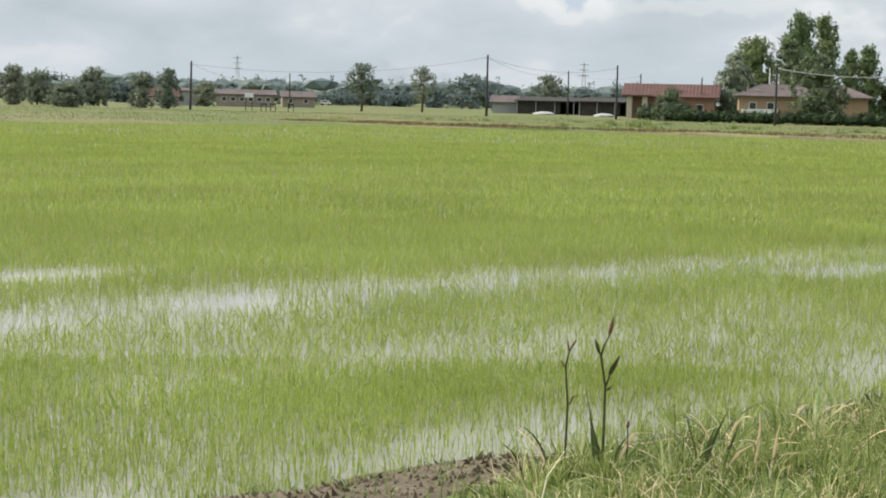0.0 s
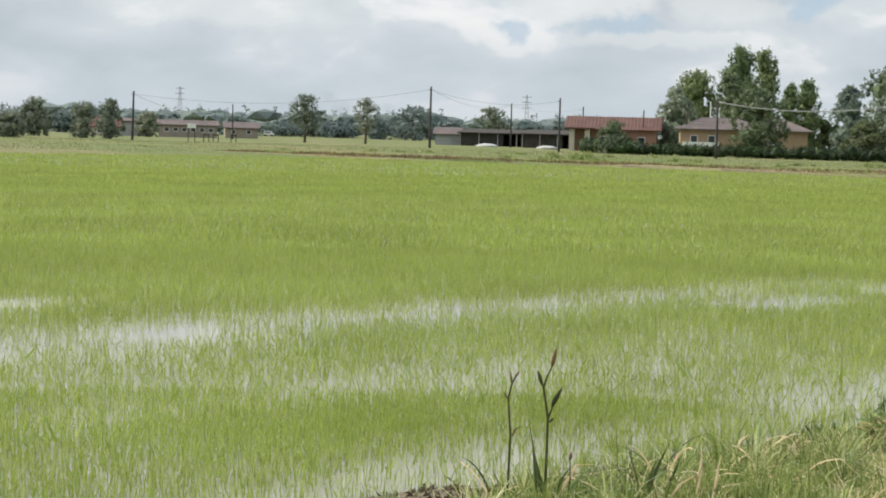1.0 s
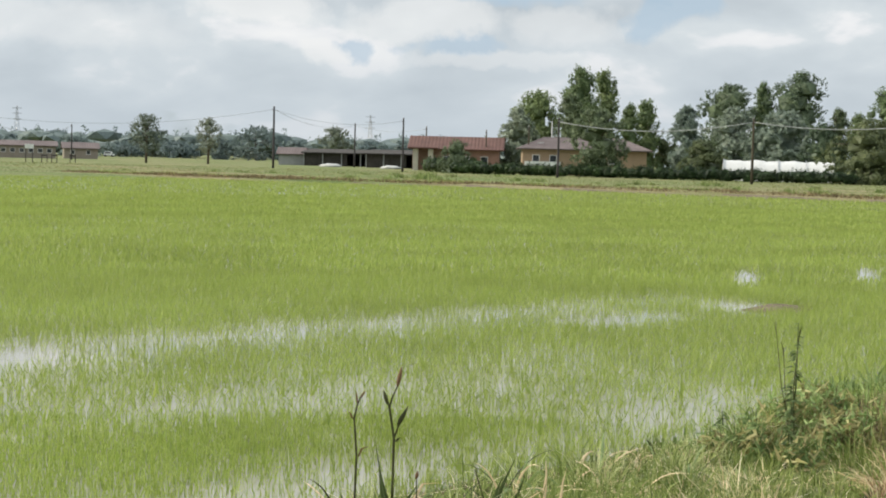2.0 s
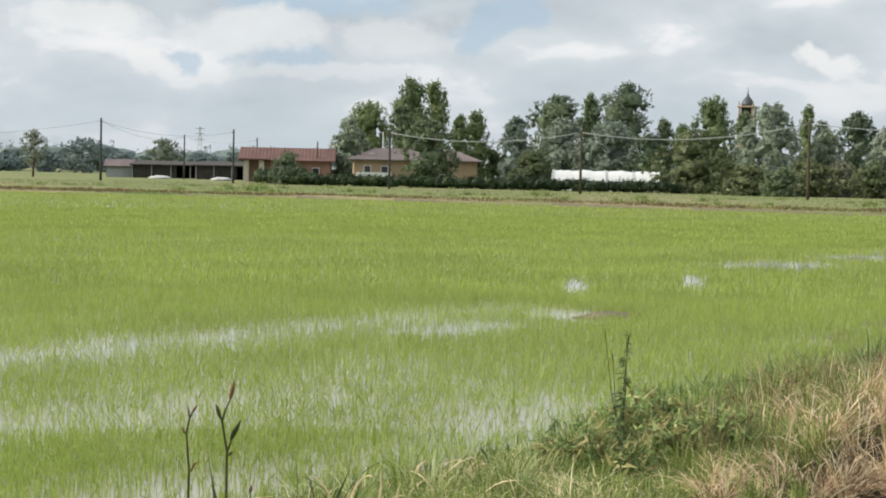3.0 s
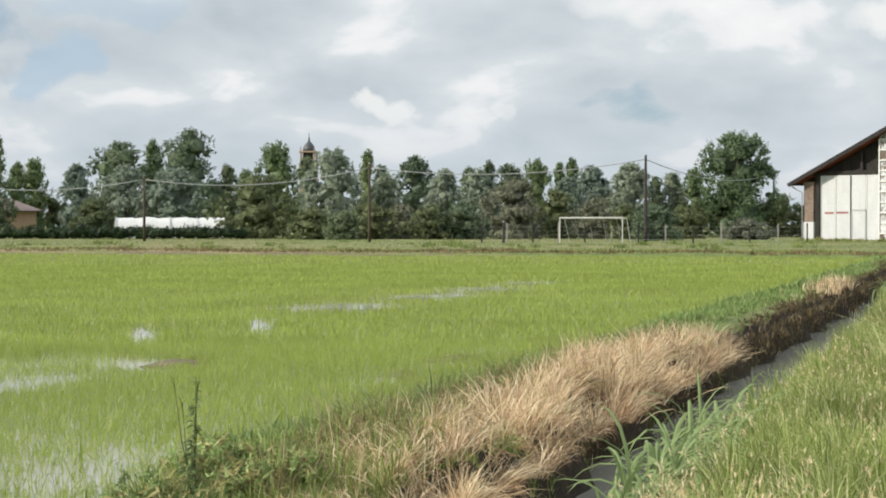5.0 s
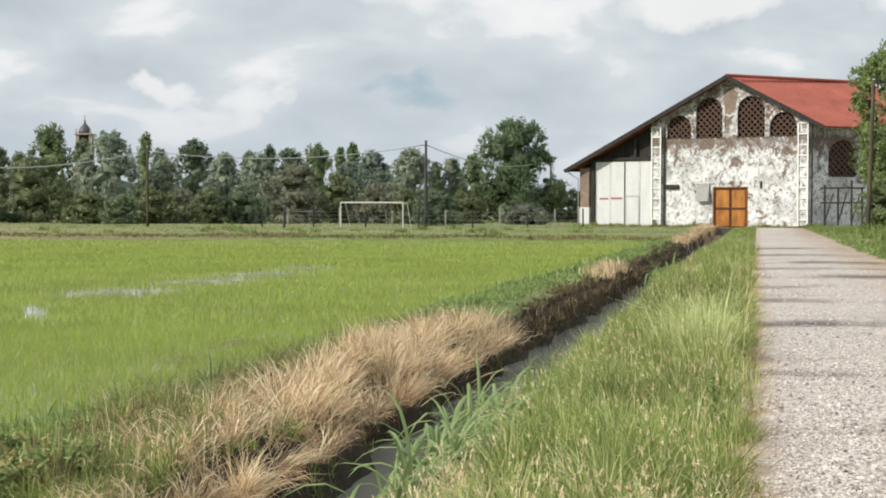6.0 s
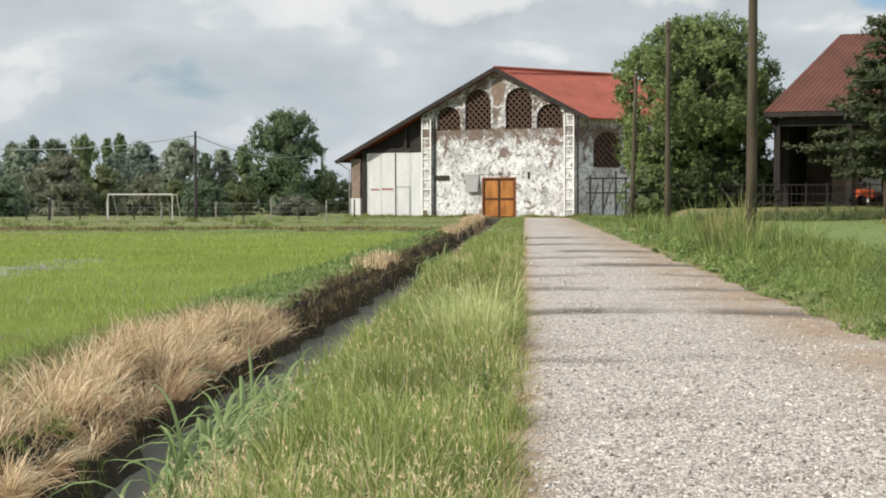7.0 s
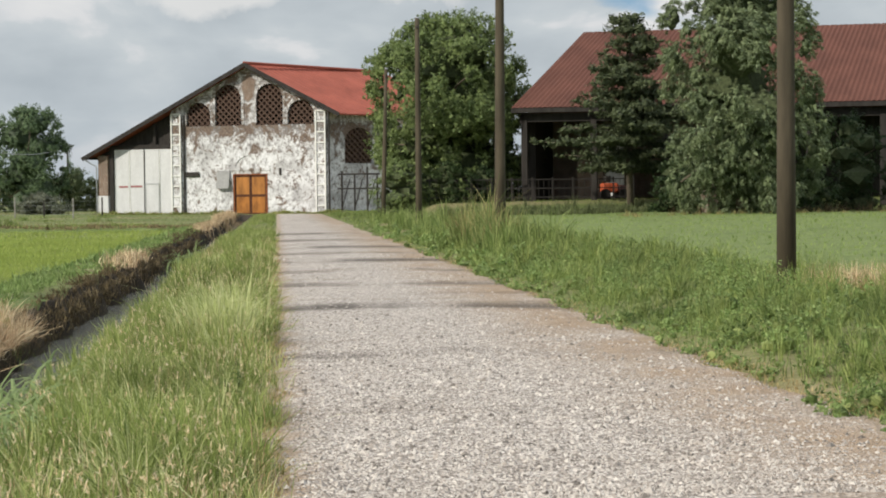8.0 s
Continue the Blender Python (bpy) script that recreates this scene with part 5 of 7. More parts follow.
def weed_plant(x, y, tall, seed, label="leafy green weed with a thin seeding stalk on the bank"):
    rnd = random.Random(seed)
    root = thing("weed_plant", x, y, float(land(x, y)) - 0.02, 0, label, "weed", "weeds on the bank")
    top = Vector((rnd.gauss(0, 0.05) * tall, rnd.gauss(0, 0.05) * tall, tall))
    part("stem", tube(bmesh.new(), ((0, 0, 0), top * 0.5 + Vector((0.02, 0, 0)), top), (0.006, 0.0045, 0.002), 6), M["sedge_leaf"], root)
    bm = bmesh.new()
    for i in range(int(14 + 75 * tall)):
        f = rnd.uniform(0.02, 1.0)
        a = rnd.uniform(0, 6.28)
        leaf_blade(bm, top * f, (math.cos(a), math.sin(a), rnd.uniform(-0.1, 0.8)), 0.085 * (1.15 - f) + 0.02, 0.05 * (1.15 - f) + 0.008, 0.4)
    part("foliage", bm, M["weed_leaf"], root)
    for i in range(3 if tall > 0.5 else 0):
        lean_ = Vector((rnd.gauss(-0.05, 0.1), rnd.gauss(0, 0.1), tall * rnd.uniform(0.8, 1.12)))
        part("stalk", tube(bmesh.new(), ((rnd.gauss(0, 0.04), 0, 0), lean_ * 0.5, lean_), (0.0035, 0.003, 0.0015), 5), M["sedge_stem"], root)
        bm = bmesh.new()
        leaf_blade(bm, lean_ * 0.88, lean_.normalized(), 0.12, 0.010, 0.02)
        part("seed_head", bm, M["sedge_stem"], root)


for i, (x, y, tall) in enumerate(((-4.52, 8.75, 0.76), (-4.42, 8.6, 0.34), (-4.62, 8.5, 0.28), (-4.95, 8.7, 0.24), (-4.35, 8.95, 0.3), (-4.3, 8.3, 0.26), (-4.7, 9.1, 0.26), (-4.15, 8.7, 0.24), (-0.35, 12.6, 0.42), (-0.42, 12.4, 0.3), (5.2, 13.6, 0.3), (5.6, 15.2, 0.35), (5.1, 14.4, 0.28))):
    weed_plant(x, y, tall, 100 + i)


def bank_scrub():
    """Tangled low growth round the weeds, half green and half dry."""
    g = np.random.default_rng(77)
    n = 36
    cx, cy = g.uniform(-4.75, -3.95, n), g.uniform(8.0, 9.5, n)
    r = g.uniform(0.07, 0.16, n)
    place, size = np.stack([cx, cy, land(cx, cy) + r * 0.5], -1), np.stack([r, r, r * g.uniform(0.8, 1.3, n)], -1)
    for nm, mat, count, leaf, lab in (("bank_scrub", "weeds", 4200, 0.016, "tangled low dark green growth on the bank"), ("dry_scrub", "dry", 2600, 0.02, "dry brownish stems tangled in the low growth")):
        stuff(nm, leaf_cloud(nm, place, size, count, leaf, M[mat], 78, 0.5, 5, 2.6, 2.6, 0.3, M["grass_dark"]), lab, "weeds")


bank_scrub()


def build_pebbles():
    """Loose stones on the near part of the lane."""
    n = 80000
    x, y = scatter(n, 0.0, 4.15, 8.5, 46, 1.9)
    keep = rng.uniform(0, 1, n) < (1 - 0.7 * smooth_step(2.4, 4.0, x)) * (1 - 0.85 * smooth_step(11, 26, y)) * smooth_step(0.0, 0.3, x)
    for at, half, deep in LANE_BANDS:
        keep &= (np.abs(y - at) > half * 0.7) | (rng.uniform(0, 1, n) < 0.35)
    x, y = x[keep], y[keep]
    n = len(x)
    s = rng.gamma(5, 0.0019, n) * (1 + y / 60)
    stone = np.array([[1, 0.2, 0], [0.1, 1, 0], [-1, 0.1, 0], [-0.2, -1, 0], [0.15, -0.1, 0.8]])
    turn = rng.uniform(0, 6.28, n)
    v = stone[None] * (s[:, None] * rng.uniform(0.6, 1.3, (n, 3)))[:, None, :] + rng.normal(0, 0.15, (n, 5, 3)) * s[:, None, None]
    c, q = np.cos(turn)[:, None], np.sin(turn)[:, None]
    v = np.stack([v[..., 0] * c - v[..., 1] * q, v[..., 0] * q + v[..., 1] * c, v[..., 2]], -1)
    v += np.stack([x, y, 0.008 + 0.03 * np.sin(np.pi * (x + 0.1) / 4.3) + 0.012 * ripple(x, y, 0.9)], -1)[:, None]
    f = np.array([[0, 1, 4], [1, 2, 4], [2, 3, 4], [3, 0, 4]])
    k = Mat("pebble", 0.85)
    k.color(k.ramp(k.island, (0.0, (0.12, 0.105, 0.095)), (0.45, (0.38, 0.34, 0.31)), (1.0, (0.60, 0.555, 0.515))))
    stuff("loose_gravel", fast_mesh("loose_gravel", v.reshape(-1, 3), (np.arange(n)[:, None, None] * 5 + f).reshape(-1, 3), k.m), "loose pale grey stones scattered over the lane", "gravel")


build_pebbles()


# ---- trees ----
LEAN = {"willow": -0.55, "poplar": 0.6, "broad": 0.35, "bush": 0.15, "far": 0.2}


def tree(name, x, y, h, w, kind, seed, label, leaves=2600, leaf=0.2, lift=0.2, group="", material=None, core=0.34, small=1.0, core_material=None, heart=0.64):
    """A tapered trunk with limbs, and a crown of leaf clumps with gaps."""
    rnd = random.Random(seed)
    z = float(land(x, y))
    root = thing(name, x, y, z - 0.05, 0, label, "bush" if kind == "bush" else "tree", group)
    centres, radii, hearts = [], [], []
    count = int({"willow": 44, "poplar": 46, "broad": 46, "bush": 26, "far": 18}[kind] / small ** 1.8)
    low = {"willow": 0.06, "poplar": 0.10, "broad": lift, "bush": 0.0, "far": 0.05}[kind]
    ph = [rnd.uniform(0, 6.28) for _ in range(4)]

    def spread(f):
        """Half-width of the crown at a share f of its height."""
        if kind == "poplar":
            return math.sqrt(max(0.05, 1 - (abs(f - 0.42) / 0.6) ** 2.2))
        if kind in ("willow", "bush"):
            return math.sqrt(max(0.02, 1 - (max(0, f - 0.28) / 0.72) ** 2.3)) * min(1, 0.82 + 0.7 * f)
        return math.sqrt(max(0.03, 1 - (abs(f - 0.48) / 0.54) ** 2.4))

    for i in range(count):
        f = (i + rnd.random()) / count
        a = i * 2.4 + rnd.gauss(0, 0.35)
        rad = w * rnd.uniform(0.09, 0.17) * small * (0.85 if kind == "poplar" else 1)
        uneven = 1.04 + 0.09 * math.sin(2 * a + ph[0] + 2.5 * f) + 0.07 * math.sin(3 * a + ph[1] - 4 * f) + 0.06 * math.sin(9 * f + ph[2])
        rr = max(0, w / 2 * spread(f) * uneven - rad * 0.45) * (rnd.uniform(0.2, 0.75) if rnd.random() < 0.25 else rnd.uniform(0.85, 1.0))
        tall = rad * rnd.uniform(0.85, 1.2) * {"poplar": 1.7, "willow": 1.3}.get(kind, 0.95)
        zc = h * (low + (1 - low) * f) - tall * (0.2 + 0.8 * f) + tall * 0.3 * math.sin(2 * a + ph[3])
        centres.append((rr * math.cos(a), rr * math.sin(a), max(zc, tall * 0.6)))
        radii.append((rad * rnd.uniform(0.85, 1.2), rad * rnd.uniform(0.85, 1.2), tall))
    for i in range(8):
        f = (i + 0.5) / 8
        q = w / 2 * spread(f) * rnd.uniform(0.76, 0.88)
        tall = h * (1 - low) * rnd.uniform(0.16, 0.21)
        a = i * 2.4 + ph[0]
        mass = (0.11 * w * spread(f) * math.cos(a), 0.11 * w * spread(f) * math.sin(a), min(h * (low + (1 - low) * f), h - tall))
        centres.append(mass)
        radii.append((q, q, tall))
        hearts.append((*mass, q * heart, q * heart, tall * heart))
    top = max(c[2] + r[2] for c, r in zip(centres, radii))
    centres = [(c[0], c[1], c[2] * h / top) for c in centres]
    bm = bmesh.new()
    r0 = max(0.06, 0.022 * h)
    bend = Vector((rnd.gauss(0, 0.02), rnd.gauss(0, 0.02), 0)) * h
    spine = [Vector((0, 0, 0)), bend * 0.4 + Vector((0, 0, h * 0.3)), bend + Vector((0, 0, h * 0.6)), bend * 1.3 + Vector((0, 0, h * 0.88))]
    tube(bm, spine, (r0 * 1.25, r0, r0 * 0.6, r0 * 0.15), 7)
    for i in rnd.sample(range(count), min(count, 9)):
        c = Vector(centres[i])
        s = spine[1].lerp(spine[2], rnd.random()) if c.z > h * 0.5 else spine[0].lerp(spine[1], 0.6 + 0.4 * rnd.random())
        mid = s.lerp(c, 0.5) + Vector((0, 0, 0.04 * h))
        tube(bm, (s, mid, c), (r0 * 0.45, r0 * 0.3, r0 * 0.1), 5)
    part("trunk", bm, M["bark"], root, smooth=True)
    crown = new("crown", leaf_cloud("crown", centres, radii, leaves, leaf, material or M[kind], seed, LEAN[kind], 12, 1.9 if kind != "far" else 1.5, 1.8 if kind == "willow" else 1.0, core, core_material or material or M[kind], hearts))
    crown.parent = root
    return root


def pine_tree(x, y, h, seed, label):
    """A leaning pine: bare below, then tiers of flat boughs that sag and turn up at their ends."""
    rnd = random.Random(seed)
    root = thing("pine_tree", x, y, float(land(x, y)) - 0.05, 0, label, "tree")
    bm = tube(bmesh.new(), ((0, 0, 0), (-0.15, 0, h * 0.35), (0.05, 0, h * 0.7), (0, 0, h)), (0.26, 0.2, 0.12, 0.02), 8)
    centres, radii = [], []
    tier = 3.0
    while tier < h * 0.97:
        f = (tier - 3.0) / (h - 3.0)
        long = 7.2 * (1 - f) ** 0.85 * (0.75 if tier < 4.0 else 1.0) + 0.35
        for j in range(9 if f < 0.6 else 6):
            a = rnd.uniform(0, 6.28)
            ln = long * rnd.uniform(0.45, 1.1)
            ux, uy = math.cos(a), math.sin(a)
            tipz = tier + rnd.uniform(-0.3, 0.5)
            tube(bm, ((0, 0, tier), (ux * ln * 0.5, uy * ln * 0.5, tier - 0.05), (ux * ln * 0.95, uy * ln * 0.95, tipz)), (0.07, 0.05, 0.015), 5)
            steps = max(2, int(ln / 0.75))
            for q in range(steps):
                e = (q + 1) / steps
                wide = 0.45 + 0.55 * math.sin(math.pi * min(1, e * 0.9 + 0.1))
                centres.append((ux * ln * e + rnd.gauss(0, 0.12), uy * ln * e + rnd.gauss(0, 0.12), tier + (tipz - tier) * e * e + rnd.gauss(0, 0.08)))
                radii.append((wide, wide, 0.24))
        tier += rnd.uniform(0.75, 1.05) * (1 - 0.35 * f)
    part("trunk", bm, M["bark"], root, smooth=True)
    crown = new("crown", leaf_cloud("crown", centres, radii, 52000, 0.105, M["conifer"], seed, 0.3, 12, 2.6, 1.8, 0.5))
    crown.parent = root


WILLOWS = ((-160.9, 214.3, 10.8, 5.6), (-127.1, 210.6, 10.7, 5.0), (-118.4, 208.8, 10.4, 7.0), (-110.3, 208.7, 10.2, 7.6), (-85.5, 208.1, 12.2, 7.6), (-81.8, 217.1, 10.1, 3.0), (-79.6, 213.6, 8.9, 3.8), (-71.7, 214.3, 9.5, 5.2), (-65.8, 212.0, 9.3, 5.6), (-53.3, 211.4, 8.1, 4.7), (-53.4, 225.8, 10.3, 5.6), (-47.1, 221.0, 10.3, 6.1), (-41.7, 224.2, 8.9, 3.3))
POPLARS = ((-164.6, 224.0, 14.1, 7.3), (-162.1, 233.2, 18.5, 6.1), (-160.8, 238.9, 18.4, 4.6), (-148.5, 227.9, 11.8, 3.5), (-148.3, 232.7, 12.7, 4.3), (-130.0, 238.9, 15.8, 3.5), (-117.8, 248.5, 11.0, 3.2), (-109.2, 241.5, 15.3, 6.9), (-94.6, 244.3, 13.6, 2.7), (-67.8, 248.9, 12.0, 4.9), (-65.4, 253.7, 11.8, 2.2), (-62.5, 250.3, 12.2, 2.6), (-39.8, 230.6, 9.6, 3.9))
BROADS = ((-156.3, 222.6, 13.2, 4.6), (-119.1, 175.4, 9.1, 5.9), (-131.4, 230.1, 15.2, 9.1), (-121.7, 235.4, 17.3, 8.8), (-118.4, 242.7, 11.7, 3.2), (-102.0, 237.0, 12.5, 3.0), (-82.0, 231.9, 12.1, 5.6), (-79.3, 249.7, 10.8, 2.6), (-76.2, 250.7, 11.8, 2.6), (-74.3, 255.4, 11.6, 4.2), (-46.3, 235.5, 8.7, 2.4), (-28.8, 238.3, 6.1, 4.1))
BUSHES = ((-114.6, 194.8, 5.4, 5.0), (-102.6, 205.8, 8.0, 4.2), (-87.1, 186.7, 7.9, 8.1), (-55.2, 192.2, 7.7, 6.6), (-74.4, 174.8, 3.7, 4.7), (-69.7, 172.5, 3.2, 3.6), (-69.0, 179.2, 4.3, 5.2), (-67.0, 184.2, 4.3, 3.9), (-61.7, 179.7, 4.1, 4.2), (-58.7, 182.8, 4.4, 5.0), (-51.5, 198.4, 6.2, 4.2), (-45.6, 194.7, 5.0, 4.9), (-41.2, 191.6, 4.1, 3.5), (-34.1, 172.7, 3.7, 4.3), (-34.7, 197.0, 3.7, 3.8), (-26.5, 188.1, 2.5, 4.5), (-23.8, 228.8, 4.8, 6.5))
LEFT_TREES = ((-228.8, 123.6, 6.2, 3.8), (-235.7, 131.7, 5.7, 5.0), (-198.8, 115.7, 3.4, 4.3), (-231.3, 139.3, 6.4, 5.0), (-210.4, 135.0, 5.5, 4.0), (-200.0, 132.7, 5.8, 3.3), (-270.9, 188.5, 5.1, 5.0))
FAR_WOODS = ((-487.4, 350.0, 5.2, 9.3), (-489.5, 380.6, 7.1, 17.1), (-494.3, 406.5, 5.9, 17.7), (-480.1, 423.2, 6.9, 17.7), (-440.5, 407.4, 8.5, 12.4), (-402.9, 388.9, 11.8, 14.5), (-420.8, 427.7, 7.5, 15.5), (-374.3, 416.6, 7.7, 15.4), (-381.6, 238.4, 5.6, 7.8), (-340.6, 393.0, 7.1, 6.3), (-413.1, 281.6, 5.6, 5.2), (-609.1, 518.6, 5.9, 22.1), (-584.5, 575.1, 8.2, 39.6))


def plant_trees():
    belt = "tree belt behind the meadow"
    for i, (x, y, h, w) in enumerate(WILLOWS):
        tree("willow_tree", x, y, h, w * 1.15, "willow", 200 + i, "silvery green willow with a drooping rounded crown", int(min(13000, 3000 + 100 * w * h)), 0.19, group=belt)
    for i, (x, y, h, w) in enumerate(POPLARS):
        tree("poplar_tree", x, y, h, w * 1.15, "poplar", 240 + i, "tall upright poplar with a dense green crown", int(min(12000, 3000 + 95 * w * h)), 0.20, group=belt)
    for i, (x, y, h, w) in enumerate(BROADS):
        tree("broadleaf_tree", x, y, h, w * 1.15, "broad", 280 + i, "dark green broadleaf tree with an uneven crown", int(min(14000, 3000 + 95 * w * h)), 0.21, 0.05, group=belt)
    tree("broadleaf_tree", -32.9, 223.6, 14.3, 10.8, "broad", 300, "tall leafy tree with a lobed crown apart from the belt", 26000, 0.19, 0.06, group=belt, material=M["lone_leaf"], core_material=M["broad"], small=0.8)
    for i, (x, y, h, w) in enumerate(BUSHES):
        tree("bush", x, y, h, w * 1.25, "bush", 320 + i, "dense olive green bush at the foot of the trees", int(min(11000, 2500 + 130 * w * h)), 0.18, group="shrubs under the tree belt", material=M[("bush", "broad", "bush", "shrub_grey")[i % 4]])
    tree("bush", -139.9, 172.3, 4.5, 4.4, "bush", 345, "rounded dark bush before the red-walled house", 6000, 0.15, group="shrubs round the houses", material=M["broad"])
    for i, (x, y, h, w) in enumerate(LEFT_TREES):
        tree("broadleaf_tree", x, y, h, w * 1.05, "poplar" if i % 2 else "broad", 360 + i, "green field tree beside the far farm", 4200, 0.16, 0.06, group="trees round the far farms", material=M["hazed_farm_leaf"], core=0.5, core_material=M["hazed_farm_leaf"])
    tree("ash_tree", -213.8, 180.8, 8.4, 5.6, "broad", 380, "slender airy tree standing alone in the meadow", 6500, 0.13, 0.30, material=M["hazed_farm_leaf"], core=0.35, heart=0.35)
    tree("ash_tree", -214.4, 195.3, 8.2, 4.2, "broad", 381, "slender airy tree standing alone in the meadow", 4200, 0.13, 0.28, material=M["hazed_farm_leaf"], core=0.3, heart=0.28)
    tree("broadleaf_tree", -294.8, 313.0, 9.7, 9.5, "far", 382, "rounded green tree in the distance with haze in its colour", 4200, 0.34, group="far woods", material=M["hazed_farm_leaf"], core_material=M["hazed_farm_leaf"], heart=0.4)
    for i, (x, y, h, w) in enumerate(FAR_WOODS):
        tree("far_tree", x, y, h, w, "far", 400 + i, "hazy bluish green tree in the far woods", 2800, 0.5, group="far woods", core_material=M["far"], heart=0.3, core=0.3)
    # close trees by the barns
    tree("broadleaf_tree", 12.8, 124.0, 14.4, 12.6, "broad", 501, "large leafy green tree beside the barn and fence", 98000, 0.15, 0.02, material=M["near_tree"], core=0.34, heart=0.62, core_material=M["crown_shade"], small=0.66)
    tree("broadleaf_tree", 15.2, 128.0, 11.5, 9.5, "broad", 504, "smaller leafy tree beside the open barn", 28000, 0.145, 0.0, material=M["near_tree"], core=0.34, heart=0.62, core_material=M["crown_shade"], small=0.8)
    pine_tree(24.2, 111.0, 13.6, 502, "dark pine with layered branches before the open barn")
    tree("willow_tree", 27.6, 95.5, 16.6, 9.0, "willow", 503, "large pale green willow before the brown-roofed barn", 108000, 0.092, core=0.34, small=0.64, material=M["near_willow"], heart=0.62, core_material=M["crown_shade"])
    # dark shrubs by the barns, several added in place of shade
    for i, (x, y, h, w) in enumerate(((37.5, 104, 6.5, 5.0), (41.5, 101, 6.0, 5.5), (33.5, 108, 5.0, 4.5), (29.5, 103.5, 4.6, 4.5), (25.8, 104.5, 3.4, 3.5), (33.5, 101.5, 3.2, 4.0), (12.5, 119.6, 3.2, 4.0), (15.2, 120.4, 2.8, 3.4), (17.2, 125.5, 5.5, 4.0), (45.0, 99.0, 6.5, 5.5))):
        tree("bush", x, y, h, w, "bush", 520 + i, "dark overgrown shrub under the barn's eave, some stand in for shade", 7000, 0.1, material=M["hedge"], core_material=M["crown_shade"])
    tree("bush", 8.9, 118, 4.2, 4.5, "bush", 530, "green undergrowth at the foot of the tree", 9000, 0.085, material=M["near_tree"], core_material=M["crown_shade"])


plant_trees()


def far_wood_band():
    """The continuous bluish woods along the horizon."""
    g = np.random.default_rng(11)
    n = 520
    a = np.radians(g.uniform(-72, -36, n))
    d = g.uniform(650, 900, n)
    c = np.stack([d * np.sin(a), d * np.cos(a), g.uniform(2.5, 8.5, n)], -1)
    r = np.stack([g.uniform(7, 13, n), g.uniform(7, 13, n), g.uniform(2.5, 5.0, n)], -1)
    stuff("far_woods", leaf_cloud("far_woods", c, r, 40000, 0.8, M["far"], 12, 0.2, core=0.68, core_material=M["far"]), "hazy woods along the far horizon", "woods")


far_wood_band()


def thicket(x0, y0, x1, y1, h, n, seed):
    """Dense undergrowth that closes the gaps between the trunks."""
    g = np.random.default_rng(seed)
    k = int(np.hypot(x1 - x0, y1 - y0) / 1.3)
    f = g.uniform(0, 1, k)
    c = np.stack([x0 + (x1 - x0) * f, y0 + (y1 - y0) * f + g.normal(0, 3, k), h * g.uniform(0.25, 0.7, k)], -1)
    r = np.stack([g.uniform(1.2, 2.4, k), g.uniform(1.2, 2.0, k), h * g.uniform(0.25, 0.45, k)], -1)
    stuff("thicket", leaf_cloud("thicket", c, r, n * 2, 0.19, M["bush"], seed, 0.2), "dense dark green undergrowth between the tree trunks", "undergrowth")


thicket(-168, 236, -104, 240, 7.5, 7000, 71)
thicket(-104, 232, -26, 226, 6.0, 10000, 72)


def hedge(x0, y0, x1, y1, h, wide, n, seed, label):
    g = np.random.default_rng(seed)
    k = int(np.hypot(x1 - x0, y1 - y0) / 0.5)
    f = np.linspace(0, 1, k)
    c = np.stack([x0 + (x1 - x0) * f, y0 + (y1 - y0) * f, np.full(k, h * 0.5)], -1) + g.normal(0, 0.12, (k, 3))
    r = np.stack([np.full(k, wide * 0.62), np.full(k, wide * 0.62), h * g.uniform(0.46, 0.6, k)], -1)
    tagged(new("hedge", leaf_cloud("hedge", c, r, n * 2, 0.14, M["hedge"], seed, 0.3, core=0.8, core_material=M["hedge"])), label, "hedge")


hedge(-135.5, 166.9, -108.1, 174.2, 1.5, 1.6, 9000, 61, "long clipped dark green hedge along the gardens")
hedge(-108.1, 174.2, -86.0, 180.5, 1.45, 1.6, 8000, 62, "long clipped dark green hedge before the polytunnel")
hedge(-150.0, 178.0, -134.5, 171.0, 1.9, 1.6, 4500, 63, "dark green hedge beside the red-roofed house")


M["goal_paint"] = plain("worn_white_paint", (0.50, 0.50, 0.48), 0.6, vary=0.15)
M["door_stile"] = plain("rusty_stile", (0.09, 0.035, 0.018), 0.8, vary=0.4, scale=3.0)
M["orange_dull"] = plain("stained_orange_wood", (0.33, 0.13, 0.03), 0.75, vary=0.4, scale=2.0, stretch=(1, 1, 0.4))
M["old_sheet"] = plain("weathered_sheet", (0.40, 0.40, 0.39), 0.6, vary=0.15, scale=0.9)
M["shed_board"] = plain("dark_brown_boards", (0.05, 0.044, 0.04), 0.85, vary=0.3, scale=1.5)


# ---- the big barn at the end of the lane ----
def arch_outline(u0, u1, z0, z1, n=10):
    """A round-headed opening: left foot, over the head, right foot."""
    r = (u1 - u0) / 2
    pts = [(u0, z0)]
    for i in range(n + 1):
        a = math.pi * (1 - i / n)
        pts.append(((u0 + u1) / 2 + r * math.cos(a), z1 - r + r * math.sin(a)))
    return pts + [(u1, z0)]


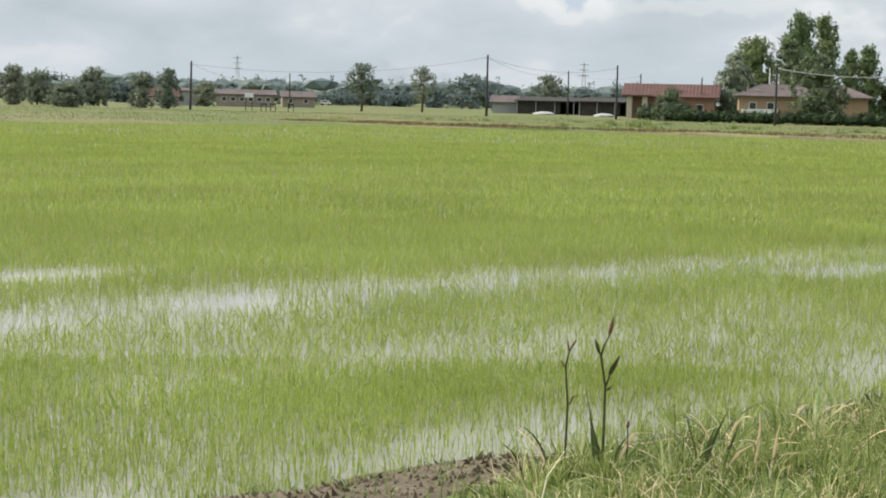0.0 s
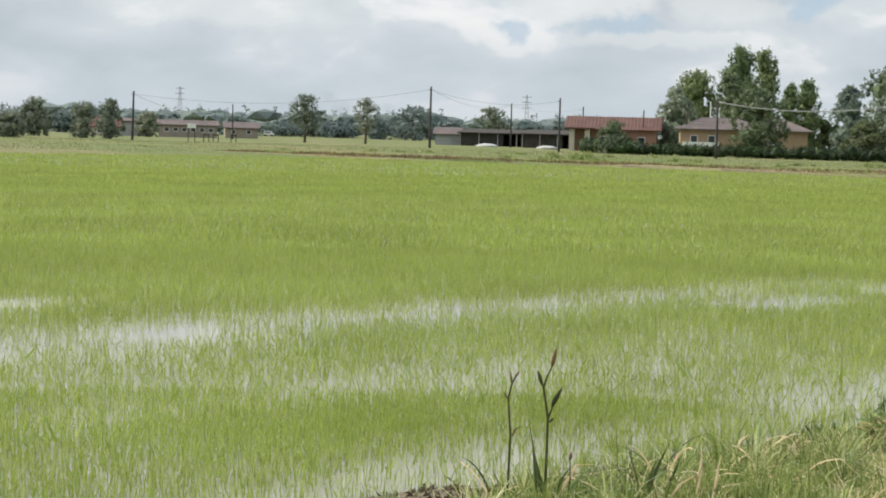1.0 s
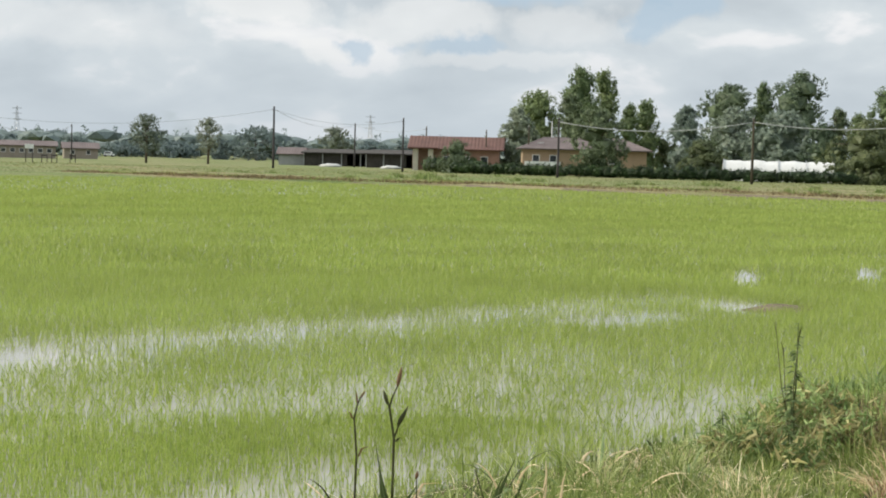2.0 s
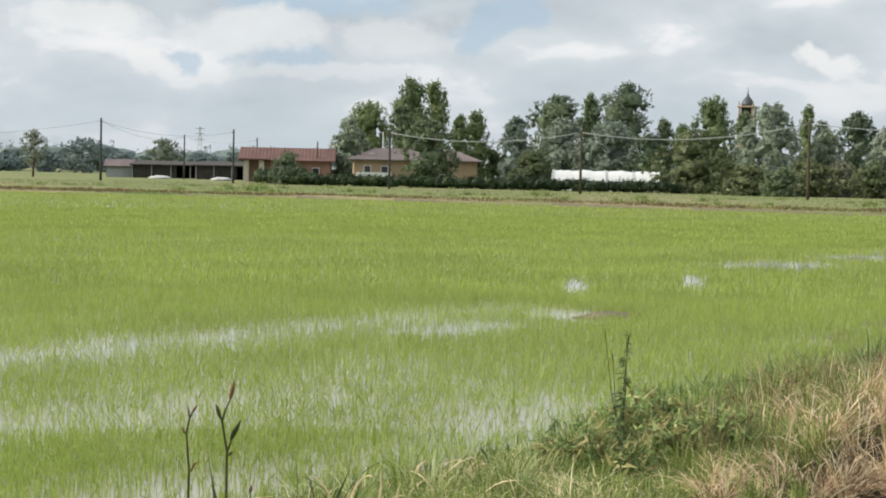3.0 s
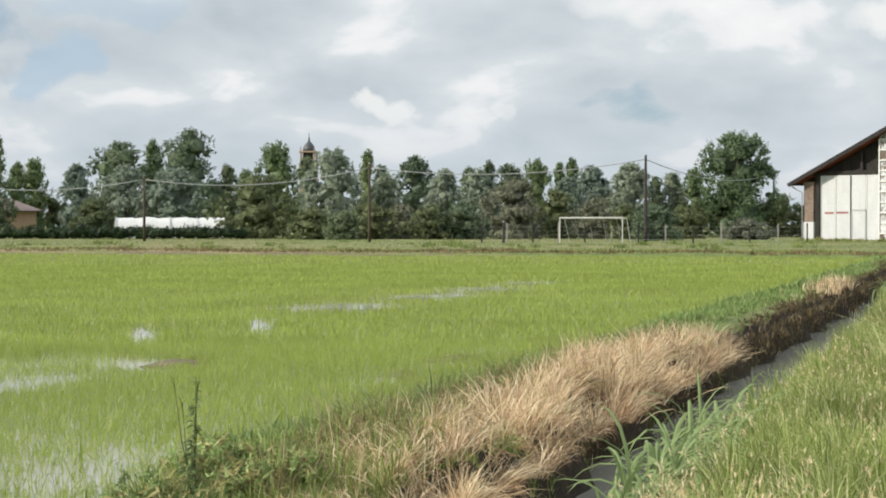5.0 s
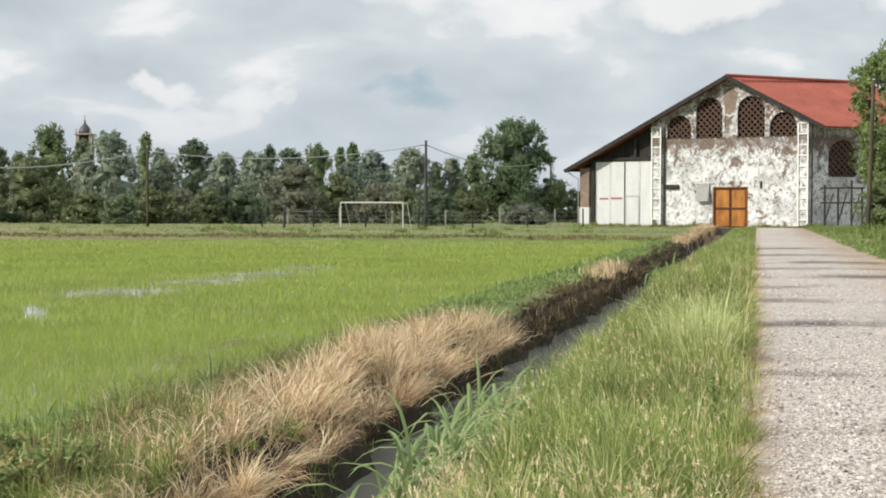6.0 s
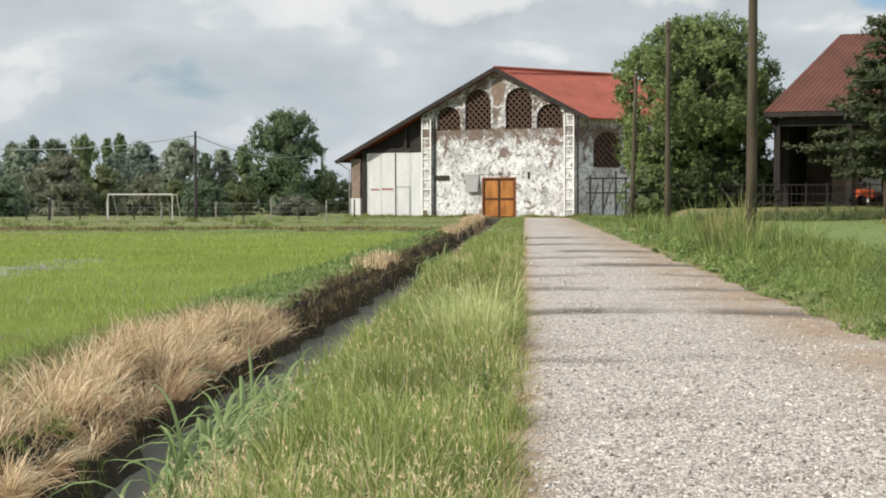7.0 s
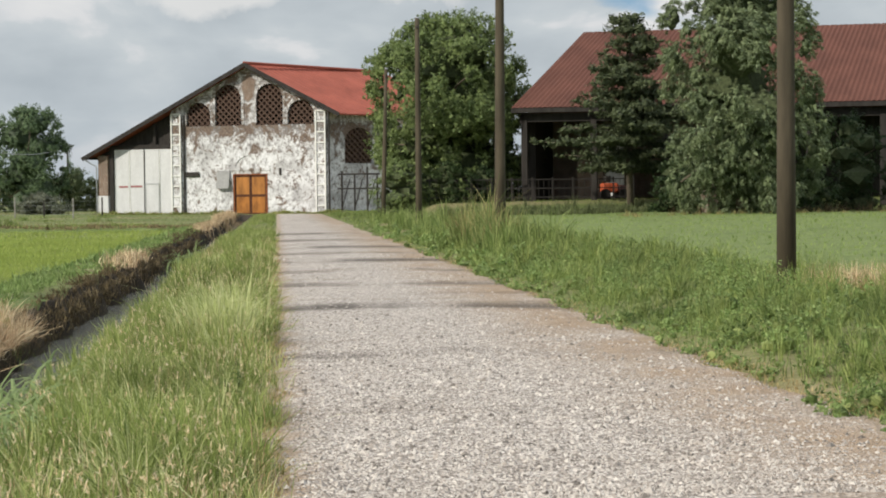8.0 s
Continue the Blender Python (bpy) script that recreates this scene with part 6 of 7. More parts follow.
def wall_with_holes(bm, outline, holes, y0, y1):
    """A wall slab in x and z with openings cut right through it."""
    edges = []
    for ring in [outline, *holes]:
        vs = [bm.verts.new((x, y0, z)) for x, z in ring]
        edges += [bm.edges.new((vs[i], vs[(i + 1) % len(vs)])) for i in range(len(vs))]
    got = bmesh.ops.triangle_fill(bm, use_beauty=True, use_dissolve=False, edges=edges)
    faces = [f for f in got["geom"] if isinstance(f, bmesh.types.BMFace)]
    grown = bmesh.ops.extrude_face_region(bm, geom=faces)
    bmesh.ops.translate(bm, verts=[v for v in grown["geom"] if isinstance(v, bmesh.types.BMVert)], vec=(0, y1 - y0, 0))
    bmesh.ops.recalc_face_normals(bm, faces=bm.faces[:])
    return bm


def lattice_bars(ring, y, depth, pitch=0.62, bar=0.17):
    """Poses of the diagonal brick bars clipped to an opening's outline."""
    us, zs = [p[0] for p in ring], [p[1] for p in ring]
    u0, u1, z0, z1 = min(us), max(us), min(zs), max(zs)
    cu, r = (u0 + u1) / 2, (u1 - u0) / 2

    def inside(u, z):
        if not (u0 <= u <= u1 and z0 <= z <= z1):
            return False
        return z <= z1 - r or (u - cu) ** 2 + (z - z1 + r) ** 2 <= r * r

    for sign in (1, -1):
        for k in range(-40, 40):
            c, run = k * pitch, None
            for i in range(int((z1 - z0) / 0.05) + 2):
                z = z0 + i * 0.05
                ok = inside(cu + sign * (z - z0) + c, z)
                if ok and run is None:
                    run = (cu + sign * (z - z0) + c, z)
                if not ok and run is not None:
                    last = (cu + sign * (z - 0.05 - z0) + c, z - 0.05)
                    if last[1] - run[1] > 0.1:
                        d = Vector((last[0] - run[0], 0, last[1] - run[1]))
                        yield Matrix.Translation(((run[0] + last[0]) / 2, y + 0.04 * sign, (run[1] + last[1]) / 2)) @ Matrix.Rotation(math.atan2(d.x, d.z), 4, "Y") @ Matrix.Diagonal((bar, depth, d.length + 0.1, 1))
                    run = None


def lattice(bm, ring, y, depth):
    for m in lattice_bars(ring, y, depth):
        bmesh.ops.create_cube(bm, size=1.0, matrix=m)
    return bm


def ribbed_slope(bm, a, b, along, pitch=0.6, rib=0.05, thick=0.14):
    """A roof plane from ridge point a to eave point b (x, z), running in y over along, with raised ribs."""
    (ax, az), (bx, bz) = a, b
    y0, y1 = along
    n = Vector((az - bz, 0, bx - ax)) if bx > ax else Vector((bz - az, 0, ax - bx))
    n.normalize()
    count = max(2, int((y1 - y0) / pitch))
    step = (y1 - y0) / count
    prof = []
    for i in range(count):
        y = y0 + i * step
        prof += [(y, 0), (y + step * 0.62, 0), (y + step * 0.72, rib), (y + step * 0.9, rib)]
    prof.append((y1, 0))
    top, bot = [], []
    for y, e in prof:
        top.append((bm.verts.new(Vector((ax, y, az)) + n * e), bm.verts.new(Vector((bx, y, bz)) + n * e)))
        bot.append((bm.verts.new(Vector((ax, y, az)) - n * thick), bm.verts.new(Vector((bx, y, bz)) - n * thick)))
    for i in range(len(prof) - 1):
        bm.faces.new((top[i][0], top[i][1], top[i + 1][1], top[i + 1][0]))
        bm.faces.new((bot[i][0], bot[i + 1][0], bot[i + 1][1], bot[i][1]))
        bm.faces.new((top[i][1], bot[i][1], bot[i + 1][1], top[i + 1][1]))
    bm.faces.new((top[0][0], bot[0][0], bot[0][1], top[0][1]))
    bm.faces.new((top[-1][0], top[-1][1], bot[-1][1], bot[-1][0]))
    bmesh.ops.recalc_face_normals(bm, faces=bm.faces[:])
    return bm


def build_barn():
    barn = thing("barn", -2.5, 165.0, 0.0, -22.0, "old white plastered barn with brick lattice arches and a red roof", "barn")
    deep = 15.0
    ridge, left, right = (-0.3, 15.0), (-18.1, 6.0), (9.3, 10.0)
    zl = lambda u: ridge[1] + (u - ridge[0]) * (ridge[1] - left[1]) / (ridge[0] - left[0])
    zr = lambda u: ridge[1] - (u - ridge[0]) * (ridge[1] - right[1]) / (right[0] - ridge[0])
    arches = [arch_outline(*a) for a in ((-7.06, -4.4, 8.9, 11.3), (-3.9, -1.05, 8.9, 13.0), (0.55, 3.4, 8.9, 13.0), (3.9, 6.7, 8.9, 11.3))]
    door_hole = [(-2.05, 0.0), (-2.05, 4.05), (1.68, 4.05), (1.68, 0.0)]
    outline = [(-8.75, -0.3), (-8.75, zl(-8.75) - 0.2), (ridge[0], ridge[1] - 0.2), (8.3, zr(8.3) - 0.2), (8.3, -0.3), (1.68, -0.3), *door_hole[::-1], (-2.05, -0.3)]
    part("front_wall", wall_with_holes(bmesh.new(), outline, arches, 0.0, 0.55), M["facade"], barn, "white plaster peeling off brown brick")
    bm = bmesh.new()
    bmesh.ops.create_cube(bm, size=1.0)
    bar_mesh = bpy.data.meshes.new("lattice_bar")
    bm.to_mesh(bar_mesh)
    bm.free()
    bar_mesh.materials.append(M["lattice"])
    for u0, u1, z1 in ((-7.06, -4.4, 11.3), (-3.9, -1.05, 13.0), (0.55, 3.4, 13.0), (3.9, 6.7, 11.3)):
        bm = bmesh.new()
        outer, inner = arch_outline(u0 - 0.32, u1 + 0.32, 8.9, z1 + 0.32), arch_outline(u0, u1, 8.9, z1)
        a = [bm.verts.new((x, -0.05, z)) for x, z in outer]
        b = [bm.verts.new((x, -0.05, z)) for x, z in inner]
        c = [bm.verts.new((x, 0.003, z)) for x, z in outer]
        for i in range(len(a) - 1):
            bm.faces.new((a[i], a[i + 1], b[i + 1], b[i]))
            bm.faces.new((a[i], c[i], c[i + 1], a[i + 1]))
        band = part("arch_band", bm, M["facade"], barn)
        # the brick lattice that fills the arch, bar by bar
        for m in lattice_bars(inner, 0.28, 0.16):
            bar = new("lattice_bar", bar_mesh)
            bar.parent, bar.matrix_local = band, m
    # side, back and inner walls
    side_holes = [arch_outline(2.0 + i * 5.2, 5.2 + i * 5.2, 5.0, 8.6) for i in range(2)]
    bm = wall_with_holes(bmesh.new(), [(0.55, -0.3), (0.55, zr(8.3) - 0.2), (deep, zr(8.3) - 0.2), (deep, -0.3)], side_holes, 0.0, 0.5)
    bmesh.ops.transform(bm, matrix=Matrix.Translation((8.3, 0, 0)) @ Matrix.Rotation(radians(90), 4, "Z"), verts=bm.verts[:])
    part("side_wall", bm, M["facade"], barn)
    for ring in side_holes:
        bm = lattice(bmesh.new(), ring, 0.25, 0.16)
        bmesh.ops.transform(bm, matrix=Matrix.Translation((8.3, 0, 0)) @ Matrix.Rotation(radians(90), 4, "Z"), verts=bm.verts[:])
        part("lattice", bm, M["lattice"], barn)
    part("inner_wall", boxes((-8.75, -8.25, 0.55, deep, -0.3, zl(-8.5) - 0.35)), M["brick"], barn)
    part("back_wall", prism(bmesh.new(), [(-16.5, -0.3), (-16.5, zl(-16.5) - 0.35), (ridge[0], ridge[1] - 0.35), (8.3, zr(8.3) - 0.35), (8.3, -0.3)], deep, deep + 0.4), M["brick"], barn)
    part("porch_side_wall", boxes((-16.9, -16.4, 3.0, deep, -0.3, zl(-16.9) - 0.3)), M["brick"], barn)
    part("roof_slope", ribbed_slope(bmesh.new(), ridge, (right[0] + 0.3, zr(right[0] + 0.3)), (-0.9, deep + 0.5)), M["roof_red"], barn, "red ribbed metal roof sheets")
    part("roof_slope", ribbed_slope(bmesh.new(), ridge, (left[0] - 0.2, zl(left[0] - 0.2)), (-0.9, deep + 0.5)), M["roof_red"], barn)
    part("ridge_cap", tube(bmesh.new(), ((ridge[0], -0.95, ridge[1] + 0.04), (ridge[0], deep + 0.5, ridge[1] + 0.04)), (0.16, 0.16), 8), M["roof_red"], barn)
    # dark barge boards and rafters at the front edge
    for (u0, z0), (u1, z1) in (((left[0] - 0.2, zl(left[0] - 0.2)), ridge), ((right[0] + 0.3, zr(right[0] + 0.3)), ridge)):
        bm = bmesh.new()
        d = Vector((u1 - u0, 0, z1 - z0))
        m = Matrix.Translation(((u0 + u1) / 2, -0.95, (z0 + z1) / 2 - 0.12)) @ Matrix.Rotation(-math.atan2(d.z, d.x), 4, "Y") @ Matrix.Diagonal((d.length + 0.1, 0.1, 0.40, 1))
        bmesh.ops.create_cube(bm, size=1.0, matrix=m)
        part("barge_board", bm, M["dark_wood"], barn, "dark weathered barge board")
    for k in range(5):
        y = 0.9 + k * 3.0
        bm = bmesh.new()
        for (u0, z0), (u1, z1) in (((left[0] + 0.6, zl(left[0] + 0.6) - 0.4), (-8.8, zl(-8.8) - 0.4)),):
            d = Vector((u1 - u0, 0, z1 - z0))
            bmesh.ops.create_cube(bm, size=1.0, matrix=Matrix.Translation(((u0 + u1) / 2, y, (z0 + z1) / 2)) @ Matrix.Rotation(-math.atan2(d.z, d.x), 4, "Y") @ Matrix.Diagonal((d.length, 0.2, 0.3, 1)))
        part("rafter", bm, M["dark_wood"], barn)
    # open porch: corner pier, posts, tie beam, gutter
    part("pier", boxes((-17.0, -15.9, -0.1, 0.9, 2.0, 6.1), bevel=0.03), M["brick"], barn, "weathered brick corner pier")
    part("pier_base", boxes((-17.1, -15.85, -0.16, 0.96, -0.2, 2.0), bevel=0.03), M["white_board"], barn, "whitewashed pier base")
    part("post", boxes((-15.75, -15.3, 0.0, 0.4, -0.2, 6.9), bevel=0.02), M["dark_wood"], barn)
    part("tie_beam", boxes((-16.6, -8.8, 0.15, 0.5, 6.75, 7.15), bevel=0.02), M["dark_wood"], barn)
    part("king_post", boxes((-10.9, -10.6, 0.2, 0.45, 7.1, 9.3), bevel=0.02), M["dark_wood"], barn)
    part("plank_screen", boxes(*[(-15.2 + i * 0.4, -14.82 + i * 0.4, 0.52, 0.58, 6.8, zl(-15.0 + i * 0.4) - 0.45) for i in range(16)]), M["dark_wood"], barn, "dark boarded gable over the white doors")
    bm = tube(bmesh.new(), ((-18.4, -0.9, 5.85), (-18.4, deep, 5.85)), (0.13, 0.13), 8)
    part("gutter", bm, M["iron"], barn)
    part("downpipe", tube(bmesh.new(), ((-18.4, -0.6, 5.85), (-17.6, -0.5, 5.3), (-17.1, -0.25, 5.0), (-17.1, -0.25, 0.1)), (0.06,) * 4, 8), M["steel"], barn)
    # white boarded doors of the porch
    for i, (u0, u1) in enumerate(((-15.25, -13.66), (-13.6, -12.0), (-11.94, -10.3), (-10.24, -8.8))):
        leaf = part("boarded_door", boxes((u0, u1, 0.22, 0.3, 0.0, 6.7), bevel=0.012), M["white_board"], barn, "tall white boarded door leaf")
        part("batten", boxes((u0, u0 + 0.08, 0.17, 0.219, 0.05, 6.65)), M["iron" if i == 2 else "white_paint"], leaf)
    wicket = part("wicket_door", boxes((-11.7, -10.35, 0.13, 0.2, 0.02, 3.1), bevel=0.01), M["white_board"], barn, "small white wicket door")
    part("wicket_frame", boxes((-11.82, -11.7, 0.1, 0.21, 0.0, 3.25), (-10.35, -10.23, 0.1, 0.21, 0.0, 3.25), (-11.82, -10.23, 0.1, 0.21, 3.1, 3.25)), M["steel"], wicket)
    part("painted_bar", boxes((-14.8, -13.8, 0.2, 0.217, 2.8, 3.0), (-13.5, -12.2, 0.2, 0.217, 2.83, 3.03)), M["red_text"], barn, "faded red painted bars")
    # white ladders on the pilasters
    for u0 in (-8.72, 6.85):
        frame_ = part("pilaster", boxes((u0 - 0.05, u0 + 1.15, -0.14, -0.002, 0.0, 10.2)), M["facade"], barn)
        lad = part("ladder_frame", boxes((u0, u0 + 0.14, -0.26, -0.145, 0.2, 10.25), (u0 + 0.96, u0 + 1.1, -0.26, -0.145, 0.2, 10.25), bevel=0.01), M["white_paint"], barn, "white ladder-like frame")
        for k in range(10):
            part("rung", boxes((u0 + 0.142, u0 + 0.958, -0.24, -0.16, 0.75 + k * 1.04, 0.89 + k * 1.04)), M["white_paint"], lad)
        # dark tube stands in for the shadow beside each ladder
        part("drain_pipe", tube(bmesh.new(), ((u0 + 1.42, -0.12, 0.1), (u0 + 1.42, -0.12, 10.0)), (0.09, 0.09), 8), M["iron"], barn)
    # orange double door
    part("door_frame", boxes((-2.05, -1.87, -0.03, 0.35, 0.0, 4.05), (1.5, 1.68, -0.03, 0.35, 0.0, 4.05), (-1.87, 1.5, -0.03, 0.35, 3.9, 4.05), bevel=0.01), M["rust"], barn)
    for u0, u1 in ((-1.86, -0.2), (-0.17, 1.49)):
        leaf = part("door_leaf", boxes((u0, u1, 0.1, 0.18, 0.02, 3.89), bevel=0.01), M["door_stile"], barn, "rusty door leaf with orange panels")
        part("upper_panel", boxes((u0 + 0.14, u1 - 0.14, 0.07, 0.099, 2.0, 3.72), bevel=0.008), M["orange_wood"], leaf)
        part("lower_panel", boxes((u0 + 0.14, u1 - 0.14, 0.07, 0.099, 0.15, 1.75), bevel=0.008), M["orange_dull"], leaf, "duller rust-stained lower panel")
        part("rail", boxes((u0, u1, 0.06, 0.099, 1.8, 1.95)), M["door_stile"], leaf)
    bm = bmesh.new()
    for i in range(12):
        a0, a1 = math.pi * i / 12, math.pi * (i + 1) / 12
        q = [(-0.2 + r * math.cos(a), 4.75 + r * 0.75 * math.sin(a)) for r, a in ((1.75, a0), (1.75, a1), (1.5, a1), (1.5, a0))]
        prism(bm, q, -0.06, 0.004)
    part("relief_arch", bm, M["facade"], barn)
    part("lintel_band", boxes((-2.4, 2.0, -0.07, 0.004, 4.35, 4.75), bevel=0.02), M["facade"], barn)
    bm = boxes((-3.7, -2.35, -0.12, -0.02, 2.6, 4.4), bevel=0.02)
    for v in bm.verts:
        if v.co.z < 3.2:
            v.co.y -= 0.35
    part("metal_sheet", bm, M["grey_wall"], barn, "grey metal sheet leaning off the wall")
    part("bracket", boxes((-7.15, -5.7, -0.2, 0.004, 3.85, 4.3), bevel=0.02), M["dark_wood"], barn, "short dark timber on the wall")
    part("bracket", boxes((2.95, 3.15, -0.1, 0.004, 3.9, 4.6), bevel=0.02), M["dark_wood"], barn)
    part("gable_patch", prism(bmesh.new(), [(-1.0, 11.6), (-0.9, 13.3), (-0.3, 14.1), (0.45, 13.2), (0.4, 11.8), (-0.2, 11.3)], -0.03, 0.004), M["brick"], barn, "bare brick where the plaster fell")
    # the long side runs off at a slant to the gable front
    for ob in barn.children_recursive:
        for v in ob.data.vertices:
            if v.co.y > 0.6:
                v.co.x += 0.6 * (v.co.y - 0.6)


build_barn()


def wall_weeds():
    """Rank weeds and dry grass along the foot of the barn."""
    n = 5200
    u = np.concatenate([rng.uniform(-17.5, -2.6, n // 2), rng.uniform(2.2, 9.5, n - n // 2)])
    v = -np.abs(rng.normal(0.25, 0.35, n)) - 0.2
    c, q = math.cos(radians(-22)), math.sin(radians(-22))
    x, y = -2.5 + u * c - v * q, 165.0 + u * q + v * c
    tall = rng.uniform(0.1, 0.7, n) * (0.5 + 0.5 * np.abs(ripple(u, u * 0, 1.1)))
    half = rng.uniform(0, 1, n) < 0.55
    stuff("wall_weeds", blade_mesh("wall_weeds", grounded(x, y)[half], tall[half], 0.06, M["grass"], 0.6), "rank weeds along the foot of the barn wall", "weeds")
    stuff("wall_straw", blade_mesh("wall_straw", grounded(x, y)[~half], tall[~half], 0.05, M["dry"], 0.6), "dry grass along the foot of the barn wall", "grass")


wall_weeds()


def timber_rack():
    r = thing("timber_rack", 6.2, 160.6, float(land(6.2, 160.6)) - 0.05, -20, "dark timber trestle rack beside the barn wall", "rack")
    for u in (0.0, 1.3, 2.6, 3.6):
        part("upright", boxes((u, u + 0.16, 0, 0.16, 0, 4.0 + 0.4 * math.sin(u * 3)), bevel=0.01), M["dark_wood"], r)
        part("brace", tube(bmesh.new(), ((u, 0.08, 0.1), (u + 0.9, 0.1, 3.2)), (0.06, 0.06), 6), M["dark_wood"], r)
    for z in (2.2, 3.6):
        part("beam", boxes((-0.3, 4.0, -0.08, -0.005, z, z + 0.16), bevel=0.01), M["dark_wood"], r)


timber_rack()


def build_open_barn():
    """The brown-roofed open barn on the right, with a hipped end towards the lane."""
    barn = thing("open_barn", 17.85, 119.2, 0.9, -17.0, "long open-sided barn under a brown hipped tile roof", "barn")
    long, wide, eave, top = 48.0, 13.0, 7.1, 13.15
    # local x runs along the front, y goes back
    bm = bmesh.new()
    e = 0.6
    hip = 4.0
    A, B, C, D = Vector((-e, -e, eave)), Vector((long, -e, eave)), Vector((long, wide + e, eave)), Vector((-e, wide + e, eave))
    R0, R1 = Vector((hip, wide / 2, top)), Vector((long, wide / 2, top))

    def slope(p0, p1, q1, q0, n):
        """Courses of ribs between an eave p0-p1 and a ridge q0-q1."""
        nrm = (p1 - p0).cross(q0 - p0).normalized()
        if nrm.z < 0:
            nrm = -nrm
        prev = None
        for i in range(n * 2 + 1):
            f = i / (n * 2)
            lift = nrm * (0.06 if i % 2 else 0.0)
            lo, hi = bm.verts.new(p0.lerp(p1, f) + lift), bm.verts.new(q0.lerp(q1, f) + lift)
            if prev:
                bm.faces.new((prev[0], lo, hi, prev[1]))
            prev = (lo, hi)

    slope(A, B, R1, R0, 130)
    slope(D, A, R0 + Vector((0, 0.02, 0)), R0, 45)
    slope(C, D, R0, R1, 60)
    part("roof", bm, M["roof_brown"], barn, "brown tiled hip roof")
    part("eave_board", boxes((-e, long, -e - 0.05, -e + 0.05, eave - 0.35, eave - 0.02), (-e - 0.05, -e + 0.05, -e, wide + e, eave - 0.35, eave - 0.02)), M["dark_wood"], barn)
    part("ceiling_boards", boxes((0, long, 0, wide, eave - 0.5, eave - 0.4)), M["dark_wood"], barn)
    # posts are near-black, with the interior's shade put into their colour
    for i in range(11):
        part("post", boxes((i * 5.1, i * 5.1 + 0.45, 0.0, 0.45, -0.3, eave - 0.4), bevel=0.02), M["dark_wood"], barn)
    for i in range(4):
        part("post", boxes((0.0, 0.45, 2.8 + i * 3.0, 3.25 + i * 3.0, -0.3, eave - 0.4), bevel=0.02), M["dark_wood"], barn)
    # added wall closes the open end and stands in for inner shade
    part("end_wall", boxes((0.46, 0.7, 2.5, wide - 0.4, -0.3, eave - 0.45)), M["dark_wood"], barn, "dark wall added for the shade inside the open end")
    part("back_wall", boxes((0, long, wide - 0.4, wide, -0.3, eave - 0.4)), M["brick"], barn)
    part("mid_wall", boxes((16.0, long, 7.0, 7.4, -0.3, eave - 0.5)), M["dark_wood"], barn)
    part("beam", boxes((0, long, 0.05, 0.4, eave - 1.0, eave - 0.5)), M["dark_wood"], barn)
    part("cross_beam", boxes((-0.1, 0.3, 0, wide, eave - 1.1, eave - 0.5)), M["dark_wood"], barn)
    part("white_panel", boxes((5.6, 7.0, 6.0, 6.15, 0.6, 4.6)), M["white_board"], barn, "pale sheet standing inside")
    part("brick_pillar", boxes((3.4, 5.4, 6.2, 7.4, 0.0, 4.0)), M["brick"], barn)


build_open_barn()


def yard_fence():
    f = thing("yard_fence", 9.5, 119.0, 0.95, -2.0, "dark iron railing fence in front of the open barn", "fence")
    for i in range(12):
        part("post", boxes((i * 1.5, i * 1.5 + 0.1, -0.05, 0.05, -0.2, 2.0)), M["iron"], f)
    for z in (0.5, 1.15, 1.8):
        part("rail", boxes((0, 16.6, -0.03, 0.03, z, z + 0.07)), M["iron"], f)
    for i in range(44):
        part("bar", boxes((i * 0.375 + 0.15, i * 0.375 + 0.18, -0.015, 0.015, 0.3, 1.85)), M["iron"], f)


yard_fence()


def red_crate():
    c = thing("garden_tractor", 24.6, 119.8, float(land(24.6, 119.8)), 10, "small orange-red machine behind the fence", "machine")
    part("body", boxes((-0.7, 0.5, -0.4, 0.4, 0.5, 1.2), bevel=0.1), plain("orange_paint", (0.42, 0.09, 0.04), 0.6), c)
    part("bonnet", boxes((0.2, 1.3, -0.35, 0.35, 0.55, 1.05), bevel=0.1), M["red_text"], c)
    for x in (-0.6, 0.9):
        for y in (-0.5, 0.5):
            bm = tube(bmesh.new(), ((x, y - 0.09, 0.38), (x, y + 0.09, 0.38)), (0.4, 0.4), 16)
            part("wheel", bm, M["iron"], c)
    part("seat", boxes((-0.5, -0.05, -0.25, 0.25, 1.3, 1.75), bevel=0.05), M["iron"], c)


red_crate()


def brick_pier():
    p = thing("brick_pier", 27.0, 100.5, float(land(27.0, 100.5)) - 0.05, 15, "short brick gate pier in the grass", "pier")
    part("shaft", boxes((-0.45, 0.45, -0.45, 0.45, 0.0, 1.7), bevel=0.03), M["brick"], p)
    part("cap", boxes((-0.52, 0.52, -0.52, 0.52, 1.7, 1.82), bevel=0.03), M["brick"], p)


brick_pier()


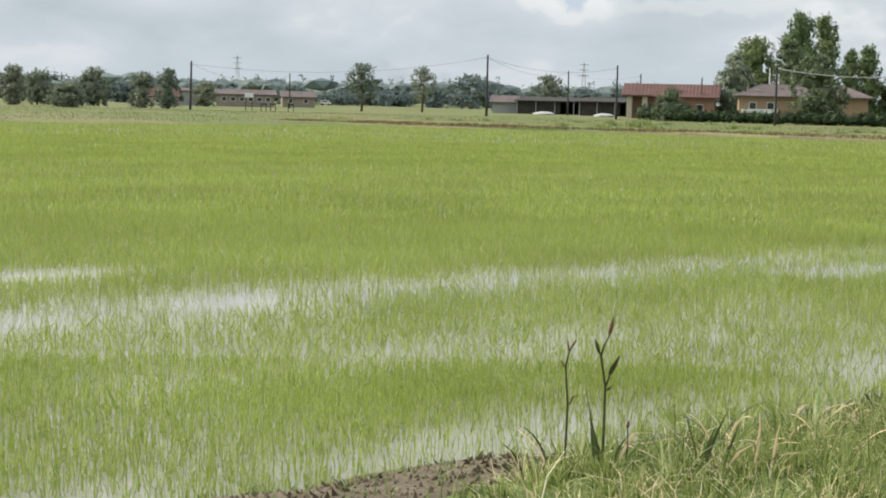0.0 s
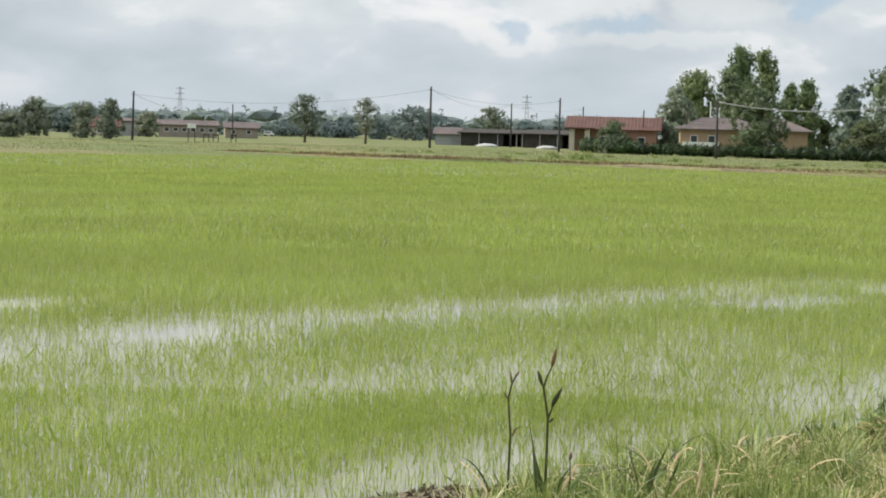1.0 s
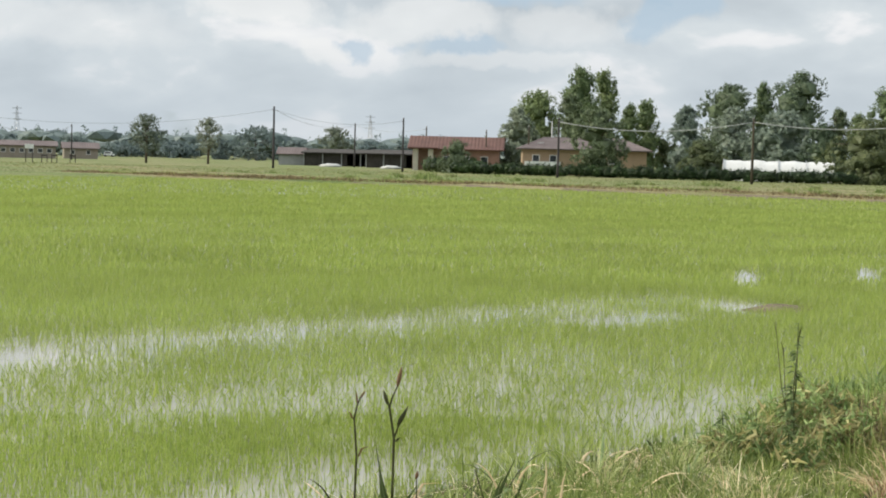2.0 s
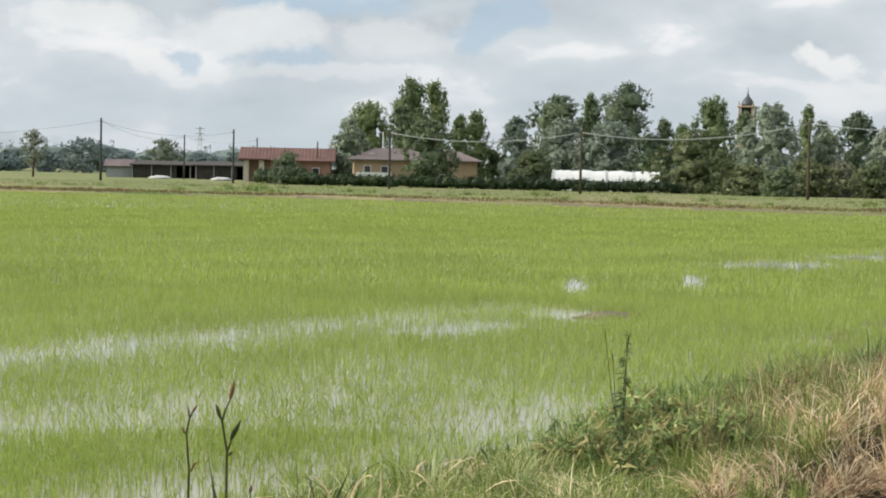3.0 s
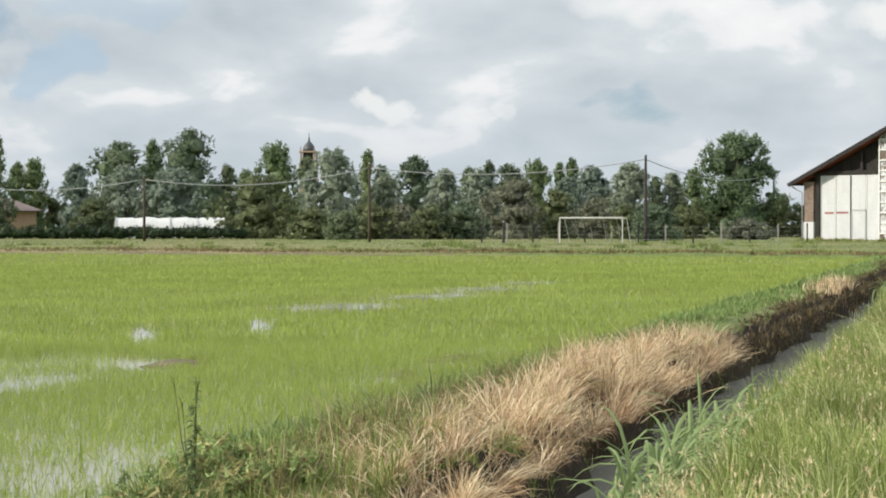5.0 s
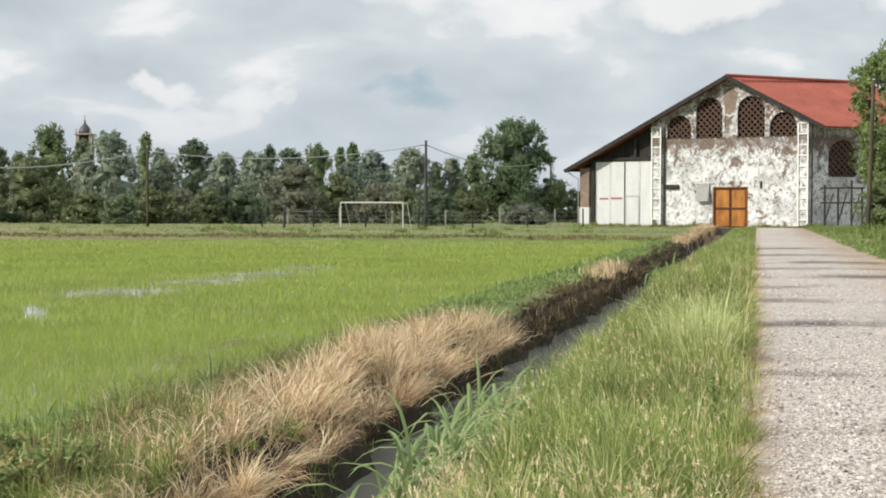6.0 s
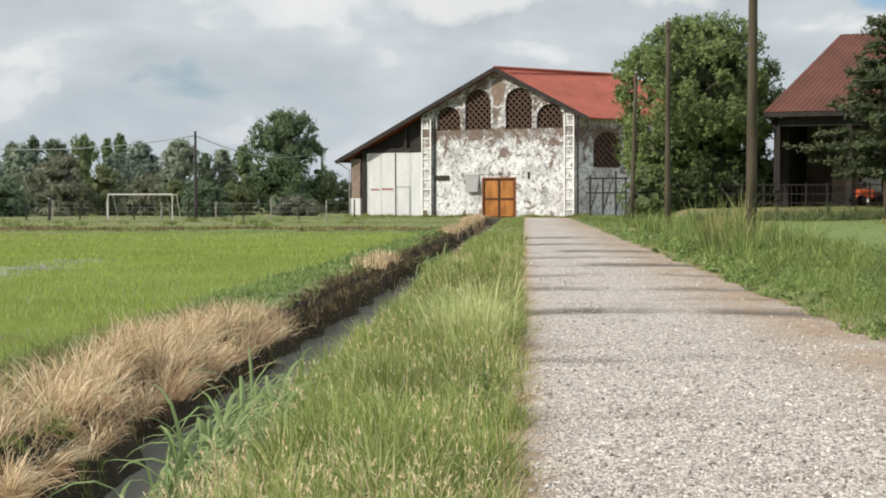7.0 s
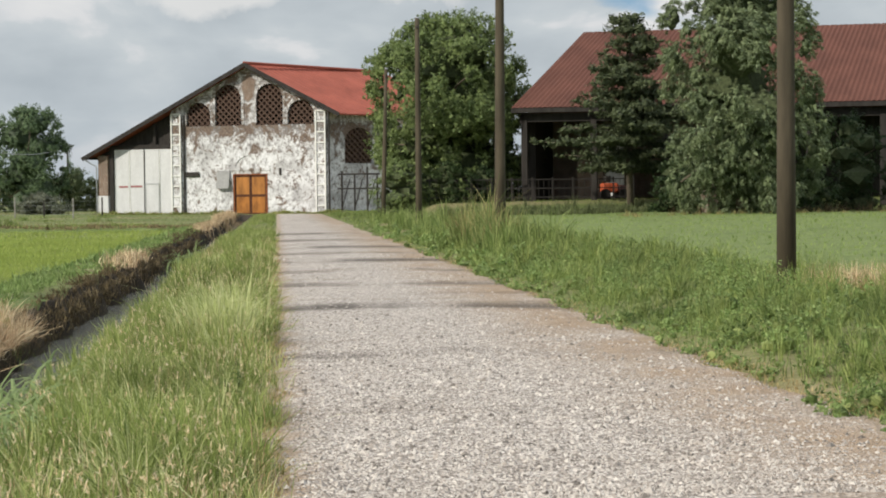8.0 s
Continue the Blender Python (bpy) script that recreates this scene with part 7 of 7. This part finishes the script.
# ---- poles and cables ----
def pole(x, y, top, r=0.12, lean=(0, 0), material="pole", label="weathered wooden pole beside the field", arm=False, group="line poles"):
    z = float(land(x, y))
    p = thing("utility_pole", x, y, z - 0.3, 0, label, "pole", group)
    h = top - z + 0.3
    dx, dy = lean
    bm = tube(bmesh.new(), [(dx * f * h, dy * f * h, f * h) for f in (0, 0.25, 0.5, 0.75, 1.0)], [r * (1.15 - 0.4 * f) for f in (0, 0.25, 0.5, 0.75, 1.0)], 12)
    part("shaft", bm, M[material], p, smooth=True)
    part("cap", tube(bmesh.new(), ((dx * h, dy * h, h - 0.01), (dx * h, dy * h, h + 0.05)), (r * 0.85, r * 0.5), 10), M["steel"], p)
    part("bracket", boxes((dx * h - 0.05, dx * h + 0.05, dy * h - r - 0.14, dy * h - r * 0.6, h - 0.5, h - 0.38)), M["iron"], p)
    if arm:
        part("crossarm", boxes((dx * h - 0.7, dx * h + 0.7, dy * h - 0.06, dy * h + 0.06, h - 0.45, h - 0.33)), M["iron"], p)
        for u in (-0.6, 0, 0.6):
            part("insulator", tube(bmesh.new(), ((dx * h + u, dy * h, h - 0.33), (dx * h + u, dy * h, h - 0.15)), (0.06, 0.035), 8), M["concrete"], p)
    return (x + dx * h, y + dy * h, top - 0.4)


def cable(a, b, sag, r=0.03, name="cable", label="grey overhead cable hanging between poles"):
    a, b = Vector(a), Vector(b)
    pts = [a.lerp(b, f / 14) - Vector((0, 0, 4 * sag * (f / 14) * (1 - f / 14))) for f in range(15)]
    ob = part(name, tube(bmesh.new(), pts, [r] * 15, 6), M["cable"], label=label, smooth=True)
    tagged(ob, label, "cable", "overhead cables")


def build_poles():
    C = pole(-106.9, 149.8, 6.72, 0.13, material="pole_dark", label="dark wooden pole along the meadow track")
    D = pole(-82.5, 149.8, 6.78, 0.13, label="weathered wooden pole along the meadow track")
    E = pole(-57.9, 150.2, 7.71, 0.14, label="weathered wooden pole along the meadow track")
    Fp = pole(-30.4, 149.9, 8.16, 0.15, material="pole_dark", label="dark wooden pole beside the goal")
    A = pole(-162.4, 160.0, 8.54, 0.16, material="pole_dark", label="tall dark pole in the meadow")
    P0 = pole(-194.1, 132.5, 6.85, 0.16, (0.03, 0.0), "pole_dark", "dark leaning pole in the meadow")
    a2 = pole(-203.1, 220.8, 8.06, 0.15, material="pole_dark", label="dark pole before the sheds")
    B = pole(-147.4, 170.0, 7.36, 0.14, material="pole_dark", label="dark pole in the meadow")
    b2 = pole(-177.2, 210.3, 7.31, 0.13, label="slim pole beside the farmhouse")
    b3 = pole(-161.4, 206.4, 6.7, 0.12, label="slim pole beside the farmhouse")
    b4 = pole(-142.9, 192.8, 6.96, 0.12, label="slim pole beside the farmhouse")
    far = pole(-29.7, 238.2, 9.56, 0.15, material="pole_dark", arm=True, label="distant pole with a crossarm")
    p5 = pole(-261.0, 201.9, 6.99, 0.14, material="pole_dark", label="dark pole by the far farm")
    # along the lane
    J = pole(7.42, 23.4, 9.8, 0.13, material="pole", label="thick weathered pole in the lane's verge", group="lane poles")
    I = pole(6.55, 48.1, 10.2, 0.15, (0.006, 0), "pole", "grey-brown pole in the lane's verge", group="lane poles")
    G = pole(6.65, 77.2, 10.04, 0.14, label="grey-brown pole in the lane's verge", group="lane poles")
    H = pole(6.2, 96.8, 9.18, 0.13, (0.03, 0), label="leaning pole in the lane's verge", group="lane poles")
    pole(-42.9, 145.8, 1.97, 0.12, material="pole_dark", label="short dark stake at the meadow edge", group="stakes")
    for a, b, s in ((C, D, 1.0), (D, E, 1.1), (E, Fp, 1.0)):
        cable(a, b, s, 0.045)
    cable(Fp, far, 1.5, 0.04)
    for a, b, s in ((P0, A, 1.6), (A, a2, 1.3), (a2, b2, 0.8), (A, B, 1.2), (p5, P0, 1.8)):
        cable(a, b, s, 0.022)


build_poles()


def football_goal():
    g = thing("football_goal", -35.0, 147.4, 0.05, -11, "white football goal frame standing on the meadow", "goal")
    part("crossbar", tube(bmesh.new(), ((-3.15, 0, 2.3), (3.15, 0, 2.3)), (0.058, 0.058), 8), M["goal_paint"], g)
    for u in (-3.15, 3.15):
        part("goal_post", tube(bmesh.new(), ((u, 0, -0.1), (u, 0, 2.38)), (0.062, 0.062), 8), M["goal_paint"], g)
        part("back_stay", tube(bmesh.new(), ((u, 0, 2.3), (u, 1.0, 2.25), (u * 0.98, 2.0, 0.0)), (0.045, 0.045, 0.045), 6), M["goal_paint"], g)
    for u in (-2.1, -0.7, 0.7, 2.1):
        part("net_post", tube(bmesh.new(), ((u, 1.0, 2.25), (u, 1.7, 1.1), (u, 2.0, 0.0)), (0.03, 0.03, 0.03), 6), M["steel"], g)
    part("back_bar", tube(bmesh.new(), ((-3.1, 1.0, 2.25), (3.1, 1.0, 2.25)), (0.04, 0.04), 6), M["goal_paint"], g)


football_goal()


def field_fence():
    f = thing("wire_fence", -46.0, 149.0, 0.0, -3, "thin wire fence with grey posts along the meadow", "fence")
    for i in range(13):
        part("post", boxes((i * 2.55 - 0.06, i * 2.55 + 0.06, -0.06, 0.06, -0.2, 1.75 + 0.15 * math.sin(i * 2.3)), bevel=0.01), M["concrete" if i % 2 else "dark_wood"], f)
    for z in (0.35, 0.75, 1.15, 1.5):
        part("wire", tube(bmesh.new(), ((0, 0, z), (30.6, 0, z)), (0.006, 0.006), 4), M["steel"], f)


field_fence()


# ---- farmhouses, sheds, tunnel, tower, pylons ----
def gable_house(name, x, y, turn, wide, deep, eave, ridge, wall, roof, label, windows=(), hipped=0.0, door=None, over=0.5):
    """Local x along the front, front at y = 0."""
    h = thing(name, x, y, float(land(x, y)) - 0.15, turn, label, "house")
    bm = boxes((0, wide, 0, deep, 0, eave))
    if not hipped:
        for u in (0.0, wide - 0.3):
            a = [bm.verts.new((uu, vv, zz)) for uu in (u, u + 0.3) for vv, zz in ((0, eave), (deep, eave), (deep / 2, ridge - 0.1))]
            bm.faces.new(a[:3]), bm.faces.new(a[3:])
            for i in range(3):
                j = (i + 1) % 3
                bm.faces.new((a[i], a[j], a[3 + j], a[3 + i]))
    part("wall", bm, M[wall], h)
    bm = bmesh.new()
    o = over
    e0 = [Vector((-o, -o, eave - 0.05)), Vector((wide + o, -o, eave - 0.05)), Vector((wide + o, deep + o, eave - 0.05)), Vector((-o, deep + o, eave - 0.05))]
    r0, r1 = Vector((hipped - o * (not hipped), deep / 2, ridge)), Vector((wide - hipped + o * (not hipped), deep / 2, ridge))

    def slope(p0, p1, q1, q0, n):
        nrm = (p1 - p0).cross(q0 - p0).normalized()
        nrm = nrm if nrm.z > 0 else -nrm
        prev = None
        for i in range(2 * n + 1):
            f = i / (2 * n)
            up = nrm * (0.05 if i % 2 else 0.0)
            now = (bm.verts.new(p0.lerp(p1, f) + up), bm.verts.new(q0.lerp(q1, f) + up))
            low = (bm.verts.new(p0.lerp(p1, f) - nrm * 0.15), bm.verts.new(q0.lerp(q1, f) - nrm * 0.15))
            if prev:
                bm.faces.new((prev[0], now[0], now[1], prev[1]))
                bm.faces.new((prev[2], prev[3], low[1], low[0]))
                bm.faces.new((prev[0], prev[2], low[0], now[0]))
            prev = (*now, *low)

    n = max(4, int(wide / 0.5))
    slope(e0[0], e0[1], r1, r0, n)
    slope(e0[2], e0[3], r0, r1, n)
    if hipped:
        slope(e0[3], e0[0], r0, r0 + Vector((0, 0.01, 0)), max(3, int(deep / 0.5)))
        slope(e0[1], e0[2], r1 + Vector((0, 0.01, 0)), r1, max(3, int(deep / 0.5)))
    part("roof", bm, M[roof], h)
    for u, z, w, t in windows:
        fr = part("window", boxes((u - 0.08, u, -0.06, 0.02, z - 0.08, z + t + 0.08), (u + w, u + w + 0.08, -0.06, 0.02, z - 0.08, z + t + 0.08), (u, u + w, -0.06, 0.02, z + t, z + t + 0.08), (u, u + w, -0.09, 0.02, z - 0.1, z)), M["white_paint"], h)
        part("pane", boxes((u, u + w, -0.03, -0.004, z, z + t)), M["glass"], fr)
    if door:
        u, w, t = door
        part("door", boxes((u, u + w, -0.07, -0.004, 0.15, t), bevel=0.01), M["dark_wood"], h)
    return h


def build_farms():
    # red-roofed long house with a white round-ended front
    h1 = gable_house("farmhouse", -170.5, 199.0, 36, 13.8, 9, 3.7, 5.7, "red_render", "roof_house", "long farmhouse with dull red walls under a tiled roof", [(5 + i * 3.0, 1.3, 1.0, 1.2) for i in range(3)], over=0.8, door=(2.6, 1.1, 2.3))
    part("porch_pier", boxes((0.2, 1.0, -1.6, -0.8, 0, 3.6), bevel=0.03), M["cream"], h1)
    part("porch_pier", boxes((2.6, 3.4, -1.6, -0.8, 0, 3.6), bevel=0.03), M["cream"], h1)
    part("porch_roof", boxes((-0.6, 4.2, -2.2, 0.0, 3.6, 3.85), bevel=0.03), M["roof_house"], h1)
    # ochre house
    h2 = gable_house("farmhouse", -143.0, 191.5, 38, 18.0, 9, 3.9, 5.6, "ochre", "roof_old", "ochre rendered house with a faded tile hip roof", [(1.5, 1.9, 0.9, 1.0), (4.0, 1.9, 0.9, 1.0), (12.5, 1.9, 0.9, 1.0)], hipped=3.2, over=0.8)
    part("terrace", boxes((0.3, 5.5, -1.2, -0.005, 1.35, 1.55)), M["white_paint"], h2, "white terrace slab")
    part("terrace_rail", boxes((0.3, 5.5, -1.2, -1.12, 1.55, 2.0)), M["white_paint"], h2)
    part("mast", tube(bmesh.new(), ((4.4, 6.0, 4.9), (4.4, 6.0, 8.0)), (0.09, 0.07), 8), M["white_paint"], h2)
    for u in (2.2, 7.4):
        part("skylight", boxes((u, u + 0.9, 1.5, 2.1, 4.68, 4.78)), M["white_paint"], h2)
    # dark open sheds
    for x, y, turn, wide in ((-231, 236, 35, 16), (-206, 227, 30, 14)):
        s = thing("shed", x, y, 0.0, turn, "low dark open shed with a sheet roof", "shed")
        bm = boxes((-0.4, wide, -0.6, 8, 2.5, 2.7))
        for v in bm.verts:
            v.co.z += 0.09 * (v.co.y + 0.6)
        part("roof", bm, M["shed_board"], s, "sloping dark sheet roof")
        part("back_wall", boxes((0, wide - 0.4, 7.4, 7.7, -0.2, 3.15)), M["shed_board"], s)
        for u0, u1 in ((0.0, wide * 0.55), (wide * 0.8, wide - 0.4)):
            part("front_panel", boxes((u0, u1, 0.25, 0.33, -0.2, 2.45)), M["shed_board"], s)
        for u0 in (0.0, wide - 0.5):
            part("side_panel", boxes((u0, u0 + 0.1, 0.34, 7.39, -0.2, 2.5)), M["shed_board"], s)
        for i in range(5):
            part("post", boxes((i * wide / 4.2, i * wide / 4.2 + 0.2, 0, 0.2, -0.2, 2.6)), M["grey_wall"], s)
    gable_house("barn_store", -236.5, 234.5, 38, 5, 6, 2.4, 3.7, "grey_wall", "roof_old", "grey gabled store beside the sheds")
    # white covered heaps
    for i, (x, y, s) in enumerate(((-205.5, 217.0, 1.0), (-186.5, 212.0, 0.9))):
        bm = bmesh.new()
        bmesh.ops.create_icosphere(bm, subdivisions=3, radius=1.0, matrix=Matrix.Diagonal((2.3 * s, 1.5 * s, 0.5 * s, 1)))
        for v in bm.verts:
            v.co += Vector((noise.noise(v.co * 1.3 + Vector((i * 9, 0, 0))), noise.noise(v.co * 1.1), 0.5 * noise.noise(v.co * 2))) * 0.25
        ob = part("covered_heap", bm, M["old_sheet"], smooth=True)
        ob.location = (x, y, 0.15)
        tagged(ob, "heap under a pale plastic sheet", "heap", "covered heaps")
    # polytunnel
    t = thing("polytunnel", -107.0, 186.6, 0.0, 28, "long low polytunnel covered in white sheeting", "greenhouse")
    bm = bmesh.new()
    rows = []
    for i in range(29):
        u = i * 0.5
        sag = 0.05 * math.sin(i * math.pi / 2) ** 2
        rows.append([bm.verts.new((u, 2.8 - 2.8 * math.cos(math.pi * k / 12), max(0, (2.75 - sag - 0.10 * math.sin(i * 0.37) ** 2 - 0.05 * math.sin(i * 1.3)) * math.sin(math.pi * k / 12)))) for k in range(13)])
    for a, b in zip(rows, rows[1:]):
        for k in range(12):
            bm.faces.new((a[k], a[k + 1], b[k + 1], b[k]))
    bm.faces.new(rows[0]), bm.faces.new(rows[-1][::-1])
    part("cover", bm, M["white_sheet"], t, smooth=True)
    part("end_sheet", tube(bmesh.new(), ((-0.1, 2.8, 0), (2.6, 2.8, 0)), (2.35, 2.45), 24), M["cream"], t, "beige sheet over the tunnel's end")
    for i in range(5):
        part("hoop", tube(bmesh.new(), [(i * 3.5, 2.8 - 2.84 * math.cos(math.pi * k / 12), 2.8 * math.sin(math.pi * k / 12)) for k in range(13)], [0.05] * 13, 5), M["steel"], t)
    # church tower behind the trees
    tw = thing("church_tower", -204.7, 478.0, 0.0, 10, "ochre stone bell tower with a dark slate dome", "tower")
    part("shaft", boxes((-2.4, 2.4, -2.4, 2.4, 0, 20.5)), M["tower"], tw)
    part("cornice", boxes((-2.75, 2.75, -2.75, 2.75, 20.5, 21.0), bevel=0.1), M["tower"], tw)
    for sx in (-1, 1):
        for sy in (-1, 1):
            part("belfry_pier", boxes((sx * 2.3 - 0.55 * (sx > 0), sx * 2.3 + 0.55 * (sx < 0), sy * 2.3 - 0.55 * (sy > 0), sy * 2.3 + 0.55 * (sy < 0), 21.0, 24.6)), M["tower"], tw)
    part("belfry_core", boxes((-1.6, 1.6, -1.6, 1.6, 21.0, 24.6)), M["dark_wood"], tw)
    part("upper_cornice", boxes((-2.7, 2.7, -2.7, 2.7, 24.6, 25.1), bevel=0.1), M["tower"], tw)
    part("dome", tube(bmesh.new(), [(0, 0, 25.1 + z) for z in (0, 0.6, 1.4, 2.2, 2.8, 3.1, 3.8)], (2.05, 2.0, 1.75, 1.25, 0.7, 0.4, 0.3), 12), M["slate"], tw, smooth=True)
    part("finial", tube(bmesh.new(), ((0, 0, 28.8), (0, 0, 29.6), (0, 0, 31.0)), (0.25, 0.12, 0.05), 6), M["iron"], tw)
    for sx in (-2.2, 2.2):
        part("pinnacle", tube(bmesh.new(), ((sx, -2.2, 25.1), (sx, -2.2, 26.6)), (0.3, 0.08), 6), M["tower"], tw)
    # far farms on the left
    gable_house("farm_building", -294.0, 207.5, 55, 12.5, 8, 2.9, 3.9, "dull_render", "roof_old", "long low dull ochre farm building in the distance", [(1.2 + i * 1.9, 1.4, 0.9, 0.8) for i in range(6)])
    gable_house("farm_building", -300.5, 201.0, 55, 6, 8, 3.4, 4.0, "grey_wall", "roof_old", "grey farm block in the distance")
    gable_house("farmhouse", -301.6, 231.2, 55, 7.5, 7, 2.6, 3.9, "dull_render", "roof_old", "small distant house with a faded roof", [(1.5, 1.2, 0.8, 0.9), (5, 1.2, 0.8, 0.9)])
    gable_house("farmhouse", -277.0, 179.5, 55, 5.5, 6, 2.0, 3.9, "cream", "roof_house", "small pale house among distant trees", [(1.2, 0.8, 0.8, 0.9)])
    # lattice pylons
    for x, y, top in ((-728.9, 527.9, 25.0), (-603.2, 668.0, 25.6)):
        p = thing("pylon", x, y, 0.0, 30, "tall grey lattice pylon on the horizon", "pylon", "far pylons")
        for sx in (-1, 1):
            for sy in (-1, 1):
                part("leg", tube(bmesh.new(), ((sx * 2, sy * 2, 0), (sx * 0.7, sy * 0.7, top * 0.7), (sx * 0.2, sy * 0.2, top)), (0.11, 0.09, 0.07), 4), M["steel"], p)
        bm = bmesh.new()
        for k in range(9):
            z0, z1 = top * k / 9, top * (k + 1) / 9
            w0, w1 = 2 - 1.8 * k / 9, 2 - 1.8 * (k + 1) / 9
            for sy in (-1, 1):
                tube(bm, ((-w0, sy * w0, z0), (w1, sy * w1, z1)), (0.05, 0.05), 4)
                tube(bm, ((w0, sy * w0, z0), (-w1, sy * w1, z1)), (0.05, 0.05), 4)
        part("bracing", bm, M["steel"], p)
        for z in (0.72, 0.84, 0.95):
            part("arm", boxes((-2.6, 2.6, -0.15, 0.15, top * z, top * z + 0.3)), M["steel"], p)
    # parked white van and small trailer by the far track
    v = thing("van", -482, 390, 0.05, 40, "small white van parked on the far track", "van")
    part("body", boxes((-1.9, 1.9, -0.85, 0.85, 0.4, 1.1), (-1.7, 1.0, -0.8, 0.8, 1.1, 1.8), bevel=0.12), M["white_paint"], v)
    part("window", boxes((-1.4, 0.8, -0.83, 0.83, 1.2, 1.65)), M["glass"], v)
    for u in (-1.2, 1.2):
        part("wheel", tube(bmesh.new(), ((u, -0.88, 0.34), (u, 0.88, 0.34)), (0.34, 0.34), 14), M["iron"], v)
    s = thing("notice_board", -187, 137.5, 0.0, 55, "pale tilted board on posts in the meadow", "sign")
    part("board", boxes((-0.6, 0.6, -0.03, 0.03, 1.9, 2.5), bevel=0.01), M["white_paint"], s)
    for u in (-0.45, 0.45):
        part("post", boxes((u - 0.05, u + 0.05, 0.04, 0.14, -0.2, 2.4)), M["dark_wood"], s)
    for i, (x, y) in enumerate(((-185.2, 138.7), (-184.2, 139.6), (-182, 141))):
        q = thing("sluice_post", x, y, 0.0, 55, "dark timber sluice frame at the field edge", "sluice", "sluice frames")
        part("frame", boxes((-0.4, -0.3, -0.05, 0.05, -0.2, 1.2), (0.3, 0.4, -0.05, 0.05, -0.2, 1.2), (-0.4, 0.4, -0.04, 0.04, 0.95, 1.1)), M["dark_wood"], q)


build_farms()
